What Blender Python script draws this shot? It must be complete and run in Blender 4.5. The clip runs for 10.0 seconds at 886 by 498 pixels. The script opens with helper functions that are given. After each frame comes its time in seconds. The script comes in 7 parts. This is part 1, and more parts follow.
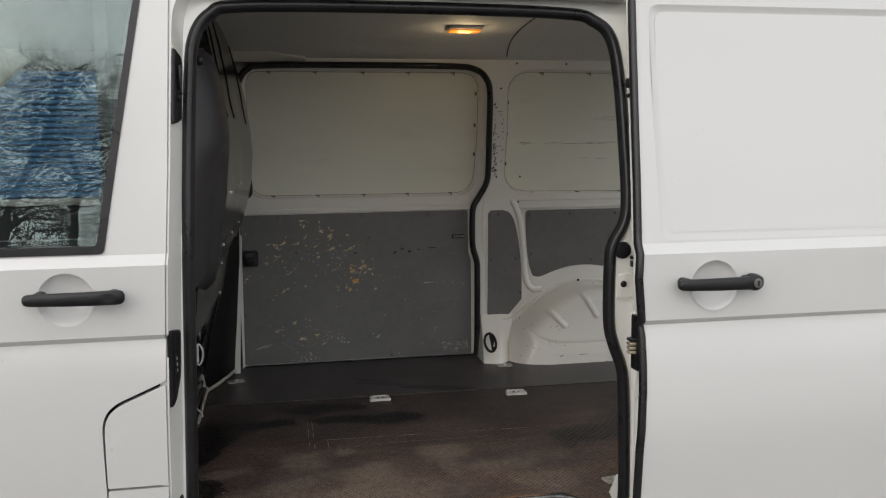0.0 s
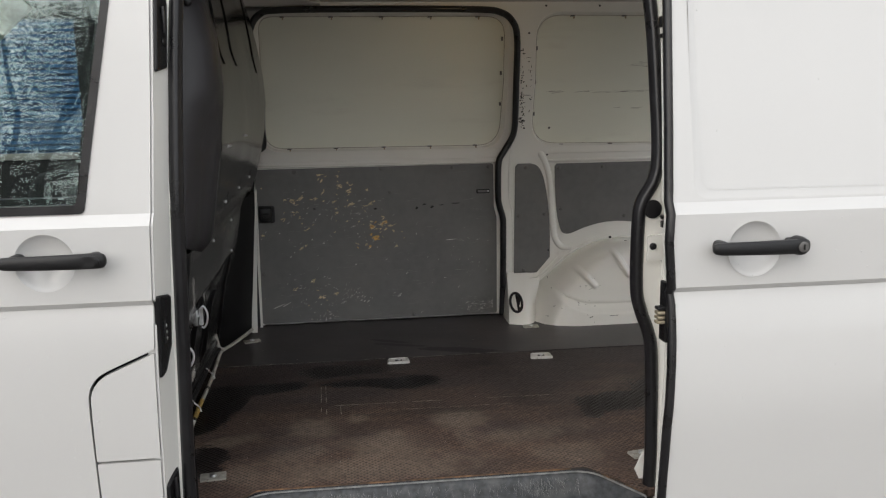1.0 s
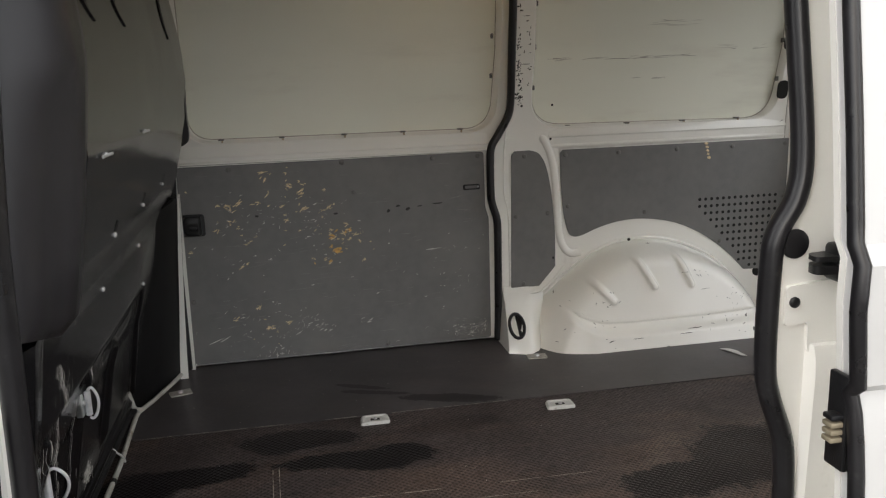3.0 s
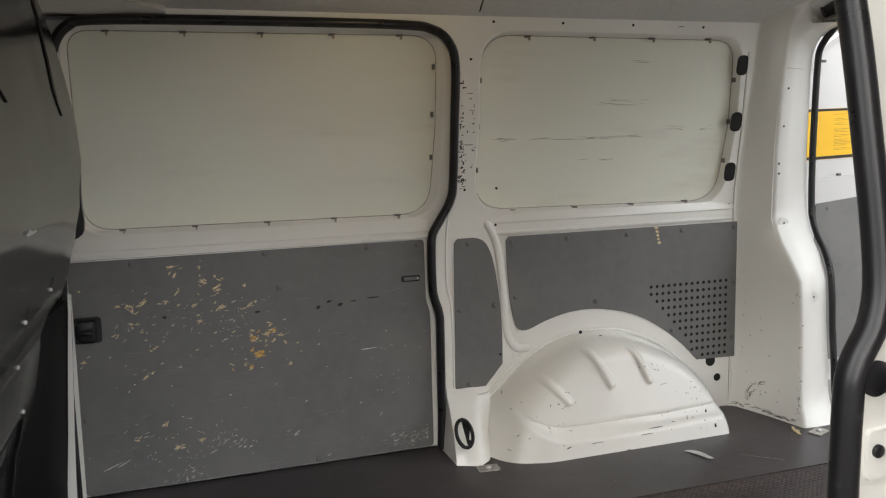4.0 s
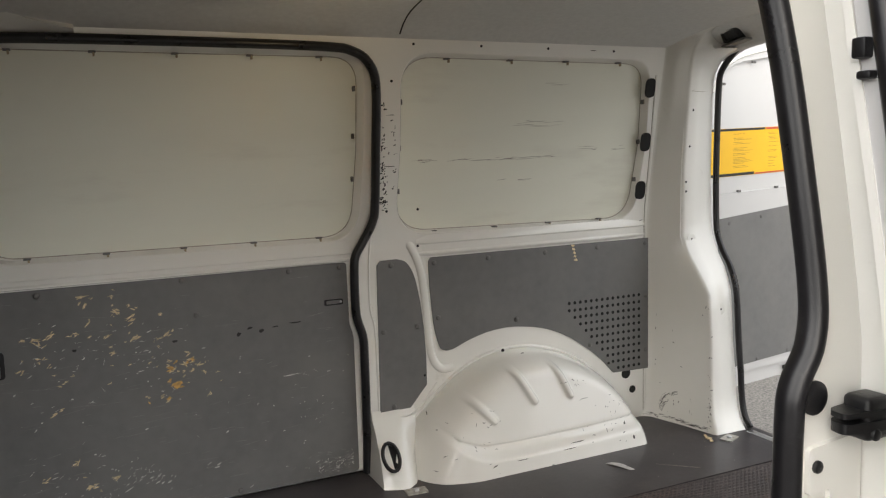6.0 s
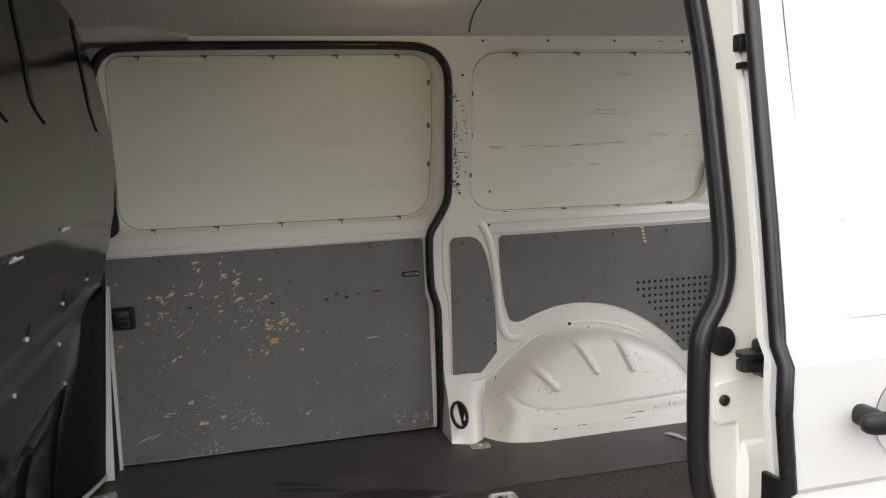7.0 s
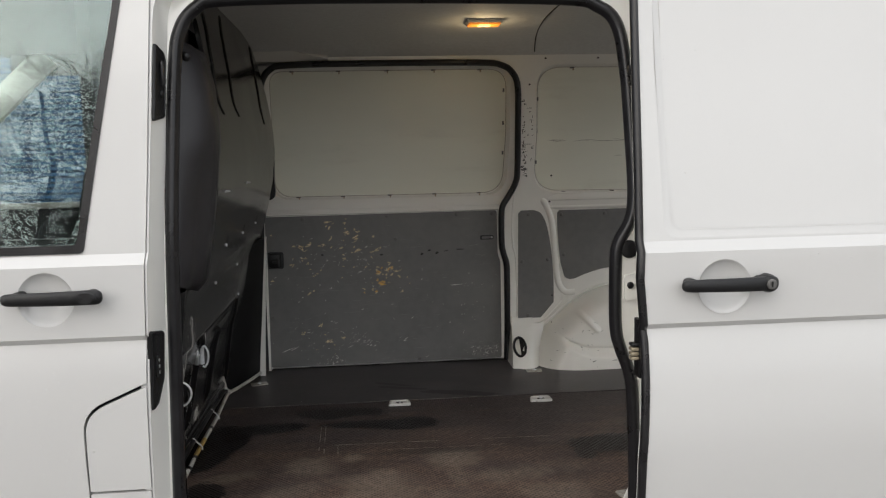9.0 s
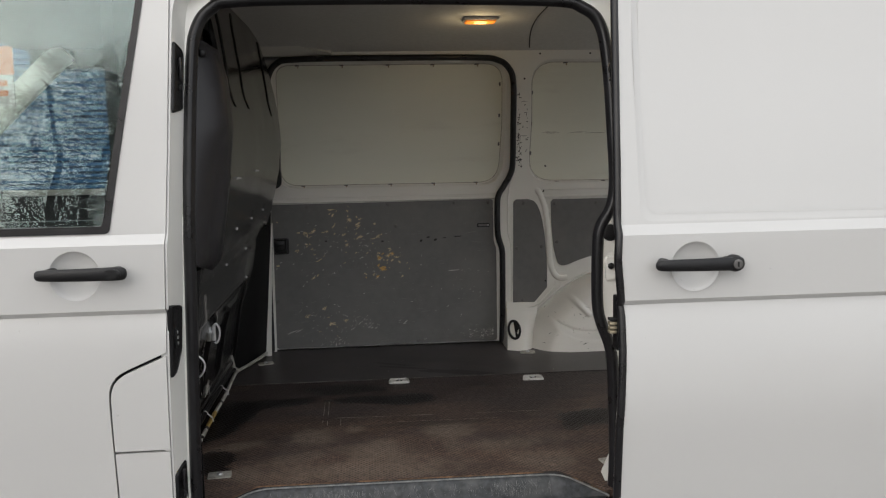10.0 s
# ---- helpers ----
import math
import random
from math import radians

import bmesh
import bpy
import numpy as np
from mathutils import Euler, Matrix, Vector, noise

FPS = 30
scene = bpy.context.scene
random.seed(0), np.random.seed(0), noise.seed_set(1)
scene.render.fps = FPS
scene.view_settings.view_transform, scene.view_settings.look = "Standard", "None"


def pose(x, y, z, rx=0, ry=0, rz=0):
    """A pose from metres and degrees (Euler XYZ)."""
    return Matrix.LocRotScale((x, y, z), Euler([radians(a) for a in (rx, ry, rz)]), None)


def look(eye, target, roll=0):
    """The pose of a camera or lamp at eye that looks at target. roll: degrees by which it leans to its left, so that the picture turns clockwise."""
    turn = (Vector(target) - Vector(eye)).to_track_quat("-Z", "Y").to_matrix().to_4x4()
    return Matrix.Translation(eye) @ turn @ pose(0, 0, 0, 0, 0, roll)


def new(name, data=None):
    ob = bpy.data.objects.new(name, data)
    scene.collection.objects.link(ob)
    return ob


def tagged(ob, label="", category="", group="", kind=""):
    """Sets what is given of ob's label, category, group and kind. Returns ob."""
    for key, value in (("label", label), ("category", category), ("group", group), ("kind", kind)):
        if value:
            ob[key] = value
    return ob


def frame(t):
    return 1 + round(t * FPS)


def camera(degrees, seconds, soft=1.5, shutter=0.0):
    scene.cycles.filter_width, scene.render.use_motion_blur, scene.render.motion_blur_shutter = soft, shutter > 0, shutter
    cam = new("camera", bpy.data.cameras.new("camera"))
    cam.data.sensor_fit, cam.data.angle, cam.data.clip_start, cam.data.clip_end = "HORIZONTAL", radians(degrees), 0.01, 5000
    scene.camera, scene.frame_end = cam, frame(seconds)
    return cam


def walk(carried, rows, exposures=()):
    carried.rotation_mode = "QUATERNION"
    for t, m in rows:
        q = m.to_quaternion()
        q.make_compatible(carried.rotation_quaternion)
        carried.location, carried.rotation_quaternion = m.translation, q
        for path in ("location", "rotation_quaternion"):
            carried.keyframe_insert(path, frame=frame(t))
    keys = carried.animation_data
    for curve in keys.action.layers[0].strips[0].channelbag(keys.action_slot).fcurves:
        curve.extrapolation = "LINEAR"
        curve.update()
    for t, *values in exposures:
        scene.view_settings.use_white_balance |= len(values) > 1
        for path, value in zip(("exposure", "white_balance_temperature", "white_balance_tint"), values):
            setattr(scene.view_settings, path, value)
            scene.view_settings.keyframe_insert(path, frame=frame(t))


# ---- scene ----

EXPOSURES = [(0.0, 0.00, 6500, 10), (0.8, 0.06, 6500, 10), (1.5, 0.58, 6500, 10), (2.6, 0.51, 6600, 10), (3.9, 0.94, 6500, 10), (4.4, 0.43, 6600, 10), (5.0, 0.40, 6700, 10), (5.3, 0.47, 6700, 10), (6.4, 0.91, 6600, 10), (7.2, 0.76, 6500, 10), (8.0, 0.42, 6500, 10), (8.6, 0.24, 6500, 10), (9.2, 0.08, 6500, 10), (10.0, -0.04, 6500, 10)]
SKY = 0.125
cam = camera(57.7, 10.0, soft=1.2)
PATH = [
    (0, (0.243, -1.867, 1.526), (0.599, 0.086, 1.284), -0.6),
    (0.5, (0.263, -1.819, 1.534), (0.602, 0.137, 1.288), -0.8),
    (1, (0.336, -1.713, 1.521), (0.593, 0.237, 1.162), -0.9),
    (1.5, (0.404, -1.578, 1.508), (0.64, 0.35, 1.031), -0.7),
    (2, (0.362, -1.35, 1.501), (0.701, 0.551, 0.983), -0.8),
    (2.5, (0.339, -1.146, 1.526), (0.743, 0.74, 0.996), -1.3),
    (2.7, (0.344, -1.06, 1.527), (0.709, 0.84, 1.023), -1.7),
    (3.8, (0.34, -0.71, 1.554), (0.83, 1.211, 1.283), -1.8),
    (4, (0.297, -0.637, 1.56), (0.915, 1.246, 1.293), -1.5),
    (4.5, (0.22, -0.53, 1.598), (1.114, 1.237, 1.319), -0.9),
    (5, (0.181, -0.503, 1.602), (1.157, 1.222, 1.337), -1.1),
    (5.2, (0.183, -0.517, 1.593), (1.164, 1.207, 1.337), -1.2),
    (6.3, (0.301, -0.675, 1.58), (1.019, 1.176, 1.337), -1.9),
    (6.5, (0.35, -0.743, 1.568), (0.968, 1.143, 1.321), -2.0),
    (7, (0.388, -0.931, 1.563), (0.891, 0.989, 1.313), -2.1),
    (7.5, (0.359, -1.162, 1.535), (0.742, 0.786, 1.296), -1.7),
    (8, (0.407, -1.384, 1.526), (0.641, 0.589, 1.298), -1.5),
    (8.5, (0.488, -1.608, 1.505), (0.658, 0.372, 1.279), -1.5),
    (9, (0.439, -1.805, 1.5), (0.626, 0.173, 1.271), -1.3),
    (9.5, (0.416, -1.936, 1.492), (0.6, 0.04, 1.249), -1.2),
    (10, (0.441, -1.972, 1.494), (0.622, 0.004, 1.246), -1.1),
]
walk(cam, [(t, look(eye, target, roll)) for t, eye, target, roll in PATH], EXPOSURES)
from mathutils.bvhtree import BVHTree

# ---- world, sun and lamps ----
world = bpy.data.worlds.new("overcast")
scene.world = world
world.use_nodes = True
wn = world.node_tree.nodes
wl = world.node_tree.links
sky = wn.new("ShaderNodeTexSky")
sky.sky_type = "NISHITA"
sky.sun_disc = False
sky.sun_elevation = radians(27)
sky.sun_rotation = radians(213)
sky.dust_density = 5.0
sky.air_density = 1.0
cloud = wn.new("ShaderNodeTexNoise")
cloud.inputs["Scale"].default_value = 2.2
cloud.inputs["Detail"].default_value = 5
cloud_ramp = wn.new("ShaderNodeValToRGB")
cloud_ramp.color_ramp.elements[0].color = (6.2, 6.5, 6.9, 1)
cloud_ramp.color_ramp.elements[0].position = 0.32
cloud_ramp.color_ramp.elements[1].color = (9.6, 9.7, 9.8, 1)
cloud_ramp.color_ramp.elements[1].position = 0.68
cover = wn.new("ShaderNodeMix")
cover.data_type = "RGBA"
cover.inputs[0].default_value = 0.88
wl.new(cloud.outputs[0], cloud_ramp.inputs[0])
wl.new(sky.outputs[0], cover.inputs[6])
wl.new(cloud_ramp.outputs[0], cover.inputs[7])
coord = wn.new("ShaderNodeTexCoord")
height = wn.new("ShaderNodeSeparateXYZ")
wl.new(coord.outputs["Generated"], height.inputs[0])
rise = wn.new("ShaderNodeMapRange")
rise.inputs[1].default_value, rise.inputs[2].default_value = 0.0, 1.0
rise.inputs[3].default_value, rise.inputs[4].default_value = 1.30, 1.25
wl.new(height.outputs[2], rise.inputs[0])
dome_sky = wn.new("ShaderNodeMix")
dome_sky.data_type, dome_sky.blend_type = "RGBA", "MULTIPLY"
dome_sky.inputs[0].default_value = 1.0
wl.new(cover.outputs[2], dome_sky.inputs[6])
wl.new(rise.outputs[0], dome_sky.inputs[7])
wl.new(dome_sky.outputs[2], wn["Background"].inputs[0])
wn["Background"].inputs[1].default_value = SKY

lamp_light = new("dome_light", bpy.data.lights.new("dome_light", "POINT"))
lamp_light.data.energy, lamp_light.data.shadow_soft_size, lamp_light.data.color = 0.50, 0.03, (1.0, 0.76, 0.42)
lamp_light.location = (0.892, 1.193, 1.935)
rear_light = new("rear_light", bpy.data.lights.new("rear_light", "POINT"))
rear_light.data.energy, rear_light.data.shadow_soft_size, rear_light.data.color = 0.03, 0.03, (1.0, 0.93, 0.8)
rear_light.location = (2.31, 1.13, 1.93)

sun = new("sun", bpy.data.lights.new("sun", "SUN"))
sun.data.energy, sun.data.angle, sun.data.color = 1.3, radians(75), (1.0, 0.97, 0.93)
sun.matrix_world = look((-4.8, -7.4, 4.5), (0, 0, 0))

# ---- materials ----
def material(name, color, rough=0.5, metal=0.0, var=0.0, scale=8.0, bump=0.0, bump_scale=200.0, coat=0.0,
             second=None, patch=(0.45, 0.6), patch_scale=3.0, patch_detail=6.0, stretch=None, spec=0.5, rough_var=0.0):
    m = bpy.data.materials.new(name)
    m.use_nodes = True
    n, l = m.node_tree.nodes, m.node_tree.links
    b = n["Principled BSDF"]
    b.inputs["Roughness"].default_value = rough
    b.inputs["Metallic"].default_value = metal
    b.inputs["Coat Weight"].default_value = coat
    b.inputs["Coat Roughness"].default_value = 0.04
    b.inputs["Specular IOR Level"].default_value = spec
    geo = n.new("ShaderNodeNewGeometry")
    vec = geo.outputs["Position"]
    if stretch:
        mp = n.new("ShaderNodeMapping")
        mp.inputs["Scale"].default_value = stretch
        l.new(vec, mp.inputs[0])
        vec = mp.outputs[0]
    nz = n.new("ShaderNodeTexNoise")
    nz.inputs["Scale"].default_value = scale
    nz.inputs["Detail"].default_value = 6
    l.new(vec, nz.inputs["Vector"])
    ramp = n.new("ShaderNodeValToRGB")
    lo = tuple(max(0, c * (1 - var)) for c in color)
    hi = tuple(min(1, c * (1 + var)) for c in color)
    ramp.color_ramp.elements[0].color, ramp.color_ramp.elements[0].position = (*lo, 1), 0.3
    ramp.color_ramp.elements[1].color, ramp.color_ramp.elements[1].position = (*hi, 1), 0.7
    l.new(nz.outputs[0], ramp.inputs[0])
    col = ramp.outputs[0]
    if second:
        n2 = n.new("ShaderNodeTexNoise")
        n2.inputs["Scale"].default_value = patch_scale
        n2.inputs["Detail"].default_value = patch_detail
        n2.inputs["Roughness"].default_value = 0.62
        l.new(vec, n2.inputs["Vector"])
        r2 = n.new("ShaderNodeValToRGB")
        r2.color_ramp.elements[0].position, r2.color_ramp.elements[1].position = patch
        l.new(n2.outputs[0], r2.inputs[0])
        mx = n.new("ShaderNodeMix")
        mx.data_type = "RGBA"
        l.new(r2.outputs[0], mx.inputs[0])
        l.new(col, mx.inputs[6])
        mx.inputs[7].default_value = (*second, 1)
        col = mx.outputs[2]
    l.new(col, b.inputs["Base Color"])
    if rough_var:
        mr = n.new("ShaderNodeMapRange")
        mr.inputs[3].default_value = max(0.02, rough - rough_var)
        mr.inputs[4].default_value = min(1, rough + rough_var)
        l.new(nz.outputs[0], mr.inputs[0])
        l.new(mr.outputs[0], b.inputs["Roughness"])
    if bump:
        bn = n.new("ShaderNodeTexNoise")
        bn.inputs["Scale"].default_value = bump_scale
        bn.inputs["Detail"].default_value = 3
        l.new(geo.outputs["Position"], bn.inputs["Vector"])
        bp = n.new("ShaderNodeBump")
        bp.inputs["Strength"].default_value = bump
        bp.inputs["Distance"].default_value = 0.002
        l.new(bn.outputs[0], bp.inputs["Height"])
        l.new(bp.outputs[0], b.inputs["Normal"])
    return m


def glow(name, color, strength):
    m = bpy.data.materials.new(name)
    m.use_nodes = True
    b = m.node_tree.nodes["Principled BSDF"]
    b.inputs["Base Color"].default_value = (*color, 1)
    b.inputs["Emission Color"].default_value = (*color, 1)
    b.inputs["Emission Strength"].default_value = strength
    return m


def glass(name, tint, ior=1.9):
    m = bpy.data.materials.new(name)
    m.use_nodes = True
    b = m.node_tree.nodes["Principled BSDF"]
    b.inputs["Base Color"].default_value = (*tint, 1)
    b.inputs["Transmission Weight"].default_value = 1.0
    b.inputs["Specular Tint"].default_value = (0.86, 0.99, 1.0, 1)
    b.inputs["Roughness"].default_value = 0.0
    b.inputs["IOR"].default_value = ior
    return m


# One white paint: PAINT darkened against daylight, INNER brightened to offset indoor shade.
PAINT = material("white_paint_dimmed", (0.585, 0.581, 0.572), 0.30, var=0.015, scale=1.5, bump=0.05, bump_scale=900, coat=0.6, rough_var=0.04)
INNER = material("white_paint_brightened", (0.85, 0.838, 0.79), 0.17, var=0.03, scale=3, bump=0.05, bump_scale=300, coat=0.55,
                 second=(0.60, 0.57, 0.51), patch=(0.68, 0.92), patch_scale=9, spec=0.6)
INNER_PANEL = material("white_skin_panel", (0.82, 0.82, 0.715), 0.42, var=0.03, scale=2, bump=0.03, bump_scale=300,
                       second=(0.66, 0.635, 0.55), patch=(0.58, 0.82), patch_scale=2.2, stretch=(0.5, 1, 2.5))
BOARD = material("grey_lining_board", (0.150, 0.149, 0.146), 0.5, var=0.07, scale=35, bump=0.25, bump_scale=700,
                 second=(0.18, 0.177, 0.17), patch=(0.45, 0.7), patch_scale=4)
RUBBER = material("black_rubber", (0.013, 0.0125, 0.014), 0.30, spec=0.42, var=0.3, scale=20, bump=0.08, bump_scale=300, rough_var=0.10,
                  second=(0.030, 0.029, 0.030), patch=(0.60, 0.74), patch_scale=38)
PLASTIC = material("black_plastic", (0.0095, 0.0095, 0.0105), 0.34, spec=0.38, var=0.15, scale=40, bump=0.3, bump_scale=900)
TRIM = material("grained_black_trim", (0.022, 0.021, 0.0235), 0.34, spec=0.42, var=0.12, scale=12, bump=0.22, bump_scale=1200)
SHEET = material("glossy_black_sheet", (0.0075, 0.0075, 0.0090), 0.17, var=0.3, scale=5, bump=0.10, bump_scale=8, rough_var=0.07, coat=0.03,
                 second=(0.022, 0.021, 0.021), patch=(0.70, 0.84), patch_scale=7)
# Black for the shaded recess at the bulkhead's corner.
MATT_BLACK = material("matt_black_recess_shade", (0.0060, 0.0060, 0.0070), 0.62, spec=0.25, var=0.3, scale=14, bump=0.15, bump_scale=200)
BRASS = material("brass_contact", (0.36, 0.31, 0.22), 0.45, metal=0.5, var=0.15, scale=60)
STEEL = material("zinc_steel", (0.55, 0.56, 0.57), 0.3, metal=0.9, var=0.15, scale=60)
ZINC = material("bright_zinc", (0.72, 0.73, 0.74), 0.35, metal=0.45, var=0.12, scale=60)
CLIP_TAB = material("tan_clip", (0.36, 0.29, 0.19), 0.55, var=0.2, scale=90)
SCREW = material("dull_screw", (0.16, 0.155, 0.15), 0.5, metal=0.5, var=0.2, scale=90)
DULL_ZINC = material("dull_zinc", (0.44, 0.425, 0.385), 0.5, metal=0.3, var=0.2, scale=70, second=(0.20, 0.16, 0.12), patch=(0.56, 0.74), patch_scale=60)
CUP = material("pale_plastic_cup", (0.56, 0.56, 0.54), 0.5, var=0.08, scale=60, second=(0.25, 0.23, 0.2), patch=(0.58, 0.7), patch_scale=45)
OLD_TAPE = material("yellowed_tape", (0.42, 0.29, 0.09), 0.6, var=0.3, scale=60)
RAIL = material("pale_painted_rail", (0.5, 0.49, 0.45), 0.45, var=0.15, scale=25, second=(0.16, 0.11, 0.06), patch=(0.56, 0.68), patch_scale=16)
CEIL = material("grey_headliner", (0.645, 0.642, 0.626), 0.75, var=0.05, scale=60, bump=0.25, bump_scale=500)
# Flat black, mainly for the darkness inside gaps, holes, slots and recesses.
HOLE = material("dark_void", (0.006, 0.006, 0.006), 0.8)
YELLOW = material("yellow_label", (0.86, 0.50, 0.012), 0.45, var=0.03, scale=9)
LABEL_RED = material("red_print", (0.55, 0.08, 0.03), 0.5)
INK = material("brown_print", (0.32, 0.17, 0.02), 0.5)
CHIP = material("bare_wood_chip", (0.68, 0.55, 0.33), 0.75, var=0.35, scale=120)
CHIP_ORANGE = material("orange_wood_chip", (0.64, 0.38, 0.12), 0.75, var=0.3, scale=90)
RUBBED = material("rubbed_board", (0.215, 0.212, 0.203), 0.6, var=0.2, scale=90)
SCRATCH = material("pale_scratch", (0.62, 0.60, 0.56), 0.7, var=0.3, scale=150)
SCUFF = material("dark_scuff", (0.018, 0.017, 0.016), 0.6, var=0.5, scale=200)
RUST = material("rust", (0.17, 0.095, 0.05), 0.8, var=0.4, scale=60, second=(0.035, 0.028, 0.024), patch=(0.44, 0.60), patch_scale=9)
ASPHALT = material("worn_asphalt", (0.105, 0.097, 0.087), 0.85, var=0.55, scale=55, bump=1.0, bump_scale=80,
                   second=(0.185, 0.170, 0.150), patch=(0.46, 0.66), patch_scale=62, patch_detail=8)
KERB = material("kerb_concrete", (0.27, 0.26, 0.24), 0.85, var=0.2, scale=14, bump=0.5, bump_scale=90)
MOSS = material("moss", (0.09, 0.10, 0.025), 0.95, var=0.5, scale=40, bump=1.0, bump_scale=80)
BARK = material("bark", (0.030, 0.025, 0.021), 0.9, var=0.3, scale=30, bump=0.5, bump_scale=60)
BLUE = material("blue_sheet_metal", (0.012, 0.095, 0.34), 0.4, var=0.08, scale=3)
# Cladding blue darkened for the shade between its ribs.
BLUE_SHADE = material("shaded_blue_cladding", (0.006, 0.03, 0.09), 0.6, var=0.1, scale=2)
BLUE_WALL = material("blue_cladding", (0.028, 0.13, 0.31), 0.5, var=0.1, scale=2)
TAN_WALL = material("tan_render_wall", (0.30, 0.24, 0.17), 0.9, var=0.12, scale=6, bump=0.4, bump_scale=40)
LAMP_RED = material("red_lens", (0.35, 0.01, 0.01), 0.2)
GLASS = glass("tinted_glass", (0.62, 0.74, 0.71), 1.85)
SEALANT = material("grey_sealant", (0.40, 0.37, 0.31), 0.6, var=0.3, scale=40)
GRIME = material("grimy_streak", (0.30, 0.27, 0.22), 0.6, var=0.4, scale=90)
DARK_GLASS = material("dark_window_glass", (0.015, 0.018, 0.018), 0.05)
DASH = material("dark_cab_fabric", (0.016, 0.016, 0.017), 0.85, var=0.2, scale=60)
PALE_TRIM = material("pale_cab_trim", (0.78, 0.80, 0.70), 0.6, var=0.05, scale=10)
CARD_ORANGE = material("orange_card", (0.75, 0.20, 0.03), 0.5)
CARD_WHITE = material("white_card", (0.75, 0.73, 0.68), 0.5)
WARM = glow("warm_lamp", (1.0, 0.30, 0.03), 0.42)
WARM_CORE = glow("warm_bulb", (1.0, 0.58, 0.16), 1.5)
COOL = glow("cool_lamp", (1.0, 0.98, 0.85), 7.0)


WET_SPOTS = ((-0.09, 0.86, 0.115, 0.17, -0.30, 1.0), (0.02, 0.965, 0.21, 0.055, 0.10, 1.0), (-0.10, 0.72, 0.075, 0.13, 0.1, 1.0), (0.33, 1.115, 0.16, 0.060, -0.12, 0.85), (0.27, 1.09, 0.06, 0.05, 0.0, 0.9),
             (0.41, 0.972, 0.16, 0.040, 0.0, 1.0), (0.56, 0.955, 0.12, 0.066, 0.12, 1.0), (1.24, 0.66, 0.17, 0.075, 0.10, 0.9), (1.45, 0.74, 0.18, 0.15, 0.45, 0.85), (1.10, 0.575, 0.035, 0.050, 0.0, 0.8), (-0.05, 0.405, 0.062, 0.10, 0.0, 0.9),
             (0.53, 1.44, 0.10, 0.014, -0.45, 0.7), (0.56, 1.385, 0.11, 0.016, -0.35, 0.7), (0.78, 1.28, 0.16, 0.030, -0.30, 0.75), (0.75, 1.10, 0.16, 0.05, 0.1, 0.35), (0.62, 0.668, 0.22, 0.022, -0.03, 0.38))
DUST_SPOTS = ((0.236, 0.578, 0.07, 0.07, 0.3, 0.8), (0.374, 0.645, 0.035, 0.03, 0.0, 0.8), (0.681, 0.590, 0.08, 0.075, 0.4, 0.9), (-0.01, 0.535, 0.08, 0.035, 0.3, 0.8), (0.456, 0.42, 0.10, 0.10, 0.0, 0.9),
              (0.34, 0.30, 0.32, 0.07, 0.0, 0.75), (0.85, 0.45, 0.15, 0.05, 0.2, 0.6), (0.20, 0.42, 0.12, 0.05, 0.5, 0.6), (0.95, 0.30, 0.10, 0.08, 0.0, 0.6), (0.68, 0.47, 0.03, 0.11, 0.1, 0.5), (1.6, 0.75, 0.4, 0.2, 0.0, 0.4))


def spots(n, l, pos, table, ragged, soft):
    """Ragged rounded stains, each at its place on the floor."""
    nz = n.new("ShaderNodeTexNoise")
    nz.inputs["Scale"].default_value, nz.inputs["Detail"].default_value, nz.inputs["Roughness"].default_value = 15.0, 9, 0.75
    l.new(pos, nz.inputs["Vector"])
    wob = n.new("ShaderNodeMapRange")
    wob.inputs[1].default_value, wob.inputs[2].default_value, wob.inputs[3].default_value, wob.inputs[4].default_value = 0.25, 0.75, -ragged, ragged
    wob.clamp = False
    l.new(nz.outputs[0], wob.inputs[0])
    total = None
    for cx, cy, rx, ry, turn, amount in table:
        mp = n.new("ShaderNodeMapping")
        mp.vector_type = "TEXTURE"
        mp.inputs["Location"].default_value = (cx, cy, 0.566)
        mp.inputs["Rotation"].default_value = (0, 0, turn)
        mp.inputs["Scale"].default_value = (rx, ry, 1.0)
        l.new(pos, mp.inputs[0])
        ln = n.new("ShaderNodeVectorMath")
        ln.operation = "LENGTH"
        l.new(mp.outputs[0], ln.inputs[0])
        ad = n.new("ShaderNodeMath")
        l.new(ln.outputs["Value"], ad.inputs[0])
        l.new(wob.outputs[0], ad.inputs[1])
        mr = n.new("ShaderNodeMapRange")
        mr.interpolation_type = "SMOOTHSTEP"
        mr.inputs[1].default_value, mr.inputs[2].default_value, mr.inputs[3].default_value, mr.inputs[4].default_value = 1.0 + soft, 1.0 - soft, 0.0, amount
        l.new(ad.outputs[0], mr.inputs[0])
        if total is None:
            total = mr.outputs[0]
        else:
            mxm = n.new("ShaderNodeMath")
            mxm.operation = "MAXIMUM"
            l.new(total, mxm.inputs[0])
            l.new(mr.outputs[0], mxm.inputs[1])
            total = mxm.outputs[0]
    return total


def blend(n, l, fac, a, b, mode="MIX"):
    mx = n.new("ShaderNodeMix")
    mx.data_type, mx.blend_type = "RGBA", mode
    for sock, val in ((mx.inputs[0], fac), (mx.inputs[6], a), (mx.inputs[7], b)):
        if isinstance(val, tuple):
            sock.default_value = (*val, 1)
        elif isinstance(val, float):
            sock.default_value = val
        else:
            l.new(val, sock)
    return mx.outputs[2]


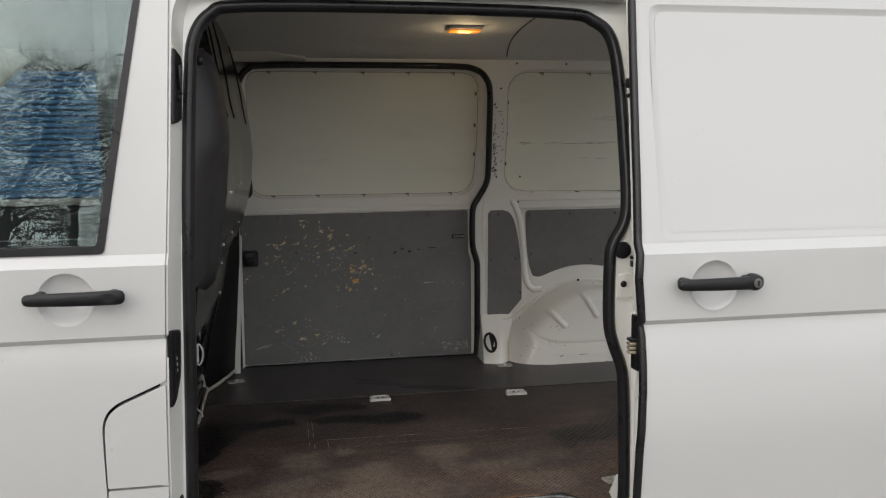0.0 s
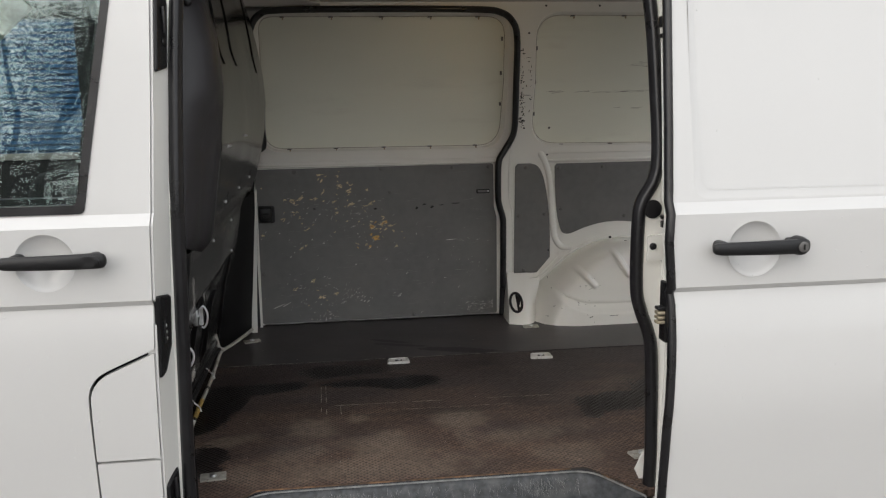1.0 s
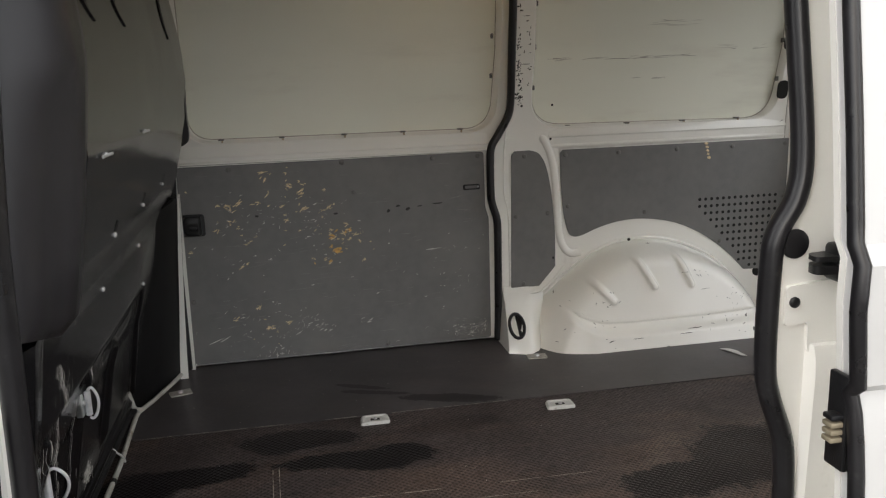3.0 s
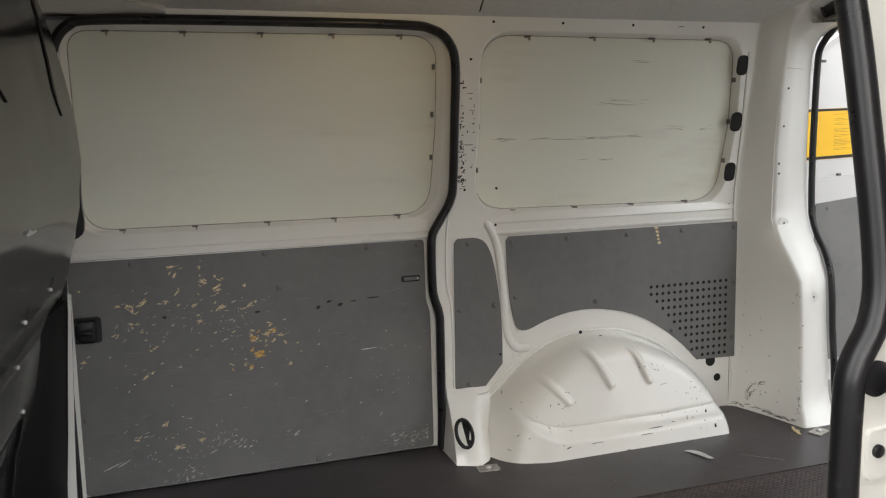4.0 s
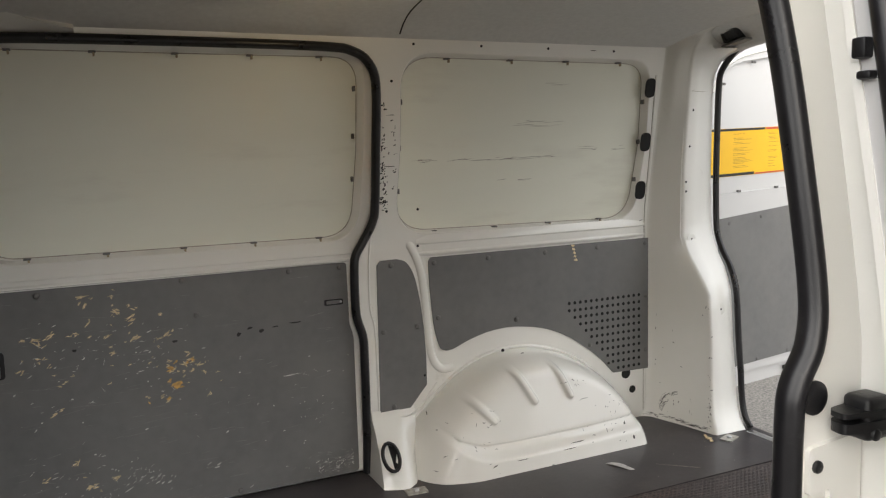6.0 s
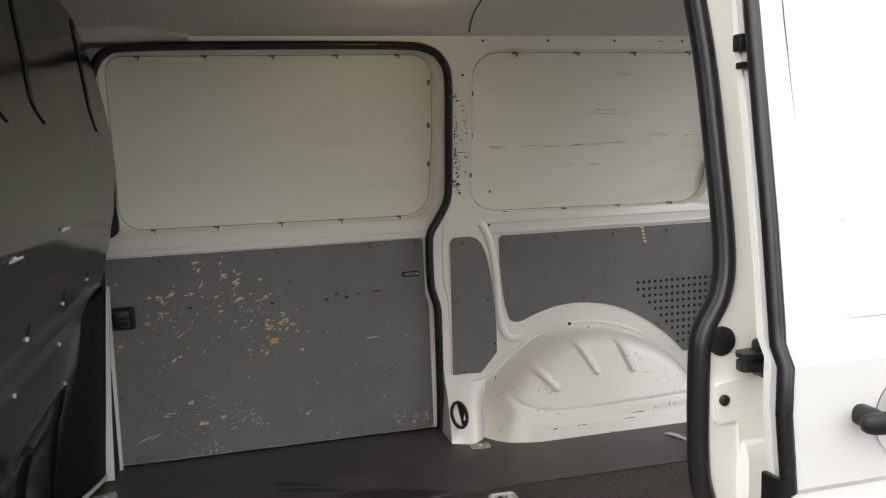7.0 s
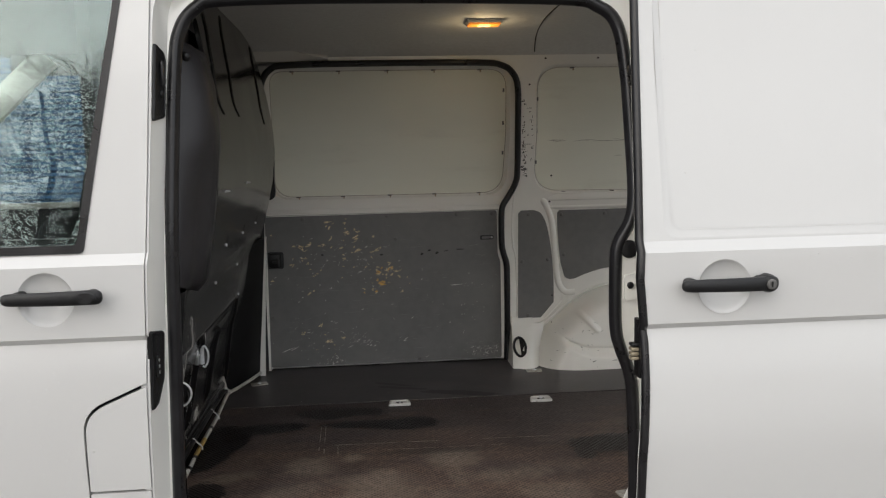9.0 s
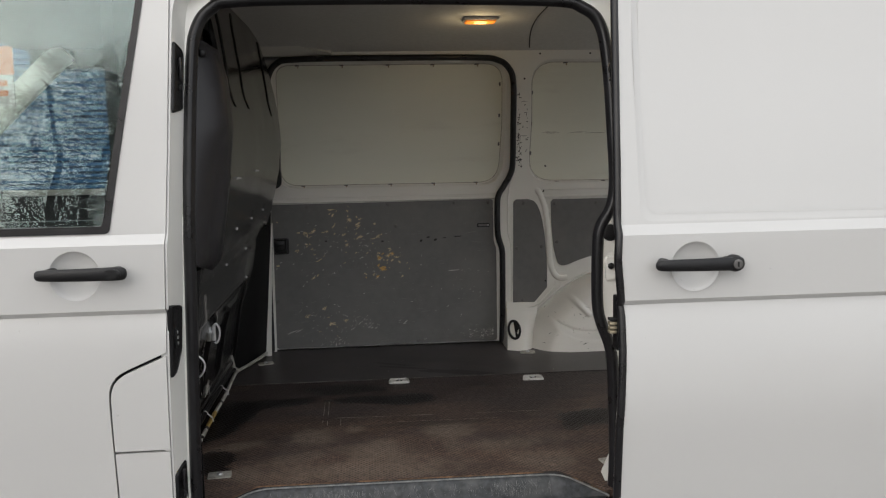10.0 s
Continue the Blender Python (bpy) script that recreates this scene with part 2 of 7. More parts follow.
def floor_material(name, base, dirt, hexes, dusty, crest, hollow, relief, grit=1.0, dry=0.58):
    m = material(name, base, 0.5, var=0.25, scale=5)
    n, l = m.node_tree.nodes, m.node_tree.links
    b = n["Principled BSDF"]
    geo = n.new("ShaderNodeNewGeometry")
    pos = geo.outputs["Position"]
    old = b.inputs["Base Color"].links[0].from_socket
    # trodden-in brown dirt, streaky along the van
    mp0 = n.new("ShaderNodeMapping")
    mp0.inputs["Scale"].default_value = (0.6, 1.5, 1)
    l.new(pos, mp0.inputs[0])
    nz = n.new("ShaderNodeTexNoise")
    nz.inputs["Scale"].default_value, nz.inputs["Detail"].default_value, nz.inputs["Roughness"].default_value = 4.2, 9, 0.68
    l.new(mp0.outputs[0], nz.inputs["Vector"])
    sep = n.new("ShaderNodeSeparateXYZ")
    l.new(pos, sep.inputs[0])
    grad = n.new("ShaderNodeMapRange")
    grad.inputs[1].default_value, grad.inputs[2].default_value = 1.10, 0.30
    grad.inputs[3].default_value, grad.inputs[4].default_value = -0.10, dusty
    l.new(sep.outputs[1], grad.inputs[0])
    add = n.new("ShaderNodeMath")
    l.new(nz.outputs[0], add.inputs[0])
    l.new(grad.outputs[0], add.inputs[1])
    ramp = n.new("ShaderNodeValToRGB")
    ramp.color_ramp.elements[0].position, ramp.color_ramp.elements[1].position = 0.44, 0.86
    l.new(add.outputs[0], ramp.inputs[0])
    col = blend(n, l, ramp.outputs[0], old, dirt)
    # tread pattern, its crests lightened and hollows shaded in the colour
    vo = n.new("ShaderNodeTexVoronoi")
    vo.feature = "DISTANCE_TO_EDGE"
    vo.inputs["Scale"].default_value = hexes
    vo.inputs["Randomness"].default_value = 0.10
    mp = n.new("ShaderNodeMapping")
    mp.inputs["Rotation"].default_value = (0, 0, radians(45))
    mp.inputs["Scale"].default_value = (1, 1, 0)
    l.new(pos, mp.inputs[0])
    l.new(mp.outputs[0], vo.inputs["Vector"])
    vr = n.new("ShaderNodeMapRange")
    vr.inputs[1].default_value, vr.inputs[2].default_value = 0.10, 0.34
    vr.inputs[3].default_value, vr.inputs[4].default_value = crest, hollow
    l.new(vo.outputs["Distance"], vr.inputs[0])
    clog = n.new("ShaderNodeTexNoise")
    clog.inputs["Scale"].default_value, clog.inputs["Detail"].default_value, clog.inputs["Roughness"].default_value = 8.0, 7, 0.7
    l.new(pos, clog.inputs["Vector"])
    cr = n.new("ShaderNodeMapRange")
    cr.inputs[1].default_value, cr.inputs[2].default_value, cr.inputs[3].default_value, cr.inputs[4].default_value = 0.42, 0.62, 0.0, 0.75
    l.new(clog.outputs[0], cr.inputs[0])
    tread = n.new("ShaderNodeMix")
    l.new(cr.outputs[0], tread.inputs[0])
    l.new(vr.outputs[0], tread.inputs[2])
    tread.inputs[3].default_value = 0.95
    fine = n.new("ShaderNodeTexNoise")
    fine.inputs["Scale"].default_value, fine.inputs["Detail"].default_value, fine.inputs["Roughness"].default_value = 60.0, 9, 0.8
    l.new(pos, fine.inputs["Vector"])
    fr = n.new("ShaderNodeMapRange")
    fr.inputs[1].default_value, fr.inputs[2].default_value = 0.32, 0.68
    fr.inputs[3].default_value, fr.inputs[4].default_value = 1 - 0.72 * grit, 1 + 0.80 * grit
    l.new(fine.outputs[0], fr.inputs[0])
    both = n.new("ShaderNodeMath")
    both.operation = "MULTIPLY"
    l.new(tread.outputs[0], both.inputs[0])
    l.new(fr.outputs[0], both.inputs[1])
    col = blend(n, l, 1.0, col, both.outputs[0], "MULTIPLY")
    dust = spots(n, l, pos, DUST_SPOTS, 1.0, 0.55)
    dm = n.new("ShaderNodeMath")
    dm.operation = "MULTIPLY"
    l.new(dust, dm.inputs[0])
    l.new(fr.outputs[0], dm.inputs[1])
    dm2 = n.new("ShaderNodeMath")
    dm2.operation = "MULTIPLY"
    l.new(dm.outputs[0], dm2.inputs[0])
    dm2.inputs[1].default_value = 0.42
    dm2.use_clamp = True
    both2 = blend(n, l, 0.6, (0.27, 0.22, 0.175), tread.outputs[0], "MULTIPLY")
    col = blend(n, l, dm2.outputs[0], col, both2)
    wet = spots(n, l, pos, WET_SPOTS, 0.45, 0.08)
    col = blend(n, l, wet, col, (0.013, 0.011, 0.0115))
    sp = n.new("ShaderNodeMapRange")
    sp.inputs[3].default_value, sp.inputs[4].default_value = 0.30, 0.10
    l.new(wet, sp.inputs[0])
    l.new(col, b.inputs["Base Color"])
    rr = n.new("ShaderNodeMapRange")
    rr.inputs[3].default_value, rr.inputs[4].default_value = dry, 0.28
    l.new(wet, rr.inputs[0])
    l.new(rr.outputs[0], b.inputs["Roughness"])
    l.new(sp.outputs[0], b.inputs["Specular IOR Level"])
    bp = n.new("ShaderNodeBump")
    bp.inputs["Strength"].default_value, bp.inputs["Distance"].default_value = relief, 0.003
    l.new(vo.outputs["Distance"], bp.inputs["Height"])
    l.new(bp.outputs[0], b.inputs["Normal"])
    return m


MAT = floor_material("ribbed_rubber_mat", (0.047, 0.037, 0.036), (0.114, 0.075, 0.056), 86, 0.22, 1.5, 0.42, 0.8)
MAT_SMOOTH = floor_material("smooth_floor_sheet", (0.056, 0.050, 0.052), (0.092, 0.074, 0.068), 150, -0.02, 1.02, 0.98, 0.02, 0.22, 0.36)
STEP_WORN = material("worn_step_studs", (0.20, 0.20, 0.19), 0.7, var=0.5, scale=25)
STEP = material("dusty_black_step", (0.036, 0.039, 0.043), 0.5, var=0.45, scale=70, bump=0.4, bump_scale=250,
                second=(0.095, 0.097, 0.096), patch=(0.46, 0.74), patch_scale=22, patch_detail=12)
# Pale tone for edge highlights put into the colour, and for scratches.
STEP_LIP = material("step_highlight_scratch", (0.19, 0.192, 0.19), 0.55, var=0.4, scale=50)
STEP_TREAD = material("dusty_step_tread", (0.13, 0.131, 0.128), 0.7, var=0.6, scale=90, second=(0.46, 0.455, 0.42), patch=(0.44, 0.60), patch_scale=26, patch_detail=10, bump=0.4, bump_scale=300)

# ---- mesh helpers ----
ORIGIN = {}
WIDTH = 1.835          # outer width of the body


def root(name, at, label, category, group="", kind=""):
    ob = new(name)
    ob.empty_display_size = 0.1
    ob.location = at
    ORIGIN[ob.name] = Vector(at)
    return tagged(ob, label, category, group, kind)


def link_mesh(name, bm, mat, smooth=35):
    me = bpy.data.meshes.new(name)
    bmesh.ops.recalc_face_normals(bm, faces=bm.faces)
    bm.to_mesh(me)
    bm.free()
    me.materials.append(mat)
    if smooth:
        for p in me.polygons:
            p.use_smooth = True
        me.set_sharp_from_angle(angle=radians(smooth))
    return me


def part(name, bm, mat, parent, label="", smooth=35):
    o = ORIGIN[parent.name]
    bmesh.ops.translate(bm, vec=-o, verts=bm.verts)
    ob = new(name, link_mesh(name, bm, mat, smooth))
    ob.parent = parent
    ORIGIN[ob.name] = o
    return tagged(ob, label)


def thing(name, bm, mat, label, category, group="", kind="", smooth=35):
    """A top-level mesh with its origin at its base."""
    lo = Vector([min(v.co[i] for v in bm.verts) for i in range(3)])
    hi = Vector([max(v.co[i] for v in bm.verts) for i in range(3)])
    o = Vector(((lo.x + hi.x) / 2, (lo.y + hi.y) / 2, lo.z))
    bmesh.ops.translate(bm, vec=-o, verts=bm.verts)
    ob = new(name, link_mesh(name, bm, mat, smooth))
    ob.location = o
    ORIGIN[ob.name] = o
    return tagged(ob, label, category, group, kind)


def lean(z):
    """How far the body side falls inward at height z."""
    return 0.095 * max(0.0, (z - 1.32) / 0.565) ** 1.15


CREASE = ((0.30, 0.060), (0.60, 0.026), (0.85, 0.004), (0.93, 0.001), (1.0, 0.0005), (1.03, 0.0015), (1.06, 0.004), (1.085, 0.0085), (1.108, 0.014), (1.121, 0.0), (1.279, 0.0), (1.303, 0.016), (1.33, 0.018), (2.1, 0.018))


def skin(z):
    """Outer side surface, with the raised band at handle height."""
    for (z0, a), (z1, b) in zip(CREASE, CREASE[1:]):
        if z <= z1:
            return lean(z) + a + (b - a) * (z - z0) / (z1 - z0)
    return lean(z) + 0.018


ZCUTS = (0.5, 0.6, 0.66, 0.72, 0.78, 0.85, 0.89, 0.93, 0.965, 1.0, 1.03, 1.06, 1.085, 1.108, 1.121, 1.279, 1.291, 1.303, 1.33, 1.40, 1.47, 1.55, 1.63, 1.71, 1.78, 1.85, 1.9)


def ease(t):
    t = max(0.0, min(1.0, t))
    return t * t * (3 - 2 * t)


def rounded(pts, r, steps=6):
    """Outline with rounded corners; pts may carry their own radius as third value."""
    out = []
    n = len(pts)
    for i in range(n):
        p = Vector(pts[i][:2])
        a, b = Vector(pts[i - 1][:2]), Vector(pts[(i + 1) % n][:2])
        rad = pts[i][2] if len(pts[i]) > 2 else r
        da, db = (a - p), (b - p)
        rad = min(rad, 0.48 * da.length, 0.48 * db.length)
        if rad < 1e-4:
            out.append((p.x, p.y))
            continue
        p0, p1 = p + da.normalized() * rad, p + db.normalized() * rad
        for k in range(steps + 1):
            t = k / steps
            q = p0 * (1 - t) ** 2 + p * 2 * t * (1 - t) + p1 * t * t
            out.append((q.x, q.y))
    return out


def flat(outline, holes=()):
    bm = bmesh.new()
    edges = []
    for ring in (outline, *holes):
        vs = [bm.verts.new((x, 0, z)) for x, z in ring]
        edges += [bm.edges.new((vs[i], vs[(i + 1) % len(vs)])) for i in range(len(vs))]
    bmesh.ops.triangle_fill(bm, use_beauty=True, use_dissolve=False, edges=edges)
    return bm


def plate(outline, holes=(), depth=0.0, thick=0.01, surface=lean, far=False, cuts=ZCUTS):
    """A sheet that follows the body side. depth: from the outer skin inward to the face that is
    nearer the outside; thick: how far it goes on inward."""
    bm = flat(outline, holes)
    zs = [v.co.z for v in bm.verts]
    for z in cuts:
        if min(zs) + 0.002 < z < max(zs) - 0.002:
            bmesh.ops.bisect_plane(bm, geom=bm.verts[:] + bm.edges[:] + bm.faces[:], dist=1e-5, plane_co=(0, 0, z), plane_no=(0, 0, 1))
    if thick:
        res = bmesh.ops.extrude_face_region(bm, geom=bm.faces[:])
        for v in res["geom"]:
            if isinstance(v, bmesh.types.BMVert):
                v.co.y = thick
    for v in bm.verts:
        y = surface(v.co.z) + depth + v.co.y
        v.co.y = WIDTH - y if far else y
    return bm


def loft(rings, closed=True, caps=True):
    bm = bmesh.new()
    rows = [[bm.verts.new(p) for p in ring] for ring in rings]
    n = len(rows[0])
    for a, b in zip(rows, rows[1:]):
        for i in range(n if closed else n - 1):
            j = (i + 1) % n
            bm.faces.new((a[i], a[j], b[j], b[i]))
    if caps and closed:
        bm.faces.new(rows[0][::-1])
        bm.faces.new(rows[-1])
    return bm


def sweep(path, rx, ry, closed=False, seg=12, up=(0, 1, 0)):
    """An oval bead along a path; ry along up, rx across it."""
    bm = bmesh.new()
    up = Vector(up)
    pts = [Vector(p) for p in path]
    n = len(pts)
    rows = []
    for i, p in enumerate(pts):
        a = pts[i - 1] if (i or closed) else p
        b = pts[(i + 1) % n] if (i < n - 1 or closed) else p
        t = (b - a).normalized()
        s = t.cross(up).normalized()
        u = s.cross(t).normalized()
        rows.append([bm.verts.new(p + s * rx * math.cos(2 * math.pi * k / seg) + u * ry * math.sin(2 * math.pi * k / seg)) for k in range(seg)])
    for i in range(n if closed else n - 1):
        a, b = rows[i], rows[(i + 1) % n]
        for k in range(seg):
            bm.faces.new((a[k], a[(k + 1) % seg], b[(k + 1) % seg], b[k]))
    if not closed:
        bm.faces.new(rows[0][::-1])
        bm.faces.new(rows[-1])
    return bm


def block(x0, x1, y0, y1, z0, z1, bevel=0.003, seg=2):
    bm = bmesh.new()
    bmesh.ops.create_cube(bm, size=1)
    for v in bm.verts:
        v.co = Vector(((x0 + x1) / 2 + v.co.x * (x1 - x0), (y0 + y1) / 2 + v.co.y * (y1 - y0), (z0 + z1) / 2 + v.co.z * (z1 - z0)))
    if bevel:
        bmesh.ops.bevel(bm, geom=bm.edges[:], offset=bevel, segments=seg, profile=0.5, affect="EDGES")
    return bm


def knob(center, r, depth, axis="y", seg=14, dome=0.4):
    """A low round boss: rim, shoulder and domed face, standing out along axis."""
    prof = ((1.0, 0), (1.0, 0.55), (0.86, 0.85), (0.5, 1.0 + 0.2 * dome), (0.12, 1.0 + 0.3 * dome))
    rings = []
    for f, d in prof:
        ring = []
        for k in range(seg):
            a = 2 * math.pi * k / seg
            u, v, w = r * f * math.cos(a), r * f * math.sin(a), d * depth
            ring.append({"y": (u, w, v), "x": (w, u, v), "z": (u, v, w)}[axis])
        rings.append([Vector(center) + Vector(p) for p in ring])
    return loft(rings)


def merge(*bms):
    out = bmesh.new()
    for b in bms:
        me = bpy.data.meshes.new("tmp")
        b.to_mesh(me)
        out.from_mesh(me)
        b.free()
        bpy.data.meshes.remove(me)
    return out


def smooth_path(pts, steps=5, closed=False):
    """Points on a rounded curve through pts."""
    out = []
    n = len(pts)
    P = [Vector(p) for p in pts]
    last = n if closed else n - 1
    for i in range(last):
        p0 = P[i - 1] if (i or closed) else P[i]
        p1, p2 = P[i], P[(i + 1) % n]
        p3 = P[(i + 2) % n] if (closed or i + 2 < n) else p2
        for k in range(steps):
            t = k / steps
            out.append(0.5 * ((2 * p1) + (p2 - p0) * t + (2 * p0 - 5 * p1 + 4 * p2 - p3) * t * t + (3 * p1 - p0 - 3 * p2 + p3) * t ** 3))
    if not closed:
        out.append(P[-1])
    return out

def y_of(d, z, far):
    y = lean(z) + d
    return WIDTH - y if far else y


def slab(outline, z0, z1, bevel=0.0):
    """A flat sheet over a plan outline."""
    bm = flat(outline)
    for v in bm.verts:
        v.co = Vector((v.co.x, v.co.z, z0))
    res = bmesh.ops.extrude_face_region(bm, geom=bm.faces[:])
    for v in res["geom"]:
        if isinstance(v, bmesh.types.BMVert):
            v.co.z = z1
    return bm


def ring_loft(outlines):
    """Walls between outlines given as lists of 3D points."""
    return loft(outlines, caps=False)


# ---- ground and yard ----
def ground_sheet():
    bm = bmesh.new()
    bmesh.ops.create_grid(bm, x_segments=60, y_segments=60, size=1.0)
    for v in bm.verts:
        v.co.x, v.co.y = 90 * v.co.x * abs(v.co.x) ** 1.5, 90 * v.co.y * abs(v.co.y) ** 1.5
        r = math.hypot(v.co.x, v.co.y)
        v.co.z = 0.012 * noise.noise(Vector((v.co.x * 0.4, v.co.y * 0.4, 0))) if r < 40 else 0
        v.co.z -= 0.012
    me = link_mesh("ground", bm, ASPHALT)
    return tagged(new("ground", me), "worn grey asphalt yard", "ground", kind="structure")


ground_sheet()

# ---- van body: near side ----
FRONT_EDGE = [(-0.075, 0.38), (-0.052, 1.10), (-0.034, 1.50), (-0.022, 1.935)]
STEPS = (0.60, 0.85, 0.93, 1.0, 1.03, 1.06, 1.085, 1.108, 1.121, 1.20, 1.279, 1.303, 1.33, 1.40, 1.50, 1.60, 1.70)
front_line = [(float(np.interp(z, [p[1] for p in FRONT_EDGE], [p[0] for p in FRONT_EDGE])), z, 0) for z in STEPS]
AP = rounded([(-0.075, 0.38, 0.02)] + front_line + [(-0.020, 1.932, 0.13), (1.165, 1.932, 0.11)] + [(1.165, z, 0) for z in STEPS[::-1]] + [(1.165, 0.38, 0.02)], 0.02, 8)
SEAL_NEAR = [(-0.034, 0.41), (-0.030, 0.66), (-0.017, 1.10), (-0.006, 1.45), (0.004, 1.70), (0.016, 1.80), (0.055, 1.858), (0.13, 1.879), (0.5, 1.884), (0.93, 1.878),
             (1.025, 1.858), (1.070, 1.81), (1.085, 1.70), (1.089, 1.55), (1.090, 1.40), (1.078, 1.335), (1.049, 1.282), (1.042, 1.23), (1.042, 1.08), (1.054, 1.02), (1.076, 0.96),
             (1.085, 0.90), (1.091, 0.72), (1.091, 0.60), (1.084, 0.53), (1.066, 0.475), (1.035, 0.435)]


def seal_points(path, d, far):
    return [(p.x, y_of(d, p.z, far), p.z) for p in smooth_path([(x, 0, z) for x, z in path], 6)]


def seal_sweep(path, rx, ry, face=-1.0):
    """A hollow rubber bulb with two long creases, on the side towards face (along y)."""
    seg = 26
    bm = bmesh.new()
    pts = [Vector(p) for p in path]
    up = Vector((0, 1, 0))
    rows = []
    for i, p in enumerate(pts):
        t = (pts[min(i + 1, len(pts) - 1)] - pts[max(i - 1, 0)]).normalized()
        side = t.cross(up).normalized()
        out = side.cross(t).normalized()
        row = []
        for k in range(seg):
            a = 2 * math.pi * k / seg
            r = 1.0
            for mid, deep in ((-0.95, 0.13), (0.80, 0.09)):
                d = (a - (math.pi / 2 * face + mid) + math.pi) % (2 * math.pi) - math.pi
                r -= deep * math.exp(-(d / 0.17) ** 2)
            row.append(bm.verts.new(p + side * rx * r * math.cos(a) + out * ry * r * math.sin(a)))
        rows.append(row)
    for a, b in zip(rows, rows[1:]):
        for k in range(seg):
            bm.faces.new((a[k], a[(k + 1) % seg], b[(k + 1) % seg], b[k]))
    bm.faces.new(rows[0][::-1])
    bm.faces.new(rows[-1])
    return bm


near_hole = [(p.x, p.z) for p in smooth_path([(x, 0, z) for x, z in SEAL_NEAR], 4)]
wall_near = root("wall_near", (1.0, 0.05, 0.35), "white painted side of a cargo van with its door opening", "van side", kind="structure")
outer = [(-0.079, 0.36), (-0.056, 1.10), (-0.038, 1.50), (-0.024, 1.965), (2.44, 1.965), (2.44, 0.36)]
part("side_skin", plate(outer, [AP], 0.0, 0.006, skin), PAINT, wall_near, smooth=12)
# Flange, jamb and post pieces use the brightened white to lift their shade.
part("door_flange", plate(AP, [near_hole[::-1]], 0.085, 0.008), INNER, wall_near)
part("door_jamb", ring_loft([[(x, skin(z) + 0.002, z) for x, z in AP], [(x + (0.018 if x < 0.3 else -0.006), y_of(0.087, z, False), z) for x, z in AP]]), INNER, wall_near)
part("sill", block(-0.07, 2.44, 0.03, 0.12, 0.34, 0.40, 0.01), PAINT, wall_near)
part("door_seal", seal_sweep(seal_points(SEAL_NEAR, 0.095, False), 0.0155, 0.020), RUBBER, wall_near, "thick black rubber door seal", smooth=70)
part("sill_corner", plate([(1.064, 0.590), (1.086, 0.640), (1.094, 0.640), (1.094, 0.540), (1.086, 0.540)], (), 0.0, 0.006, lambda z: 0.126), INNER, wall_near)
# upper slide rail above the opening
part("slide_rail", block(0.05, 1.10, 0.128, 0.175, 1.905, 1.925, 0.004), STEEL, wall_near, "dull metal slide rail")


def jamb_plate(pts, pins, screw):
    """A black plate lying on the front jamb; pts are (distance in from the outside, height)."""
    o = rounded(pts, 0.008)
    rings = []
    for f, h in ((1.0, -0.004), (1.0, 0.004), (0.93, 0.0065), (0.86, 0.0065), (0.80, 0.005)):
        cy = sum(p[0] for p in o) / len(o)
        cz = sum(p[1] for p in o) / len(o)
        ring = []
        for y, z in o:
            yy, zz = cy + (y - cy) * f, cz + (z - cz) * (1 - (1 - f) * 0.35)
            ring.append((edge_at(zz, 0) + 0.20 * yy + h, skin(zz) + yy, zz))
        rings.append(ring)
    pl = part("contact_plate", loft(rings), PLASTIC, wall_near, "black plastic contact plate")
    if pins:
        z0 = (min(p[1] for p in pts) + max(p[1] for p in pts)) / 2 + 0.005
        x0 = edge_at(z0, 0) + 0.20 * 0.034 + 0.006
        part("socket", block(x0 - 0.004, x0 + 0.001, 0.026, 0.042, z0 - 0.024, z0 + 0.024, 0.002), HOLE, pl)
        for k in range(3):
            part("contact_pin", knob((x0 + 0.001, 0.034, z0 - 0.014 + 0.014 * k), 0.0042, 0.002, axis="x", seg=10), STEEL, pl)
    else:
        zl = screw[1] + 0.045
        xl = edge_at(zl, 0) + 0.2 * 0.034 + 0.005
        part("lever", block(xl, xl + 0.008, skin(zl) + 0.029, skin(zl) + 0.039, zl - 0.026, zl + 0.030, 0.003), RUBBER, pl)
        part("screw", knob((edge_at(screw[1], 0) + 0.2 * screw[0] + 0.005, skin(screw[1]) + screw[0], screw[1]), 0.009, 0.005, axis="x", seg=12), PLASTIC, pl)


def edge_at(z, gap):
    for (x0, z0), (x1, z1) in zip(FRONT_EDGE, FRONT_EDGE[1:]):
        if z <= z1:
            return x0 + (x1 - x0) * (z - z0) / (z1 - z0) - gap
    return FRONT_EDGE[-1][0] - gap


jamb_plate([(0.004, 1.592), (0.004, 1.768), (0.050, 1.752), (0.060, 1.735), (0.060, 1.602)], False, (0.040, 1.655))
jamb_plate([(0.004, 0.945), (0.004, 1.128), (0.060, 1.118), (0.062, 1.005), (0.030, 0.955)], True, None)
jamb_plate([(0.004, 0.50), (0.004, 0.690), (0.060, 0.712), (0.062, 0.50)], False, (0.040, 0.62))
